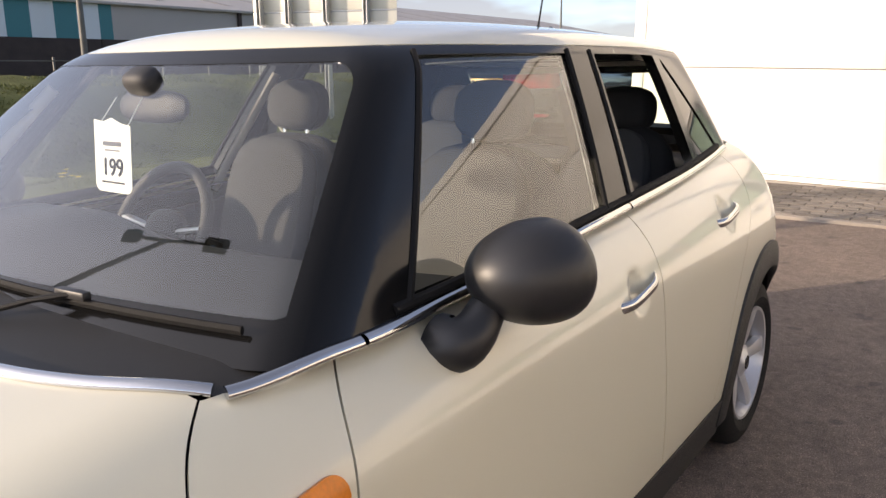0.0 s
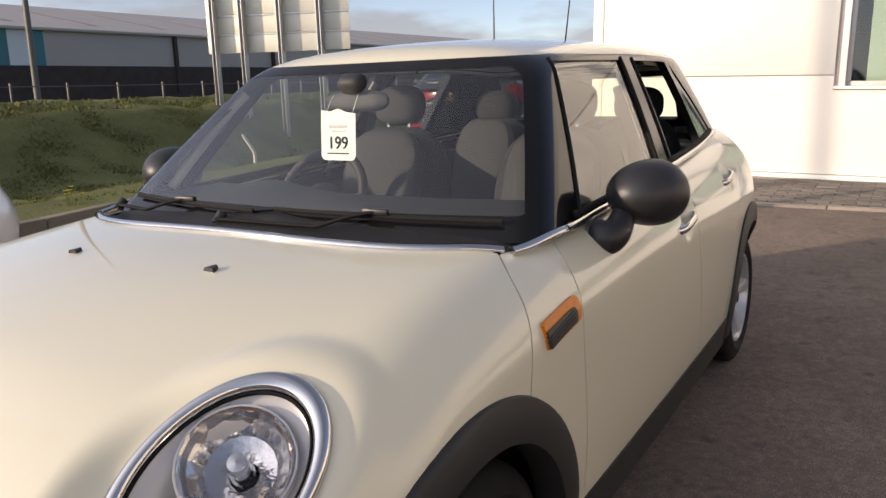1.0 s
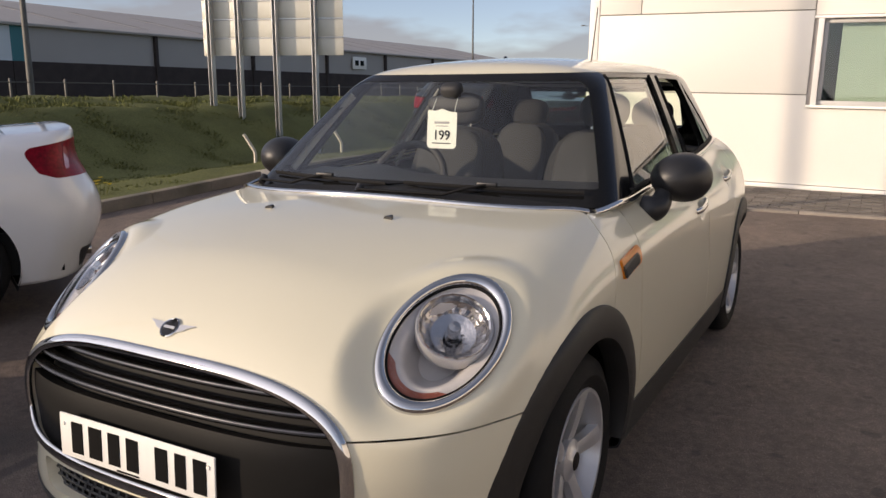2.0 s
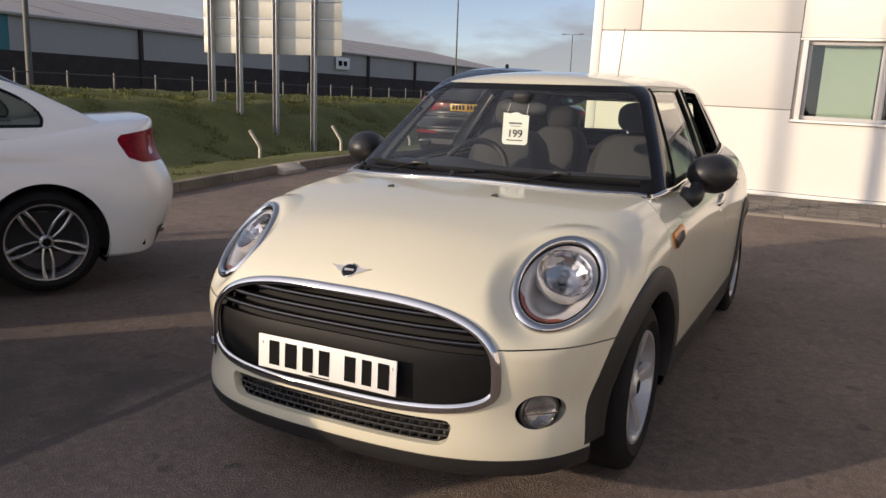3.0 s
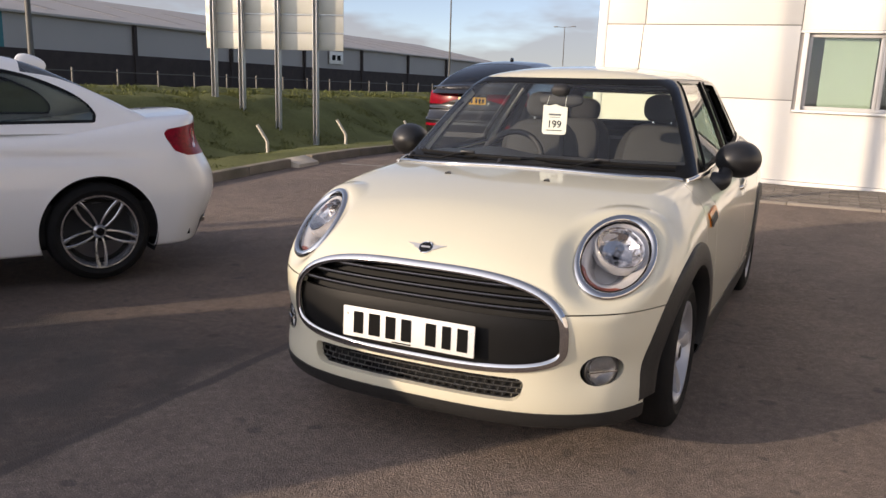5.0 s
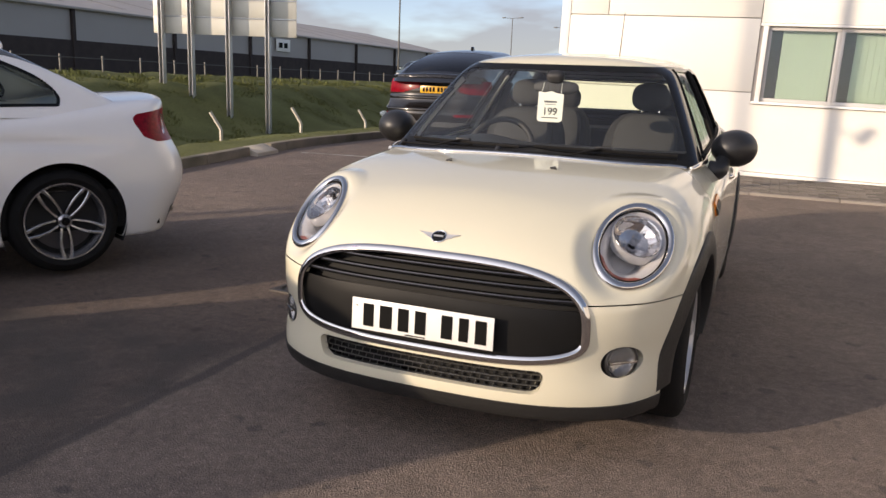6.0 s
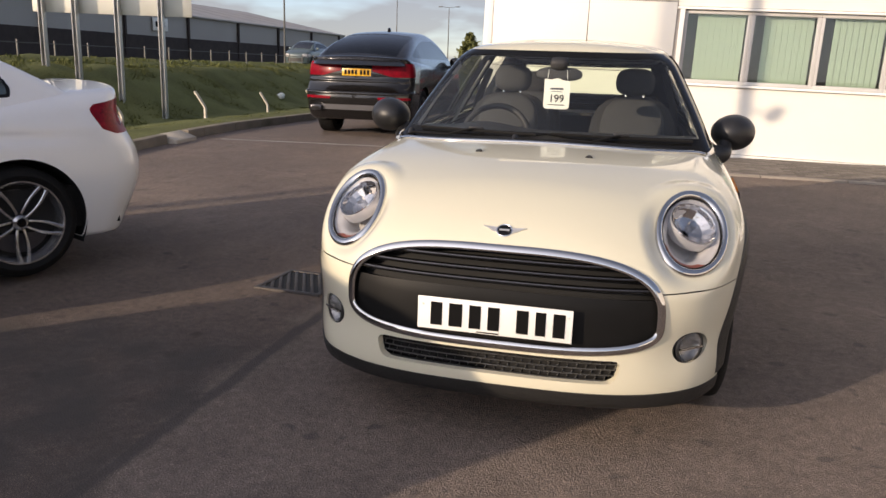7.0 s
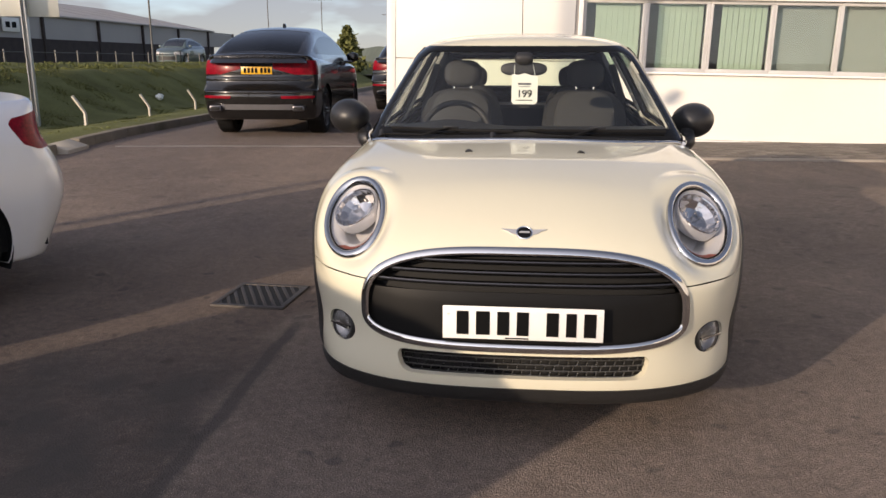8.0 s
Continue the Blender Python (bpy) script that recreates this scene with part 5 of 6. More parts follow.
# kerb stones, one of them a clean dropped piece
kerb = thing("kerb", "mossy concrete kerb along the verge", "kerb", kind="structure")
y = -4.0
stones = []
while y < 32:
    if 6.0 < y < 6.9:
        stones += [(y, 0.5), (y + 0.508, 0.398)]
    else:
        stones.append((y, 0.906))
    y += 0.914
for y, length in stones:
    pale = length == 0.5
    bm = bmesh.new()
    za, zb = float(ground_z(KERB_X + 0.5, y)), float(ground_z(KERB_X + 0.5, y + length))
    vs = box(bm, KERB_X - 0.14, KERB_X + (0.13 if pale else 0.0), y, y + length, -0.2, 0.125, 0.012)
    for q in bm.verts:
        q.co.z += za + (zb - za) * (q.co.y - y) / length
        if pale and q.co.x > KERB_X:
            q.co.z -= 0.075
    part("kerb_stone", bm, PALE_KERB if pale else KERB, kerb)

# drain grate
RIM_IRON = material("worn_iron", (0.060, 0.052, 0.047), 0.55, 0.4, 0.3, 20.0, 200.0, bump=0.3, bump_scale=120.0)
drain = thing("drain_grate", "square cast-iron drain grate set in the asphalt", "drain", pose(-1.46, 0.92, 0.004, 0, 0, -4))
bm = bmesh.new()
for x0, x1, y0, y1 in ((-0.21, 0.21, -0.22, -0.19), (-0.21, 0.21, 0.19, 0.22), (-0.21, -0.18, -0.19, 0.19), (0.18, 0.21, -0.19, 0.19)):
    box(bm, x0, x1, y0, y1, -0.03, 0.008, 0.003)
part("frame", bm, RIM_IRON, drain)
for k in range(-5, 6):
    # slanting bars, each cut off at the rim
    c, s, off = math.cos(radians(118)), math.sin(radians(118)), 0.046 * k
    reach = [(sg * 0.19 - base) / way for base, way in ((-off * s, c), (off * c, s)) for sg in (-1, 1)]
    lo, hi = max(min(reach[0], reach[1]), min(reach[2], reach[3])), min(max(reach[0], reach[1]), max(reach[2], reach[3]))
    if hi - lo < 0.05:
        continue
    bm = bmesh.new()
    box(bm, lo, hi, off - 0.009, off + 0.009, -0.03, 0.006, 0.002, pose(0, 0, 0, 0, 0, 118))
    part("bar", bm, RIM_IRON, drain)
bm = bmesh.new()
box(bm, -0.2, 0.2, -0.21, 0.21, -0.004, 0.001)
part("gap", bm, DARK, drain)

# ---------------------------------------------------------------- the white showroom building
WALL_Y, CORNER_X = 7.85, -1.84
showroom = thing("showroom", "white clad showroom building with a band of windows", "building", pose(CORNER_X, WALL_Y, 0.29, 0, 1.1, 0), kind="structure")


def local_box(name, parent, mat, x0, x1, y0, y1, z0, z1, bevel=0.0, label=""):
    bm = bmesh.new()
    box(bm, x0, x1, y0, y1, z0, z1, bevel)
    return part(name, bm, mat, parent, label)


# Invented dark tone for the unseen side, so the black car mirrors it darkly.
UNSEEN_SIDE = material("unseen_side_dark", (0.06, 0.06, 0.062), 0.45, 0.0, 0.1, 0.7, 60.0)
SILL, HEAD, WX0, BAY, BAYS = 0.955, 1.895, 2.635, 0.838, 9
WX1 = WX0 + BAY * BAYS
local_box("backing", showroom, SHED_GREY, 0.02, 18, 0.03, 0.25, 0.0, SILL)
local_box("backing", showroom, SHED_GREY, 0.02, WX0, 0.03, 0.25, SILL, HEAD)
local_box("backing", showroom, SHED_GREY, WX1, 18, 0.03, 0.25, SILL, HEAD)
local_box("backing", showroom, SHED_GREY, 0.02, 18, 0.03, 0.25, HEAD, 4.25)
J = 0.006
UPPER = [(3.05, 4.25)]
for x0, x1, rows in (
    (0.0, WX0 - 0.10, [(1.065, 1.985)]),
    (0.0, 0.60, [(1.985, 3.05)] + UPPER),
    (0.60, WX0 - 0.10, [(1.985, 3.05)] + UPPER),
    (WX0 - 0.10, WX1 + 0.1, [(HEAD + 0.03, 3.05)] + UPPER),
    (WX1 + 0.1, 18, [(0.05, 1.065), (1.065, 1.985), (1.985, 3.05)] + UPPER),
):
    for z0, z1 in rows:
        local_box("wall_panel", showroom, CLADDING, x0 + (J if x0 else 0), x1 - J, 0, 0.03, z0 + J, z1 - J, 0.004)
# the bottom panel steps down under the windows
bm = bmesh.new()
outline = [(0.0, 0.056), (WX1 + 0.09, 0.056), (WX1 + 0.09, SILL - 0.036), (WX0 - 0.106, SILL - 0.036), (WX0 - 0.106, 1.059), (0.0, 1.059)]
front = bm.faces.new([bm.verts.new((x, 0.0, z)) for x, z in outline])
for v in bmesh.ops.extrude_face_region(bm, geom=[front])["geom"]:
    if isinstance(v, bmesh.types.BMVert):
        v.co.y = 0.03
bmesh.ops.recalc_face_normals(bm, faces=bm.faces)
part("wall_panel", bm, CLADDING, showroom)
local_box("corner_trim", showroom, WHITE_TRIM, -0.04, 0.08, -0.012, 0.12, 0.0, 4.25, 0.004)
# Unseen side wall, swung back and kept dark to dull the car's reflections.
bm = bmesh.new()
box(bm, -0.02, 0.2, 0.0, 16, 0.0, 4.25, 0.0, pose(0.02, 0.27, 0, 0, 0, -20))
part("side_wall", bm, UNSEEN_SIDE, showroom)
bm = bmesh.new()
prism(bm, [(0.25, 0.3), (18, 0.3), (18, 15.2), (5.6, 15.2)], 0.08, Matrix.Translation((0, 0, 4.22)) @ Matrix.Rotation(radians(90), 4, "X") @ Matrix.Diagonal((1, 1, -1, 1)))
part("roof", bm, SHED_GREY, showroom)
local_box("parapet", showroom, WHITE_TRIM, -0.05, 18, -0.03, 0.3, 4.25, 4.37, 0.01)
local_box("inner_wall", showroom, ROOM, 1.6, 18, 3.5, 3.6, -0.2, 4.1)
local_box("inner_floor", showroom, ROOM, 0.3, 18, 0.26, 3.5, -0.02, 0.0)
local_box("drip_trim", showroom, WHITE_TRIM, -0.02, 18, -0.035, 0.02, 0.0, 0.048, 0.004, "pale drip trim at the wall's foot")
local_box("footing", showroom, SHED_GREY, 0.0, 18, 0.0, 0.2, -0.4, 0.0)
local_box("sill_trim", showroom, WHITE_TRIM, WX0 - 0.10, WX1 + 0.1, -0.045, 0.05, SILL - 0.03, SILL, 0.004, "projecting white sill")
local_box("head_trim", showroom, WHITE_TRIM, WX0 - 0.10, WX1 + 0.1, -0.012, 0.05, HEAD, HEAD + 0.03, 0.004)
local_box("jamb_trim", showroom, WHITE_TRIM, WX0 - 0.06, WX0, -0.010, 0.10, SILL, HEAD, 0.004)
OFFICE_GLASS = glass_material("office_glass", (0.80, 0.86, 0.82), 0.0, 1.6)
for i in range(BAYS):
    x0 = WX0 + i * BAY
    win = local_box("window", showroom, FRAME_GREY, x0, x0 + BAY - 0.002, 0.05, 0.10, SILL, SILL + 0.05, 0.005, "grey-framed office window")
    local_box("frame", win, FRAME_GREY, x0, x0 + BAY - 0.002, 0.05, 0.10, HEAD - 0.05, HEAD, 0.005)
    thick = 0.045 if i != 3 else 0.028
    local_box("frame", win, FRAME_GREY, x0, x0 + thick, 0.045, 0.105, SILL + 0.05, HEAD - 0.05, 0.005)
    local_box("frame", win, FRAME_GREY, x0 + BAY - thick, x0 + BAY - 0.002, 0.045, 0.105, SILL + 0.05, HEAD - 0.05, 0.005)
    ob = local_box("pane", win, OFFICE_GLASS, x0 + thick, x0 + BAY - thick, 0.070, 0.076, SILL + 0.05, HEAD - 0.05)
    ob.visible_shadow = False
    shade = i in (3, 4)
    start, end, step = (x0 + 0.03, x0 + BAY, 0.089) if not shade else (x0 + 0.03, x0 + BAY, 0.4)
    if not shade:
        x = x0 + (0.215 if i < 3 else 0.05)
        while x < x0 + BAY - 0.06:
            bm = bmesh.new()
            box(bm, -0.039, 0.039, -0.0008, 0.0008, SILL + 0.02, HEAD + 0.02, 0.0, pose(x, 0.16, 0, 0, 0, 17))
            part("blind_slat", bm, BLIND, win)
            x += 0.075
    else:
        local_box("roller_blind", win, ROOM, x0 + 0.01, x0 + BAY - 0.01, 0.18, 0.184, SILL, HEAD, 0, "grey drawn blind")
# added unseen wall that closes the yard and throws light back on the cars
wing = thing("showroom_wing", "unseen white clad wall added to close the yard and bounce light", "building", kind="structure")
local_box("wall", wing, CLADDING, 13.5, 13.9, -16, 7.9, -0.1, 5.0)
local_box("roof_edge", wing, SHED_GREY, 13.3, 14.1, -16, 7.9, 5.0, 5.3)

# ---------------------------------------------------------------- parked cars
def car_low_white(x, y, z):
    ax = np.abs(x)
    side = ax - (wc_plan(y) - wc_tuck(z))
    top = z - (wc_deck(y) - 0.06 * ax ** 2)
    back = (y - (0.905 - wc_rake(z) - 0.26 * (ax / 0.85) ** 4)) * 0.9
    front = (-3.46 + 0.35 * (ax / 0.85) ** 3 + 0.25 * np.maximum(z - 0.6, 0) - y) * 0.9
    f = smax(side, top, 0.10)
    f = smax(f, back, 0.07)
    f = smax(f, front, 0.12)
    f = f + 0.012 * np.exp(-((z - 0.80 + 0.03 * y) / 0.035) ** 2) * ramp01(-y, -0.6, 0.2)
    return smax(f, 0.19 - z, 0.02)


wc_plan = curve_through([-3.4, -2.7, -1.5, 0.0, 0.6, 0.95], [0.80, 0.87, 0.872, 0.885, 0.86, 0.80])
wc_tuck = curve_through([0.15, 0.25, 0.45, 0.65, 0.85, 1.0, 1.1], [0.055, 0.03, 0.0, 0.0, 0.025, 0.075, 0.13])
wc_deck = curve_through([-3.5, -3.2, -2.4, -1.9, -1.2, 0.0, 0.3, 0.65, 0.85, 1.0], [0.70, 0.82, 0.95, 0.98, 0.98, 1.03, 1.07, 1.095, 1.105, 1.10])
wc_rake = curve_through([0.15, 0.30, 0.50, 0.72, 0.85, 0.98, 1.06, 1.12], [0.16, 0.09, 0.0, 0.02, 0.09, 0.12, 0.11, 0.09])
wc_roof = curve_through([-2.4, -2.1, -1.75, -1.3, -0.85, -0.34, 0.0, 0.32, 0.55], [0.94, 1.11, 1.29, 1.425, 1.452, 1.41, 1.268, 1.105, 0.985])


def car_up_white(x, y, z):
    flank = (np.abs(x) - (0.815 - 0.42 * (z - 0.93) - 0.30 * (z - 0.93) ** 2 - 0.10 * np.clip(y + 0.2, 0, 2) ** 2)) * 0.9
    return smax(flank, z - (wc_roof(y) - 0.06 * x * x), 0.07)


def make_white_car():
    car = thing("car", "white coupe with five twin-spoke alloy wheels, parked at an angle", "car")
    arch = lambda y, z: np.minimum(np.hypot(y, z - 0.32), np.hypot(y + 2.69, z - 0.32))
    v, t = shell(car_low_white, -2.9, 0.45, 0.6, 0.018, low=-90.0)
    v, t = clip(v, t, lambda x, y, z: arch(y, z) - 0.365)
    lamp = lambda x, y, z: np.minimum(np.minimum(z - 0.80 - 0.35 * np.maximum(0.60 - y, 0), 1.02 - 0.16 * np.maximum(0.75 - y, 0) - z), np.minimum(y - 0.44 - 0.6 * np.abs(z - 0.94), np.abs(x) - 0.42))
    bodies = clip(v, t, lambda x, y, z: -lamp(x, y, z))
    sill = clip(*bodies, lambda x, y, z: 0.235 - z)
    panel("sill", *sill, car_low_white, WHITE_PAINT, car)
    shell_v = clip(*bodies, lambda x, y, z: z - 0.235)
    front = clip(*shell_v, lambda x, y, z: -1.98 - GAP - y)
    panel("front_body", *front, car_low_white, WHITE_PAINT, car)
    for side in (1, -1):
        half = clip(*shell_v, lambda x, y, z: x * side)
        panel("door", *clip(*half, lambda x, y, z: np.minimum(y + 1.98, -0.62 - y) - GAP), car_low_white, WHITE_PAINT, car)
        panel("rear_quarter", *clip(*half, lambda x, y, z: np.minimum(y + 0.62 - GAP, 0.60 + 0.5 * ramp01(z, 0.55, 0.6) - y)), car_low_white, WHITE_PAINT, car, "white rear quarter panel")
        tl = clip(v, t, lambda x, y, z: np.minimum(lamp(x, y, z), x * side))
        light = panel("tail_lamp", *tl, car_low_white, RED_LENS, car, "red tail lamp with a pale inner strip", lift=0.002)
        strip = clip(*tl, lambda x, y, z: np.minimum(np.minimum(y - 0.655, 0.685 - y), 0.065 - np.abs(z - 0.91)))
        panel("lamp_strip", *strip, car_low_white, PALE_LENS, light, lift=0.005)
        for yc in (0.0, -2.69):
            make_wheel(car, Vector((side * 0.868, yc, 0.32)), side, 0.32, 0.238, 0.22, 5, RUBBER, MID_ALLOY, 0.030, 0.023, 0.0, 0)
            bm = bmesh.new()
            rows = [[bm.verts.new((side * x, yc + 0.37 * math.cos(a), 0.32 + 0.37 * math.sin(a))) for x in (0.86, 0.5)] for a in np.radians(np.linspace(-25, 205, 28))]
            for p, q in zip(rows, rows[1:]):
                bm.faces.new((p[0], p[1], q[1], q[0]))
            bm.faces.new([r[1] for r in rows])
            part("arch_liner", bm, DARK, car)
    bumper = clip(*shell_v, lambda x, y, z: np.minimum(y - 0.60 - 0.5 * ramp01(z, 0.55, 0.6), 1.0))
    diffuser = clip(*bumper, lambda x, y, z: np.minimum(np.minimum(0.36 - z, y - 0.7), 0.72 - np.abs(x)))
    panel("diffuser", *diffuser, car_low_white, PLASTIC, car, "black diffuser")
    panel("rear_bumper", *clip(*bumper, lambda x, y, z: -np.minimum(np.minimum(0.36 - z, y - 0.7), 0.72 - np.abs(x))), car_low_white, WHITE_PAINT, car)
    u, ut = shell(car_up_white, -1.6, -0.3, 0.9, 0.010, low=0.0)
    u, ut = clip(u, ut, lambda x, y, z: z - 0.95)
    flank = lambda x, y, z: wc_roof(y) - 0.06 * x * x - z
    sidew = lambda x, y, z: np.minimum(np.minimum(flank(x, y, z) - 0.095, z - 1.015 - 0.02 * (y + 1)), np.minimum(0.02 - y - 5.0 * (z - 1.07) ** 2 - 0.25 * np.maximum(z - 1.07, 0), np.abs(x) - 0.45))
    rear = lambda x, y, z: np.minimum(np.minimum(y + 0.36, 0.30 - y), 0.60 - np.abs(x) + 0.05 * (y + 0.4))
    screen = lambda x, y, z: np.minimum(-1.42 - y, 0.62 - np.abs(x))
    for side in (1, -1):
        panel("side_window", *clip(u, ut, lambda x, y, z: np.minimum(sidew(x, y, z), x * side)), car_up_white, TINTED, car, "dark side window", lift=-0.004)
        rim = clip(u, ut, lambda x, y, z: np.minimum(np.minimum(sidew(x, y, z) + 0.018, -sidew(x, y, z)), x * side))
        panel("window_trim", *rim, car_up_white, PIANO, car, lift=0.002)
    panel("rear_window", *clip(u, ut, rear), car_up_white, REAR_GLASS, car, lift=-0.003)
    panel("windscreen", *clip(u, ut, screen), car_up_white, PRIVACY, car, lift=-0.003)
    panel("roof", *clip(u, ut, lambda x, y, z: np.minimum(np.minimum(-sidew(x, y, z) - 0.018, -rear(x, y, z)), -screen(x, y, z))), car_up_white, WHITE_PAINT, car, "white roof and rear pillars")
    bm = bmesh.new()
    cushion(bm, 0.034, 0.10, 0.055, pose(0, -0.20, 1.392, -18), 2.4, 16)
    part("roof_fin", bm, WHITE_PAINT, car)
    for sx in (-0.5, -0.4):
        bm = bmesh.new()
        rod(bm, (sx + 0.9, 0.70, 0.315), (sx + 0.9, 0.80, 0.31), 0.034, seg=16)
        part("exhaust_pipe", bm, CHROME, car)
    for side in (1, -1):
        bm = bmesh.new()
        cushion(bm, 0.25, 0.10, 0.32, pose(side * 0.37, -1.05, 0.78, -14), 3)
        seat = part("seat", bm, CLOTH, car)
        bm = bmesh.new()
        cushion(bm, 0.12, 0.06, 0.09, pose(side * 0.37, -0.95, 1.17, -10), 2.6)
        part("headrest", bm, CLOTH, seat)
    bm = bmesh.new()
    box(bm, -0.8, 0.8, -3.2, 0.6, 0.25, 0.5)
    part("underbody", bm, DARK, car)
    return car


MID_ALLOY = material("grey_alloy", (0.55, 0.55, 0.56), 0.22, 0.9, 0.1, 20.0, 300.0)
white_car = make_white_car()
WC_TURN = -27.0
wc_m = pose(-2.936, 0.379, 0.025, 0, 0, WC_TURN) @ pose(-0.868, 0, 0)
white_car.matrix_basis = wc_m


def car_low_dark(x, y, z):
    ax = np.abs(x)
    side = ax - (dc_plan(y) - dc_tuck(z))
    top = z - (dc_deck(y) - 0.05 * ax ** 2)
    back = (dc_rake(z) + 0.20 * (ax / 0.95) ** 3 - y) * 0.9
    front = y - (4.9 - 0.4 * (ax / 0.9) ** 3)
    f = smax(side, top, 0.10)
    f = smax(f, back, 0.08)
    tail = ramp01(0.5 - y, 0.0, 0.25)
    f = f - tail * (0.016 * np.exp(-((z - 0.69) / 0.028) ** 2) + 0.012 * np.exp(-((z - 0.865) / 0.022) ** 2) + 0.020 * np.exp(-((z - 1.195) / 0.022) ** 2))
    return smax(smax(f, front, 0.12), 0.27 - z, 0.03)


dc_plan = curve_through([0.0, 0.4, 1.05, 2.5, 4.0, 4.9], [0.93, 0.975, 0.99, 0.965, 0.98, 0.85])
dc_tuck = curve_through([0.2, 0.4, 0.6, 0.8, 1.0, 1.15, 1.25], [0.09, 0.02, 0.0, 0.0, 0.02, 0.06, 0.13])
dc_deck = curve_through([-0.1, 0.2, 0.6, 1.5, 3.0, 3.6, 4.3, 4.9], [1.235, 1.24, 1.23, 1.19, 1.15, 1.13, 1.05, 0.85])
dc_rake = curve_through([0.2, 0.38, 0.55, 0.68, 0.80, 1.0, 1.15, 1.25], [0.16, 0.06, 0.0, 0.01, 0.10, 0.13, 0.14, 0.10])
dc_roof = curve_through([0.15, 0.5, 1.0, 1.5, 2.1, 2.7, 3.2, 3.9], [1.20, 1.37, 1.54, 1.645, 1.69, 1.67, 1.52, 1.10])


def car_up_dark(x, y, z):
    flank = (np.abs(x) - (0.90 - 0.42 * (z - 1.15) - 0.35 * (z - 1.15) ** 2 - 0.10 * np.clip(1.2 - y, 0, 2) ** 2)) * 0.9
    return smax(flank, z - (dc_roof(y) - 0.10 * x * x), 0.08)


def make_dark_car():
    car = thing("car", "black fastback off-road car seen from behind, parked by the kerb", "car")
    arch = lambda y, z: np.minimum(np.hypot(y - 1.02, z - 0.37), np.hypot(y - 3.95, z - 0.37))
    v, t = shell(car_low_dark, 0.6, 4.3, 0.7, 0.022, low=-90.0)
    v, t = clip(v, t, lambda x, y, z: arch(y, z) - 0.42)
    lamp = lambda x, y, z: np.minimum(np.minimum(np.abs(x) - 0.28, 0.46 - y), np.minimum(z - 0.93 - 0.24 * np.maximum(0.62 - np.abs(x), 0), 1.135 - z))
    refl = lambda x, y, z: np.minimum(np.minimum(np.abs(x) - 0.42, 0.22 - y), np.minimum(z - 0.585, 0.625 - z))
    low = lambda x, y, z: np.minimum(np.minimum(0.50 - z, z - 0.42), np.minimum(0.30 - y, 0.62 - np.abs(x)))
    body = clip(v, t, lambda x, y, z: np.minimum(np.minimum(-lamp(x, y, z), -refl(x, y, z)), -low(x, y, z)))
    panel("tailgate", *clip(*body, lambda x, y, z: np.minimum(0.30 - y, z - 0.70)), car_low_dark, BLACK_PAINT, car, "glossy black tailgate")
    panel("bumper", *clip(*body, lambda x, y, z: np.minimum(0.62 - y, 0.692 - z)), car_low_dark, BLACK_PAINT, car)
    rest = clip(*body, lambda x, y, z: np.where(z > 0.696, y - 0.306, y - 0.626))
    sill = clip(*rest, lambda x, y, z: 0.42 - z)
    panel("sill", *sill, car_low_dark, PLASTIC, car)
    rest = clip(*rest, lambda x, y, z: z - 0.42)
    for side in (1, -1):
        half = clip(*rest, lambda x, y, z: x * side)
        panel("rear_quarter", *clip(*half, lambda x, y, z: 1.55 - GAP - y), car_low_dark, BLACK_PAINT, car)
        panel("door", *clip(*half, lambda x, y, z: np.minimum(y - 1.55, 2.45 - y) - GAP), car_low_dark, BLACK_PAINT, car)
        panel("door", *clip(*half, lambda x, y, z: np.minimum(y - 2.45, 3.5 - y) - GAP), car_low_dark, BLACK_PAINT, car)
        panel("wing", *clip(*half, lambda x, y, z: y - 3.5 - GAP), car_low_dark, BLACK_PAINT, car)
        tl = clip(v, t, lambda x, y, z: np.minimum(lamp(x, y, z), x * side))
        panel("tail_lamp", *tl, car_low_dark, RED_LENS, car, "red tail lamp", lift=0.004)
        panel("reflector", *clip(v, t, lambda x, y, z: np.minimum(refl(x, y, z), x * side)), car_low_dark, RED_LENS, car, lift=0.003)
        for yc in (1.02, 3.95):
            make_wheel(car, Vector((side * 0.965, yc, 0.37)), side, 0.37, 0.25, 0.30, 5, RUBBER, DARK_ALLOY, 0.03, 0.05, 0.2, 0)
            bm = bmesh.new()
            rows = [[bm.verts.new((side * x, yc + 0.425 * math.cos(a), 0.37 + 0.425 * math.sin(a))) for x in (0.95, 0.55)] for a in np.radians(np.linspace(-20, 200, 28))]
            for p, q in zip(rows, rows[1:]):
                bm.faces.new((p[0], p[1], q[1], q[0]))
            bm.faces.new([r[1] for r in rows])
            part("arch_liner", bm, DARK, car)
        bm = bmesh.new()
        box(bm, side * 0.70 - 0.10, side * 0.70 + 0.10, 0.02, 0.16, 0.40, 0.485, 0.02)
        pipe = part("exhaust_trim", bm, DARK_ALLOY, car, "dull metal exhaust trim")
        bm = bmesh.new()
        box(bm, side * 0.70 - 0.078, side * 0.70 + 0.078, 0.012, 0.05, 0.42, 0.467, 0.01)
        part("opening", bm, DARK, pipe)
        bm = bmesh.new()
        cushion(bm, 0.12, 0.08, 0.085, pose(side * 1.05, 3.28, 1.20), 2.6)
        mir = part("door_mirror", bm, BLACK_PAINT, car)
        bm = bmesh.new()
        box(bm, side * 0.98 - 0.09, side * 0.98 + 0.09, 3.22, 3.30, 1.10, 1.14, 0.01)
        part("stalk", bm, BLACK_PAINT, mir)
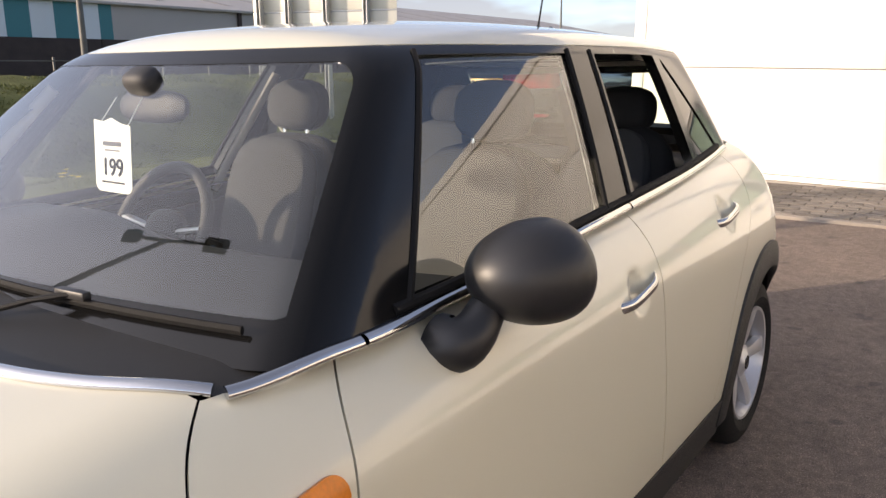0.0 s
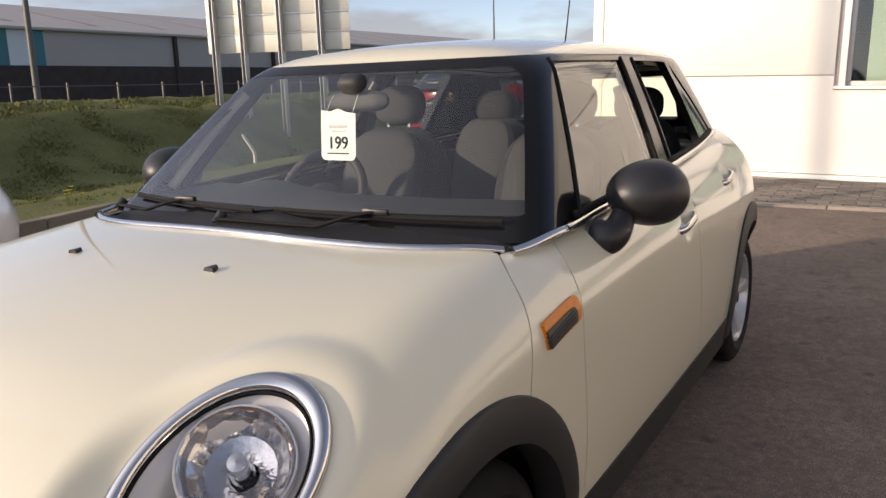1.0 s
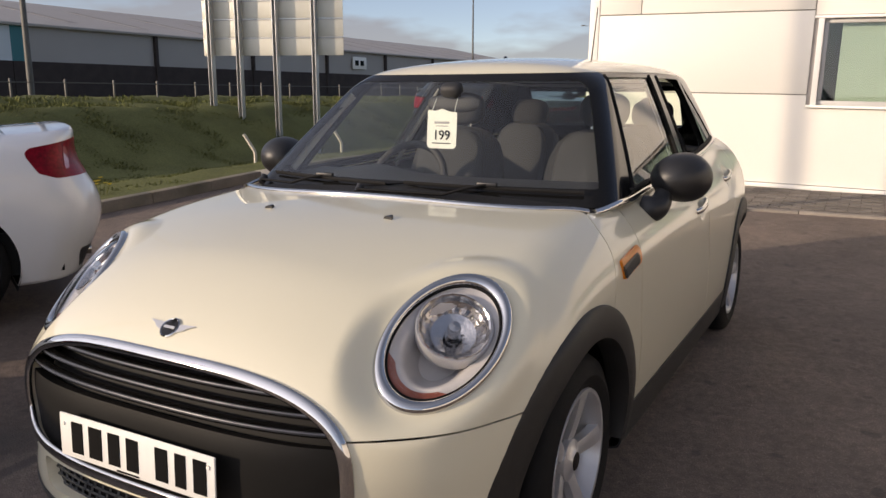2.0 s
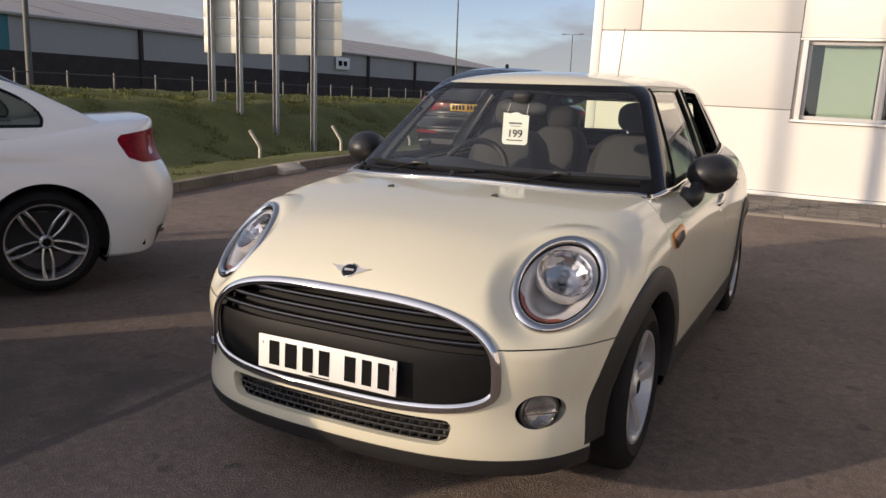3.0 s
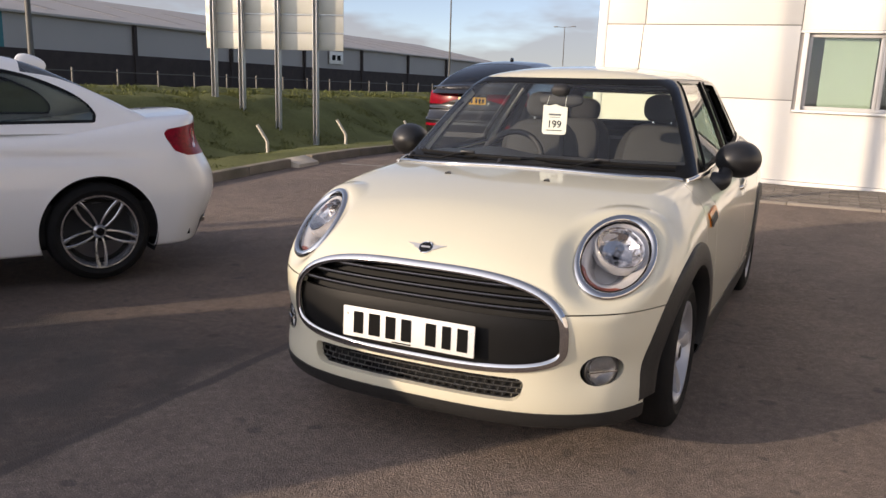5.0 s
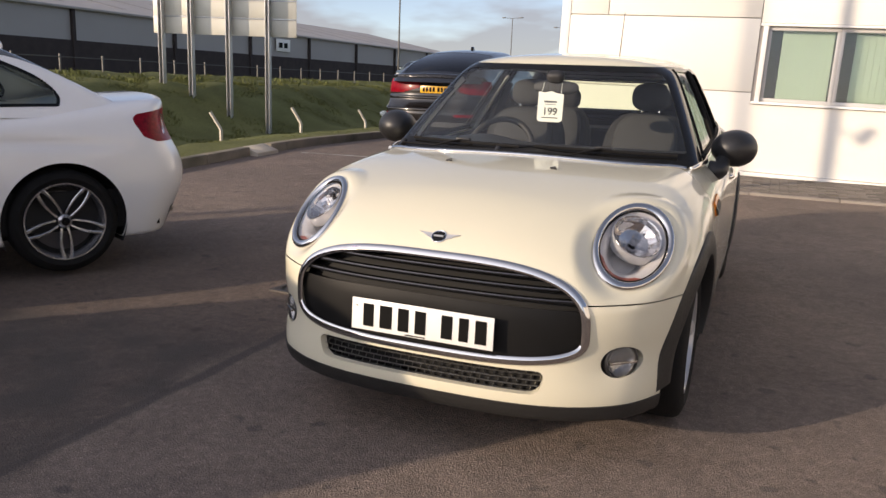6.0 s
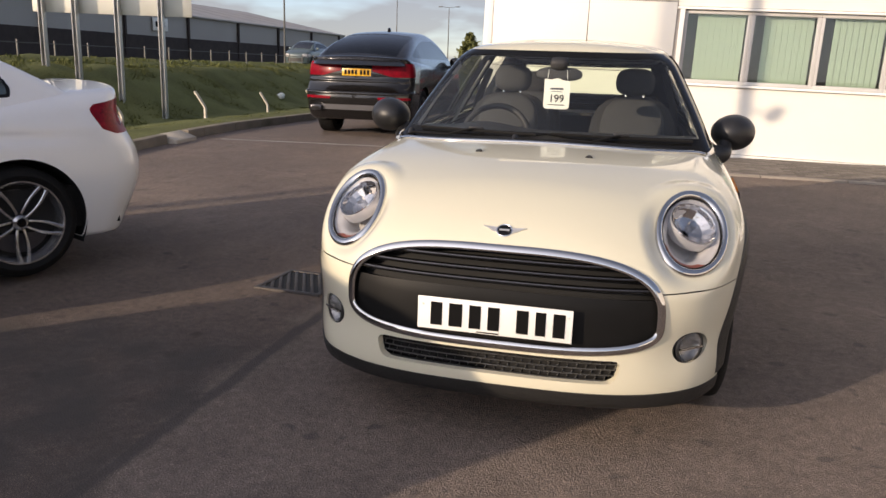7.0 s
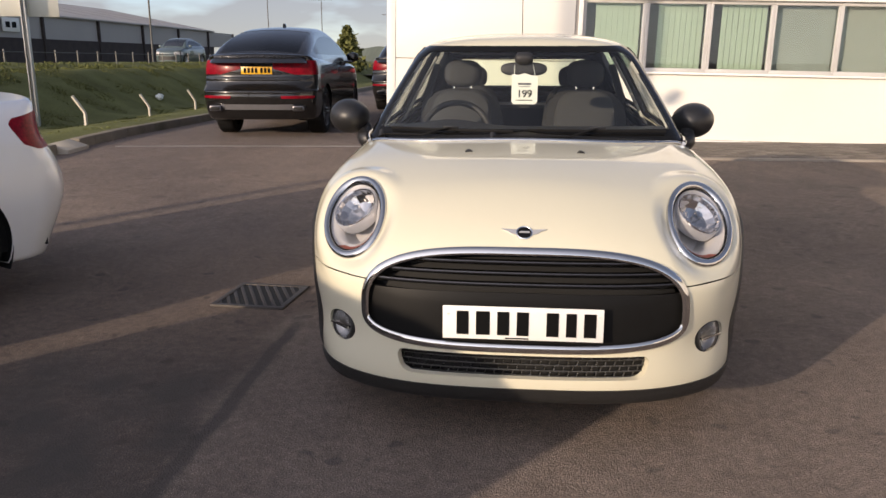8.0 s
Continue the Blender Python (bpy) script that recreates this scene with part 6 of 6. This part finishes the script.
    panel("diffuser", *clip(v, t, low), car_low_dark, ALLOY_PAINT, car, "silver-grey lower bumper")
    u, ut = shell(car_up_dark, 1.2, 3.0, 1.1, 0.022, low=0.0)
    rear = lambda x, y, z: np.minimum(np.minimum(y - 0.30, 1.30 - y), 0.66 - np.abs(x))
    side_w = lambda x, y, z: np.minimum(np.minimum(dc_roof(y) - 0.10 * x * x - z - 0.11, z - 1.23), np.minimum(np.minimum(y - 0.75, 3.4 - y), np.abs(x) - 0.5))
    panel("rear_window", *clip(u, ut, rear), car_up_dark, PRIVACY, car, "dark sloping rear window", lift=-0.004)
    for side in (1, -1):
        panel("side_window", *clip(u, ut, lambda x, y, z: np.minimum(side_w(x, y, z), x * side)), car_up_dark, PRIVACY, car, lift=-0.003)
    panel("roof", *clip(u, ut, lambda x, y, z: np.minimum(-rear(x, y, z), -side_w(x, y, z))), car_up_dark, BLACK_PAINT, car)
    bm = bmesh.new()
    box(bm, -0.26, 0.26, 0.125, 0.150, 0.935, 1.045, 0.004)
    plate = part("number_plate", bm, PLATE_YELLOW, car, "yellow number plate with dark bars")
    x = -0.215
    for i in range(7):
        bm = bmesh.new()
        box(bm, x, x + 0.040, 0.120, 0.126, 0.955, 1.025)
        part("bar", bm, INK, plate)
        x += 0.063 if i != 3 else 0.09
    bm = bmesh.new()
    lathe(bm, [(0.001, 0.012), (0.04, 0.01), (0.042, 0.0)], pose(0, 0.135, 1.135, 90), 24)
    part("badge", bm, CHROME, car)
    bm = bmesh.new()
    box(bm, 0.33, 0.42, 0.122, 0.13, 1.150, 1.170, 0.003)
    part("bar", bm, DARK_ALLOY, car)
    bm = bmesh.new()
    cushion(bm, 0.03, 0.07, 0.045, pose(0, 1.95, 1.70), 2.2, 14)
    part("roof_fin", bm, BLACK_PAINT, car)
    bm = bmesh.new()
    box(bm, -0.85, 0.85, 0.4, 4.6, 0.33, 0.6)
    part("underbody", bm, DARK, car)
    return car


ALLOY_PAINT = material("grey_bumper", (0.20, 0.20, 0.21), 0.4, 0.5, 0.1, 6.0, 200.0)
dark_car = make_dark_car()
dark_car.matrix_basis = pose(-3.76, 7.80, 0.215, 0, 0, 3) @ Matrix.Diagonal((0.86, 1.0, 0.97, 1.0))
further = copy_thing(dark_car, pose(-2.40, 13.9, 0.215, 0, 0, 2))
tagged(further, "dark off-road car parked beyond the black one")
for o in [o for o in further.children_recursive if "number_plate" in o.name or (o.parent and "number_plate" in o.parent.name)]:
    bpy.data.objects.remove(o)
# one more beside the camera's way, outside the view, whose shadow lies before the cream car
hidden = copy_thing(dark_car, pose(-2.846, -2.638, 0.0, 0, 0, 138.2) @ Matrix.Diagonal((1.29, 1.0, 1.0, 1.0)))
tagged(hidden, "dark off-road car parked behind the coupe")



def make_road_car(label, paint, m):
    """A car on the road beyond the bank, coarser than the near ones: body, panes, lamps, wheels; its front lies at the far end of its y axis."""
    car = thing("car", label, "car", m)
    arch = lambda y, z: np.minimum(np.hypot(y - 1.02, z - 0.37), np.hypot(y - 3.95, z - 0.37))
    v, t = shell(car_low_dark, 0.6, 4.3, 0.7, 0.05, low=-90.0)
    v, t = clip(v, t, lambda x, y, z: arch(y, z) - 0.42)
    rear_lamp = lambda x, y, z: np.minimum(np.minimum(np.abs(x) - 0.5, 0.42 - y), np.minimum(z - 0.92, 1.15 - z))
    head_lamp = lambda x, y, z: np.minimum(np.minimum(np.abs(x) - 0.5, y - 4.35), np.minimum(z - 0.66, 0.86 - z))
    mouth = lambda x, y, z: np.minimum(np.minimum(0.6 - np.abs(x), y - 4.5), np.minimum(z - 0.38, 0.60 - z))
    panel("body", *clip(v, t, lambda x, y, z: -np.maximum(np.maximum(rear_lamp(x, y, z), head_lamp(x, y, z)), mouth(x, y, z))), car_low_dark, paint, car)
    panel("grille", *clip(v, t, mouth), car_low_dark, PLASTIC, car)
    u, ut = shell(car_up_dark, 1.2, 3.0, 1.1, 0.05, low=0.0)
    side_w = lambda x, y, z: np.minimum(np.minimum(dc_roof(y) - 0.10 * x * x - z - 0.11, z - 1.23), np.minimum(np.minimum(y - 0.75, 3.4 - y), np.abs(x) - 0.5))
    rear = lambda x, y, z: np.minimum(np.minimum(y - 0.30, 1.30 - y), 0.66 - np.abs(x))
    screen = lambda x, y, z: np.minimum(np.minimum(y - 2.95, 3.75 - y), 0.66 - np.abs(x))
    panel("roof", *clip(u, ut, lambda x, y, z: -np.maximum(np.maximum(side_w(x, y, z), rear(x, y, z)), screen(x, y, z))), car_up_dark, paint, car)
    panel("rear_window", *clip(u, ut, rear), car_up_dark, PRIVACY, car, lift=-0.004)
    panel("windscreen", *clip(u, ut, screen), car_up_dark, REAR_GLASS, car, lift=-0.004)
    for side in (1, -1):
        panel("side_window", *clip(u, ut, lambda x, y, z: np.minimum(side_w(x, y, z), x * side)), car_up_dark, PRIVACY, car, lift=-0.003)
        panel("tail_lamp", *clip(v, t, lambda x, y, z: np.minimum(rear_lamp(x, y, z), x * side)), car_low_dark, RED_LENS, car)
        panel("headlight", *clip(v, t, lambda x, y, z: np.minimum(head_lamp(x, y, z), x * side)), car_low_dark, LAMP_INNER, car)
        for yc in (1.02, 3.95):
            make_wheel(car, Vector((side * 0.965, yc, 0.37)), side, 0.37, 0.25, 0.25, 5, RUBBER, ALLOY, 0.0, 0.06, 0.2, 0)
        bm = bmesh.new()
        cushion(bm, 0.12, 0.08, 0.085, pose(side * 1.05, 3.28, 1.20), 2.6)
        part("door_mirror", bm, paint, car)
    bm = bmesh.new()
    box(bm, -0.85, 0.85, 0.4, 4.6, 0.33, 0.9)
    part("underbody", bm, DARK, car)
    return car


TEAL_PAINT = material("pale_teal_paint", (0.07, 0.10, 0.10), 0.35, 0.1, 0.02, 3.0, 900.0, coat=1.0)
make_road_car("pale teal people carrier on the road beyond the bank", TEAL_PAINT, pose(-19.9, 44.5, 0.98, 0, 0, 180) @ Matrix.Diagonal((0.86, 0.80, 0.96, 1.0)))

# ---------------------------------------------------------------- road sign seen from behind
road_sign = thing("road_sign", "large road sign on four steel posts, seen from behind", "sign", pose(-14.1, 13.6, 0, 0, 0, 20.5))
SPAN = 2.83
for k, fx in enumerate((0.0, 0.276, 0.632, 1.0)):
    x = fx * SPAN
    w = road_sign.matrix_basis @ Vector((x, 0, 0))
    foot = float(ground_z(w.x, w.y)) - 0.15
    bm = bmesh.new()
    box(bm, x - 0.058, x - 0.036, -0.12, 0.10, foot, 5.1, 0.004)
    box(bm, x + 0.036, x + 0.058, -0.12, 0.10, foot, 5.1, 0.004)
    box(bm, x - 0.036, x + 0.036, 0.02, 0.04, foot, 5.1)
    part("post", bm, GALVANISED, road_sign)
for j in range(6):
    z0 = 2.30 + 0.47 * j
    bm = bmesh.new()
    box(bm, -0.26, SPAN + 0.72, 0.135, 0.15, z0 + 0.004, z0 + 0.466, 0.004)
    board = part("board", bm, SIGN_BACK, road_sign, "plain back of a sign plank")
    bm = bmesh.new()
    box(bm, -0.26, SPAN + 0.72, 0.12, 0.1349, z0 + 0.43, z0 + 0.46, 0.004)
    part("rib", bm, GALVANISED, board)
    for fx in (0.0, 0.276, 0.632, 1.0):
        bm = bmesh.new()
        box(bm, fx * SPAN - 0.085, fx * SPAN + 0.085, 0.10, 0.1349, z0 + 0.405, z0 + 0.428, 0.003)
        part("clamp", bm, GALVANISED, board)

# cranked stubs along the verge
def make_stub(x, y, tilt):
    z = float(ground_z(x, y)) - 0.15
    bm = bmesh.new()
    tube(bm, [(0, 0, 0), (0, 0, 0.50), (-0.02, 0, 0.55), (-0.20, 0, 0.85)], 0.033, 4)
    ob = part("verge_post", bm, STUB_WOOD, smooth=False)
    ob.matrix_basis = pose(x, y, z, 0, 0, tilt)
    return tagged(ob, "weathered cranked concrete post on the verge", "post", "cranked posts along the verge")


for x, y, tilt in ((-8.95, 9.45, 30), (-8.60, 11.75, 32), (-9.55, 16.5, 30), (-9.9, 20.3, 28), (-10.4, 25.0, 28)):
    make_stub(x, y, tilt)

bm = bmesh.new()
bmesh.ops.create_icosphere(bm, subdivisions=3, radius=0.13)
for q in bm.verts:
    q.co *= 1 + 0.45 * noise.noise(q.co * 14)
    q.co.z *= 0.8
litter = part("litter", bm, PAPER, angle=20)
litter.matrix_basis = pose(-12.08, 22.57, 0.12)
tagged(litter, "crumpled white plastic bag caught in the grass", "litter")

# a flowering plant by the kerb
YELLOW = material("yellow_petals", (0.62, 0.46, 0.01), 0.6, 0.0, 0.2, 30.0, 200.0)
flowers = thing("flowering_plant", "small clump of yellow flowers by the kerb", "flower", pose(-6.35, 3.95, float(ground_z(-6.35, 3.95))))
rng = random.Random(8)
for k in range(9):
    a, r, h = rng.uniform(0, 6.28), rng.uniform(0.0, 0.11), rng.uniform(0.10, 0.20)
    top = Vector((r * 1.5 * math.cos(a), r * 1.5 * math.sin(a), h))
    bm = bmesh.new()
    rod(bm, (r * math.cos(a), r * math.sin(a), -0.02), top, 0.004, 0.003, 5)
    stem = part("stem", bm, LIGHT_GRASS, flowers)
    bm = bmesh.new()
    for j in range(6):
        b = j * 1.047
        u, w = Vector((math.cos(b), math.sin(b), 0.35)) * 0.034, Vector((-math.sin(b), math.cos(b), 0)) * 0.014
        bm.faces.new([bm.verts.new(top + q) for q in (Vector((0, 0, 0)), u * 0.6 + w, u, u * 0.6 - w)])
    part("petals", bm, YELLOW, stem, smooth=False)

# post-and-rail fence on the bank
fence = thing("fence", "low metal post-and-rail fence on top of the bank", "fence")
FX = -16.0
post_mesh = None
for k in range(35):
    y = 3.6 + 1.4 * k
    z = float(ground_z(FX, y))
    if post_mesh is None:
        bm = bmesh.new()
        box(bm, -0.022, 0.022, -0.022, 0.022, -0.15, 0.44, 0.006)
        ob = part("fence_post", bm, FENCE_STEEL, fence)
        post_mesh = ob.data
    else:
        ob = under(new("fence_post", post_mesh), fence)
    ob.matrix_basis = pose(FX, y, z)
for h in (0.36,):
    bm = bmesh.new()
    tube(bm, [(FX, y, float(ground_z(FX, y)) + h) for y in np.linspace(3, 52, 40)], 0.016, 6)
    part("rail", bm, FENCE_STEEL, fence)

# street lamps
def make_lamp(x, y, tall, arm=True):
    z = float(ground_z(x, y)) if x > -17 else 0.98
    lamp = thing("street_lamp", "tall thin grey steel street lamp", "street lamp", pose(x, y, z - 0.1), "street lamps")
    bm = bmesh.new()
    rod(bm, (0, 0, 0), (0, 0, tall), 0.09, 0.05, 12)
    part("column", bm, FENCE_STEEL, lamp)
    for sx in (-1, 1):
        bm = bmesh.new()
        rod(bm, (0, 0, tall - 0.05), (sx * 1.1, 0, tall + 0.05), 0.03)
        part("arm", bm, FENCE_STEEL, lamp)
        bm = bmesh.new()
        box(bm, sx * 1.3 - 0.3, sx * 1.3 + 0.3, -0.12, 0.12, tall, tall + 0.12, 0.03)
        part("head", bm, FENCE_STEEL, lamp)
    return lamp


for x, y, tall in ((-30.6, 61.6, 10.5), (-35.2, 108, 10.0), (-28.5, 112, 9.0), (-19.0, 11.7, 8.0), (-24.5, 150, 9.0), (-20.0, 150, 9.0), (-6.30, -1.75, 8.0), (-16.07, -12.2, 12.0)):
    lamp = make_lamp(x, y, tall)
    if x == -6.30:
        bm = bmesh.new()
        rod(bm, (0, 0, 3.88), (0.16, -0.12, 3.88), 0.018)
        bracket = part("bracket", bm, FENCE_STEEL, lamp)
        bm = bmesh.new()
        box(bm, -0.13, 0.13, -0.05, 0.05, -0.09, 0.09, 0.015, pose(0.24, -0.17, 3.88, 25, 0, 35))
        part("floodlight", bm, FENCE_STEEL, bracket, "small floodlight on a bracket")

# ---------------------------------------------------------------- warehouse across the road
shed = thing("warehouse", "long grey warehouse with a dark base and pale sheet roof", "building", pose(-45, 0, 0.9), kind="structure")
BASE_TOP, EAVE = 2.40, 4.50
local_box("base_wall", shed, DARK_BRICK, -30, 0.12, 28.0, 112, 0, BASE_TOP, label="dark brick base wall")
local_box("base_wall", shed, DARK_BRICK, -30, 0.12, -40, 27.95, 0, BASE_TOP)
y = 28.9
k = 0
while y < 112:
    local_box("wall_sheet", shed, SHED_GREY, -0.3, 0, y, y + 9.9, BASE_TOP, EAVE)
    local_box("downpipe", shed, DARK_BRICK, 0.0, 0.25, y + 9.9, y + 10.15, 0.5, EAVE)
    y += 10.15
y = -16.0
while y < 28.8:
    local_box("wall_stripe", shed, SHED_TEAL if k % 2 else SHED_PALE, -0.3, 0, y, min(y + 1.42, 28.9), BASE_TOP, EAVE)
    y += 1.42
    k += 1
local_box("gutter", shed, SHED_GREY, -0.1, 0.35, -16, 112, EAVE, EAVE + 0.18, 0.03)
bm = bmesh.new()
n = 128
a = [bm.verts.new((0.3, -16 + i * 1.0, EAVE + 0.15)) for i in range(n + 1)]
b = [bm.verts.new((-16, -16 + i * 1.0, EAVE + 3.3)) for i in range(n + 1)]
c = [bm.verts.new((-32, -16 + i * 1.0, EAVE + 0.15)) for i in range(n + 1)]
for i in range(n):
    bm.faces.new((a[i], a[i + 1], b[i + 1], b[i]))
    bm.faces.new((b[i], b[i + 1], c[i + 1], c[i]))
bm.faces.new((a[0], b[0], c[0]))
bm.faces.new((a[n], c[n], b[n]))
part("roof_sheet", bm, METAL_ROOF, shed, "pale ribbed sheet roof", smooth=False)
ROOFLIGHT = material("dull_rooflight", (0.27, 0.24, 0.21), 0.6, 0.0, 0.2, 0.5, 20.0)
slope = math.atan2(3.15, 16.3)
for y in np.arange(-14, 110, 6.0):
    bm = bmesh.new()
    box(bm, -11.5, -3.0, y, y + 0.8, 0.005, 0.02, 0, pose(0.3, 0, EAVE + 0.15) @ Matrix.Rotation(slope, 4, "Y"))
    part("rooflight", bm, ROOFLIGHT, shed)
sign = local_box("shed_sign", shed, WHITE_TRIM, 0.16, 0.22, 63.3, 65.7, 2.9, 4.1, 0.02, "small white sign with dark shapes")
for y0 in (63.7, 64.6):
    local_box("bar", sign, INK, 0.22, 0.24, y0, y0 + 0.6, 3.25, 3.75)

# far hills and trees
HILL = material("far_hill", (0.09, 0.11, 0.09), 0.95, 0.0, 0.3, 0.01, 0.08)
bm = bmesh.new()
rng = random.Random(4)
prev = None
for i in range(140):
    a = radians(-75 + i * 1.1)
    r = 900 + 120 * math.sin(i * 0.7)
    h = 8 + 9 * (0.5 + 0.5 * math.sin(i * 0.33)) + 3 * math.sin(i * 1.1)
    lowp, high = bm.verts.new((r * math.sin(a), r * math.cos(a), 0)), bm.verts.new((r * 1.08 * math.sin(a), r * 1.08 * math.cos(a), h))
    back = bm.verts.new((r * 1.4 * math.sin(a), r * 1.4 * math.cos(a), 0))
    if prev:
        bm.faces.new((prev[0], lowp, high, prev[1]))
        bm.faces.new((prev[1], high, back, prev[2]))
    prev = (lowp, high, back)
tagged(part("backdrop", bm, HILL), "low blue-green hills on the horizon", "hill", kind="structure")


def make_tree(x, y, z, tall, wide, seed):
    rng = np.random.default_rng(seed)
    tree = thing("tree", "dark evergreen tree far behind the parked cars", "tree", pose(x, y, z))
    bm = bmesh.new()
    rod(bm, (0, 0, 0), (0, 0, tall * 0.9), 0.18, 0.03, 8)
    for k in range(14):
        h = tall * (0.2 + 0.05 * k)
        a = k * 2.4
        rod(bm, (0, 0, h), (wide * 0.7 * math.cos(a) * (1 - h / tall), wide * 0.7 * math.sin(a) * (1 - h / tall), h + 0.3), 0.05, 0.01, 5)
    part("trunk", bm, DARK_BRICK, tree)
    k = 2600
    h = rng.uniform(0.12, 1.0, k) ** 0.8
    r = wide * (1 - h) ** 0.8 * rng.uniform(0.3, 1.05, k) * (1 + 0.25 * np.sin(h * 40))
    a = rng.uniform(0, 6.283, k)
    c = np.stack([r * np.cos(a), r * np.sin(a), h * tall], 1)
    d1, d2 = rng.normal(0, 0.16, (k, 3)), rng.normal(0, 0.16, (k, 3))
    v = np.stack([c, c + d1, c + d1 * 0.6 + d2, c + d2], 1).reshape(-1, 3)
    f = (np.arange(k)[:, None] * 4 + np.arange(4)).tolist()
    under(new("crown", raw_mesh("crown", v, f, GRASS_BLADE, smooth=False)), tree)


make_tree(-13.65, 60, 0.1, 3.7, 1.6, 5)

# ---------------------------------------------------------------- markings and pavers
LINE_PAINT = material("line_paint", (0.42, 0.40, 0.36), 0.7, 0.0, 0.3, 5.0, 120.0, dirt=(0.12, 0.11, 0.10), dirt_amount=0.8)
bm = bmesh.new()
pts = [(KERB_X + 0.4, 6.74), (-4, 6.87), (-2.2, 7.0), (-1.9, 7.02)]
for (x0, y0), (x1, y1) in zip(pts, pts[1:]):
    q = [(x0, y0 - 0.035), (x1, y1 - 0.035), (x1, y1 + 0.035), (x0, y0 + 0.035)]
    bm.faces.new([bm.verts.new((x, y, float(ground_z(x, y)) + 0.006)) for x, y in q])
tagged(part("bay_line", bm, LINE_PAINT, smooth=False), "thin worn white line painted on the asphalt", "marking", kind="structure")
PAVER = material("paver", (0.15, 0.130, 0.112), 0.9, 0.0, 0.3, 3.0, 120.0, bump=0.4, bump_scale=120.0)
n = PAVER.node_tree
info, hsv = n.nodes.new("ShaderNodeObjectInfo"), n.nodes.new("ShaderNodeHueSaturation")
mr = n.nodes.new("ShaderNodeMapRange")
mr.inputs["To Min"].default_value, mr.inputs["To Max"].default_value = 0.72, 1.25
n.links.new(info.outputs["Random"], mr.inputs[0])
n.links.new(mr.outputs[0], hsv.inputs["Value"])
src = n.nodes["Principled BSDF"].inputs["Base Color"].links[0].from_socket
n.links.new(src, hsv.inputs["Color"])
n.links.new(hsv.outputs[0], n.nodes["Principled BSDF"].inputs["Base Color"])
EDGING = material("edging_concrete", (0.27, 0.235, 0.20), 0.9, 0.0, 0.2, 4.0, 90.0, bump=0.4, bump_scale=60.0)
PY0 = 6.33
paving = thing("paving", "strip of brown block pavers along the showroom wall", "paving", kind="structure")
bm = bmesh.new()
q = [(-1.9, PY0), (12, PY0), (12, 7.9), (-1.9, 7.9)]
bm.faces.new([bm.verts.new((x, y, float(ground_z(x, y)) + 0.012)) for x, y in q])
part("joint_sand", bm, KERB, paving, smooth=False)
bm = bmesh.new()
for x in np.arange(-1.9, 12, 0.92):
    box(bm, x, x + 0.912, PY0 - 0.09, PY0, float(ground_z(0, PY0)) - 0.1, float(ground_z(0, PY0)) + 0.022, 0.006)
part("edging", bm, EDGING, paving, "pale concrete edging")
bm = bmesh.new()
box(bm, -0.0485, 0.0485, -0.0985, 0.0985, -0.03, 0.0, 0.004)
paver_mesh = part("paver", bm, PAVER, paving).data
first = bpy.data.objects["paver"]
laid = 0
rest_bm = bmesh.new()
for r in range(14):
    y = PY0 + 0.052 + 0.1045 * r
    for c in range(66):
        x = -1.78 + 0.2035 * c + (0.10 if r % 2 else 0.0)
        m = pose(x, y, float(ground_z(x, y)) + 0.024 + 0.002 * math.sin(7.1 * c + 3.3 * r), 0, 0, 90)
        if 0.0 < x < 4.4 and laid < 300:
            ob = first if laid == 0 else under(new("paver", paver_mesh), paving)
            ob.matrix_basis = m
            laid += 1
        else:
            vs = [rest_bm.verts.new(m @ Vector(p)) for p in ((-0.0485, -0.0985, 0), (0.0485, -0.0985, 0), (0.0485, 0.0985, 0), (-0.0485, 0.0985, 0))]
            lo = [rest_bm.verts.new(m @ Vector(p)) for p in ((-0.0485, -0.0985, -0.02), (0.0485, -0.0985, -0.02), (0.0485, 0.0985, -0.02), (-0.0485, 0.0985, -0.02))]
            rest_bm.faces.new(vs)
            for i in range(4):
                rest_bm.faces.new((vs[i], lo[i], lo[(i + 1) % 4], vs[(i + 1) % 4]))
tagged(part("pavers_rest", rest_bm, PAVER, paving, smooth=False), kind="stuff")
